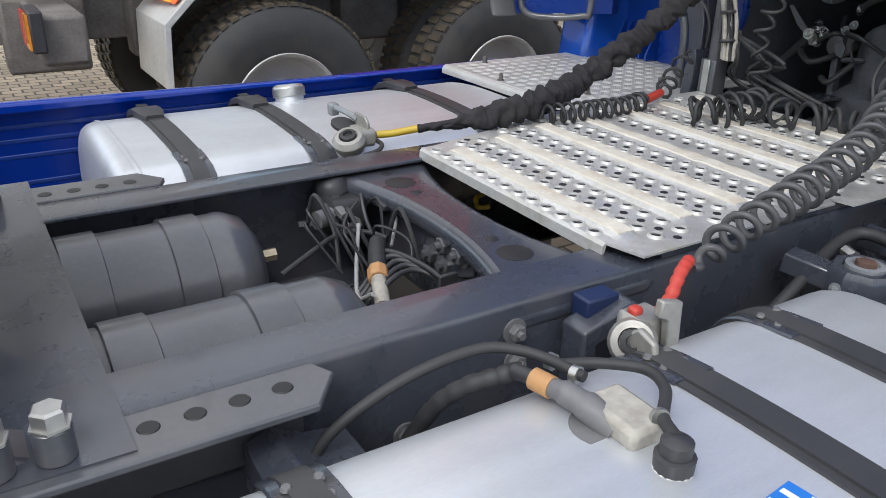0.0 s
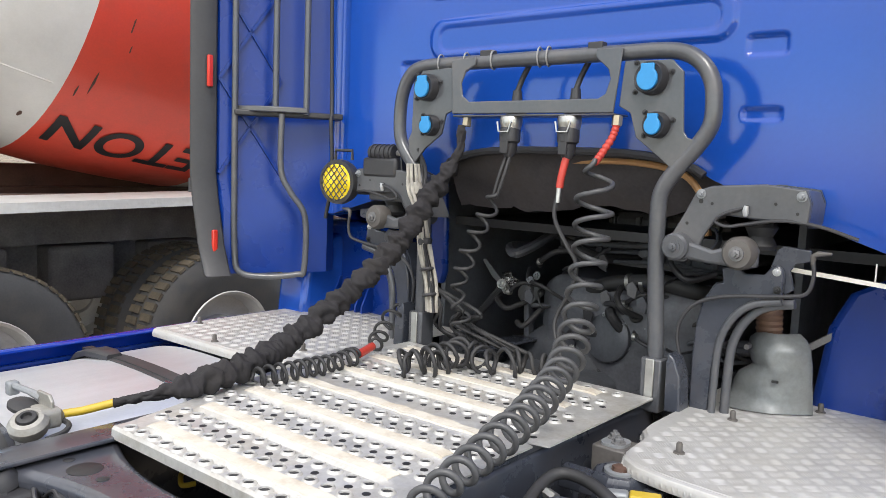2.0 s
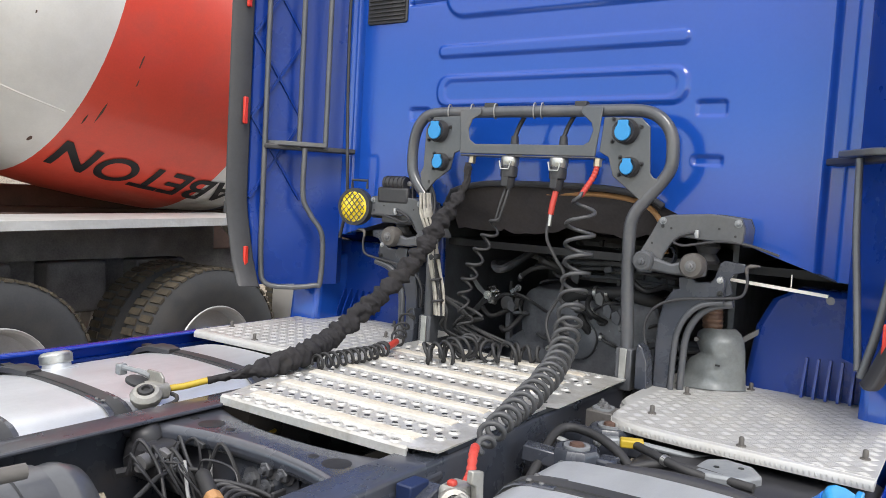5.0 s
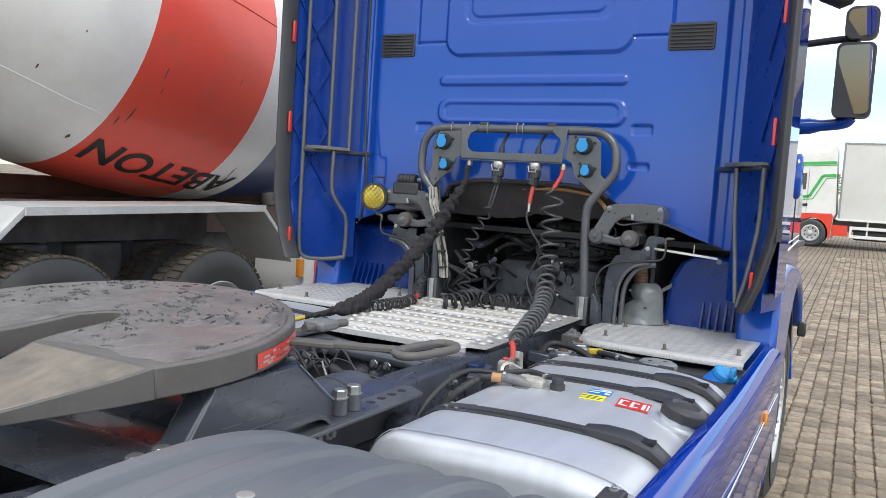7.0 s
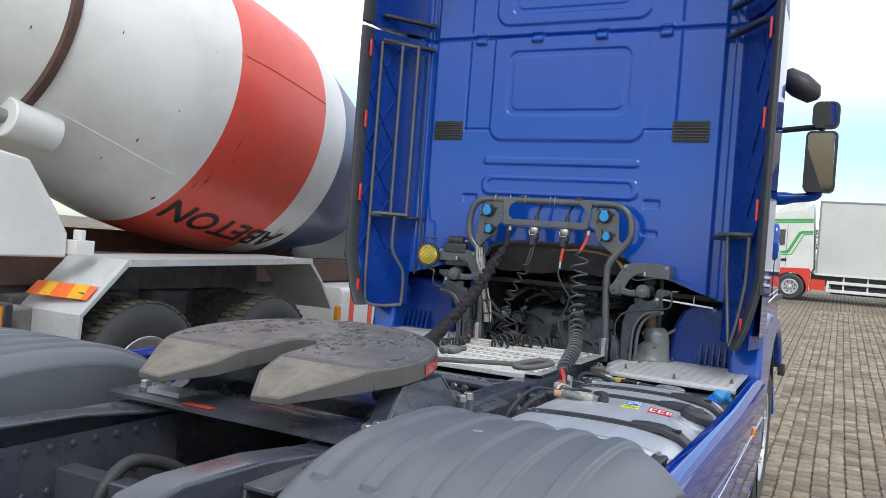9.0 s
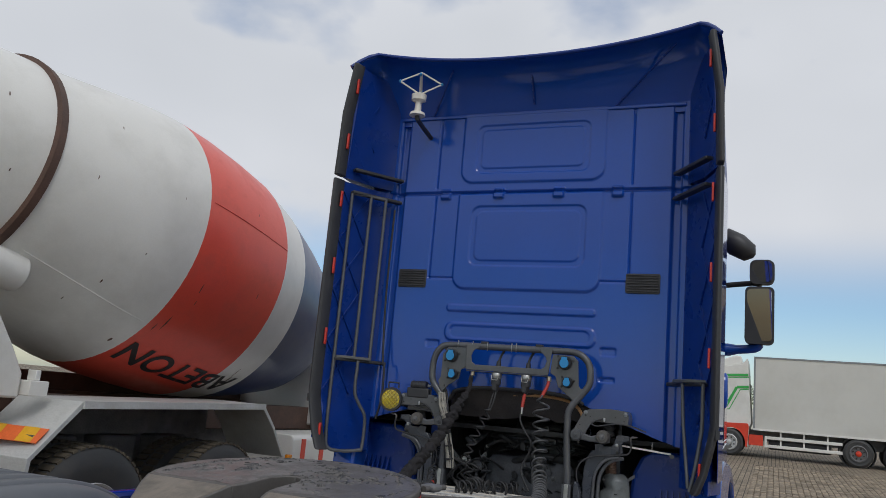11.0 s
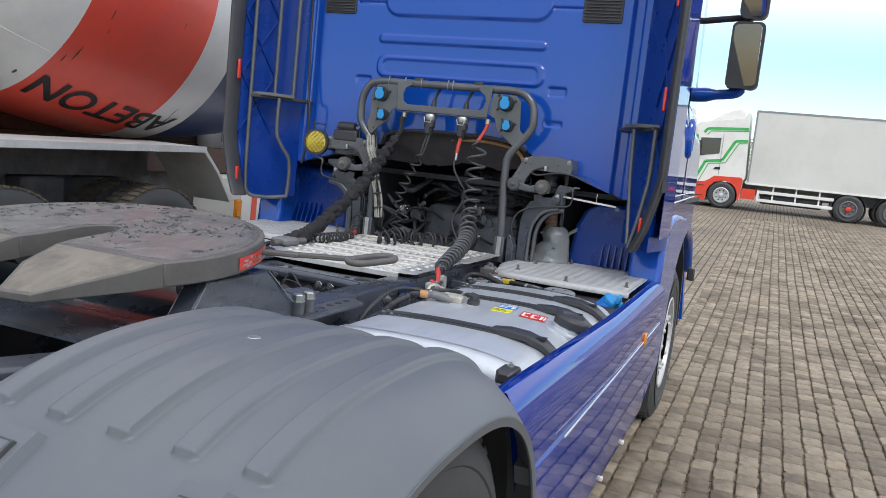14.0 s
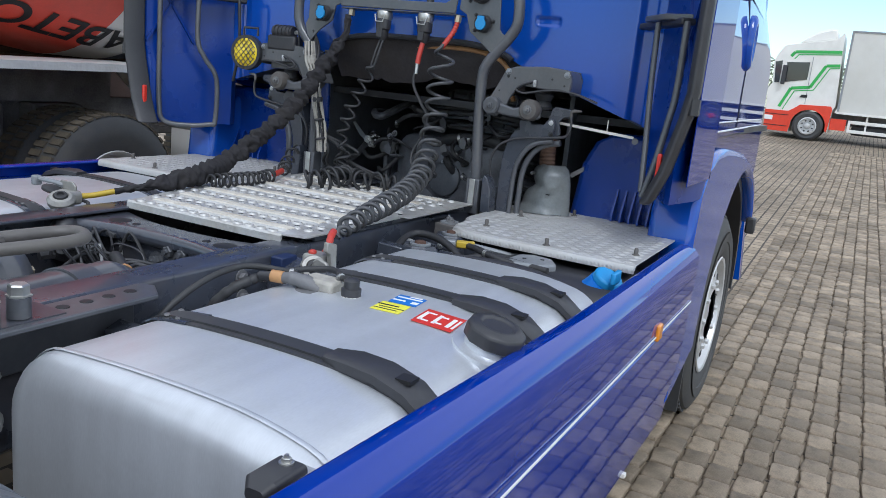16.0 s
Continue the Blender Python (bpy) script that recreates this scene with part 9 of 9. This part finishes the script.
for z in (0.36, 0.70):
    part("panel_gap", Geo().box(23.0, 23.012, 0.50, 1.18, FG + z, FG + z + 0.02), BLACK, fc)
part("red_sill", Geo().box(23.03, 23.2, -1.13, -0.69, FG + 0.40, FG + 0.74), RED_TRUCK, fc)
part("cab_window", Geo().prism([(y, FG + z) for y, z in ((0.82, 2.30), (0.17, 2.34), (0.17, 1.82), (0.78, 1.70))], "x", 23.035, 23.049), GLASS, fc, "door window")
part("quarter_window", Geo().prism([(y, FG + z) for y, z in ((1.15, 2.29), (0.95, 2.34), (0.95, 1.68), (1.09, 1.66))], "x", 23.035, 23.049), GLASS, fc)
part("door_gap", Geo().box(23.04, 23.049, 0.10, 0.115, FG + 1.1, FG + 2.5), DULL, fc)
for pts_ in (((0.83, 0.94), (0.58, 1.53), (0.05, 1.60), (-0.29, 2.27), (-0.67, 2.30)), ((0.74, 2.48), (0.64, 2.62), (-0.65, 2.70))):
    for dy, dz, h in ((0, 0, 0.045), (-0.11, -0.075, 0.014)):
        for a, b in zip(pts_, pts_[1:]):
            n_ = Vector((b[1] - a[1], a[0] - b[0])).normalized() * h
            ay, az, by, bz = a[0] + dy, FG + a[1] + dz, max(-0.67, b[0] + dy), FG + b[1] + dz
            part("green_stripe", Geo().add([(23.04, ay - n_.x, az - n_.y), (23.04, by - n_.x, bz - n_.y), (23.04, by + n_.x, bz + n_.y), (23.04, ay + n_.x, az + n_.y)], [(0, 1, 2, 3)]), GREEN, fc)
part("far_mirror", Geo().box(22.85, 22.95, 0.78, 0.90, FG + 1.62, FG + 2.2), BLACK_PLASTIC, fc, bevel=0.02)
part("far_intake", Geo().prism([(y, FG + z) for y, z in ((0.30, 1.28), (0.24, 1.36), (0.08, 1.37), (0.08, 1.28))], "x", 23.03, 23.045), BLACK, fc)
part("chassis", Geo().box(23.6, 24.9, -9.0, -0.4, FG + 0.55, FG + 0.91), CAST, far, bevel=0.01)
part("under_tank", Geo().box(23.3, 24.0, -3.2, -1.3, FG + 0.30, FG + 0.60), BLACK_PLASTIC, far, bevel=0.05)
for z in (0.36, 0.63):
    part("side_rail", Geo().box(23.02, 23.06, -3.5, -1.25, FG + z, FG + z + 0.10), WHITE, far, "white side guard rail", bevel=0.01)
part("rail_end", Geo().box(23.02, 23.06, -1.25, -1.18, FG + 0.36, FG + 0.73), WHITE, far, bevel=0.01)
for y in (-1.70, -2.4, -3.10):
    part("rail_post", Geo().box(23.061, 23.09, y, y + 0.05, FG + 0.40, FG + 0.91), WHITE, far)
for y, red_hub in ((-0.08, False), (-3.95, True), (-5.2, True)):
    for x in (22.98, 25.1):
        w = part("wheel", Geo().spin([(0.10, 0.0), (0.25, 0.02), (0.265, 0.06), (0.235, 0.07), (0.20, 0.0)], (x + 0.02, y, FG + 0.44), (-1, 0, 0), 28), CAST if red_hub else RIM, far)
        part("tyre", Geo().spin([(0.26, -0.28), (0.37, -0.30), (0.44, -0.24), (0.45, -0.14), (0.44, -0.04), (0.37, 0.02), (0.26, 0.0)], (x, y, FG + 0.44), (-1, 0, 0), 36, cap=False), TYRE, w)
        part("hub", Geo().spin([(0.09, 0.0), (0.08, 0.06), (0.03, 0.08)], (x, y, FG + 0.44), (-1, 0, 0), 16), RED_TRUCK if red_hub else RIM, w)
        for k in range(8):
            a = 2 * math.pi * (k + 0.5) / 8
            part("hand_hole", Geo().spin([(0.026, 0), (0.024, 0.006)], (x - 0.006, y + 0.165 * math.cos(a), FG + 0.44 + 0.165 * math.sin(a)), (-1, 0, 0), 8), BLACK, w)
for y in (-3.95, -5.2):
    part("wheel_arch", Geo().spin([(0.50, 0.0), (0.52, 0.0), (0.52, 0.5), (0.50, 0.5)], (23.05, y, FG + 0.44), (1, 0, 0), 30, cap=False), BLACK_PLASTIC, far)

far.location.x += 1.25
far.location.y -= 0.05

# ---- fence and hedge at the far side of the yard ----
HG = ground_height(50)
fence = thing("fence", (52, 8, HG), "pale metal bar fence at the yard's edge", "fence")
post = None
for i in range(120):
    y = -2 + 0.25 * i
    if post is None:
        post = part("fence_bar", Geo().box(52.0, 52.04, y, y + 0.09, HG, HG + 1.8), WHITE, fence)
        pb = PLACE[post.name]
    else:
        twin(post, pb + Vector((0, 0.25 * i, 0)), fence)
for z in (0.3, 1.6):
    part("fence_rail", Geo().box(52.04, 52.08, -2, 28, HG + z, HG + z + 0.06), WHITE, fence)
rnd = random.Random(21)
g = Geo()
for i in range(15000):
    y = rnd.uniform(-6, 40)
    h = 3.6 + 1.1 * noise.noise(Vector((y * 0.22, 0, 5))) + 0.5 * noise.noise(Vector((y * 0.9, 2, 5)))
    z = HG + h * rnd.random() ** 0.6
    x = 57 + rnd.uniform(-1.2, 1.2)
    a, t = rnd.uniform(0, 6.3), rnd.uniform(-0.8, 0.8)
    s = rnd.uniform(0.06, 0.15)
    u = Vector((math.cos(a), math.sin(a), t)).normalized() * s
    w = u.orthogonal().normalized() * s * 0.7
    c = Vector((x, y, z))
    g.add([c - u, c + w * 0.8, c + u, c - w * 0.8], [(0, 1, 2, 3)])
tagged(part("hedge", g, LEAF), "dull green hedge behind the fence", "hedge", kind="stuff")

# ---- pavers beside the truck ----
PX, PY = 0.165, 0.121


def paver_mesh(seed):
    """A worn concrete sett: uneven outline, rounded shoulders."""
    rnd = random.Random(seed)
    a, b, w = PX / 2 - 0.0055, PY / 2 - 0.0065, 0.011
    o = [(-a, -b + w), (-a + w * 0.4, -b + w * 0.35), (-a + w, -b), (0, -b), (a - w, -b), (a - w * 0.4, -b + w * 0.35), (a, -b + w), (a, 0), (a, b - w), (a - w * 0.4, b - w * 0.35), (a - w, b), (0, b), (-a + w, b), (-a + w * 0.4, b - w * 0.35), (-a, b - w), (-a, 0)]
    o = [(x + rnd.uniform(-0.005, 0.004), y + rnd.uniform(-0.005, 0.004)) for x, y in o]
    n = len(o)
    top = [(x * 0.90 + rnd.uniform(-0.002, 0.002), y * 0.88 + rnd.uniform(-0.002, 0.002), 0.0225 + rnd.uniform(-0.0025, 0.0025)) for x, y in o]
    mid = [(x * 0.975, y * 0.965, 0.0185) for x, y in o]
    edge = [(x, y, 0.009) for x, y in o]
    low = [(x, y, -0.01) for x, y in o]
    f = [tuple(range(n))]
    for k in range(3):
        f += [(k * n + i, (k + 1) * n + i, (k + 1) * n + (i + 1) % n, k * n + (i + 1) % n) for i in range(n)]
    return top + mid + edge + low, f


KINDS = [paver_mesh(50 + k) for k in range(8)]
shared = []
for k, (v, f) in enumerate(KINDS):
    me = bpy.data.meshes.new("paver")
    me.from_pydata(v, [], f)
    me.materials.append(PAVER)
    me.shade_smooth()
    me.set_sharp_from_angle(angle=radians(50))
    shared.append(me)
rnd = random.Random(9)
rest_v, rest_f = [], []
for j in range(80):
    y = -1.09 - PY * j
    shift = rnd.uniform(0, PX)
    for i in range(158):
        x = -5.2 + PX * i + shift
        z = ground_height(x) + rnd.uniform(-0.003, 0.003) + 0.008 * noise.noise(Vector((x * 1.1, y * 1.1, 7)))
        turn = rnd.uniform(-0.05, 0.05)
        slope = (ground_height(x + 0.1) - ground_height(x - 0.1)) / 0.2
        k = rnd.randrange(8)
        m = Matrix.Translation((x + rnd.uniform(-0.006, 0.006), y + 0.012 * noise.noise(Vector((x * 0.7, y * 0.4, 3))) + rnd.uniform(-0.003, 0.003), z)) @ Matrix.Rotation(-math.atan(slope), 4, "Y") @ Matrix.Rotation(turn, 4, "Z") @ Matrix.Rotation(rnd.uniform(-0.03, 0.03), 4, "X")
        if 0.3 < x < 3.0 and -3.7 < y < -1.25:
            ob = bpy.data.objects.new("paver", shared[k])
            scene.collection.objects.link(ob)
            ob.parent = ground
            ob.matrix_basis = Matrix.Translation(-PLACE["ground"]) @ m
        else:
            q = len(rest_v)
            v, f = KINDS[k]
            rest_v += [tuple(m @ Vector(p)) for p in v]
            rest_f += [tuple(w + q for w in t) for t in f]
me = bpy.data.meshes.new("paving")
me.from_pydata(rest_v, [], rest_f)
me.materials.append(PAVER)
me.shade_smooth()
me.set_sharp_from_angle(angle=radians(50))
pv = new("paving", me)
pv.parent = ground
pv.location = -PLACE["ground"]
tagged(pv, kind="stuff")
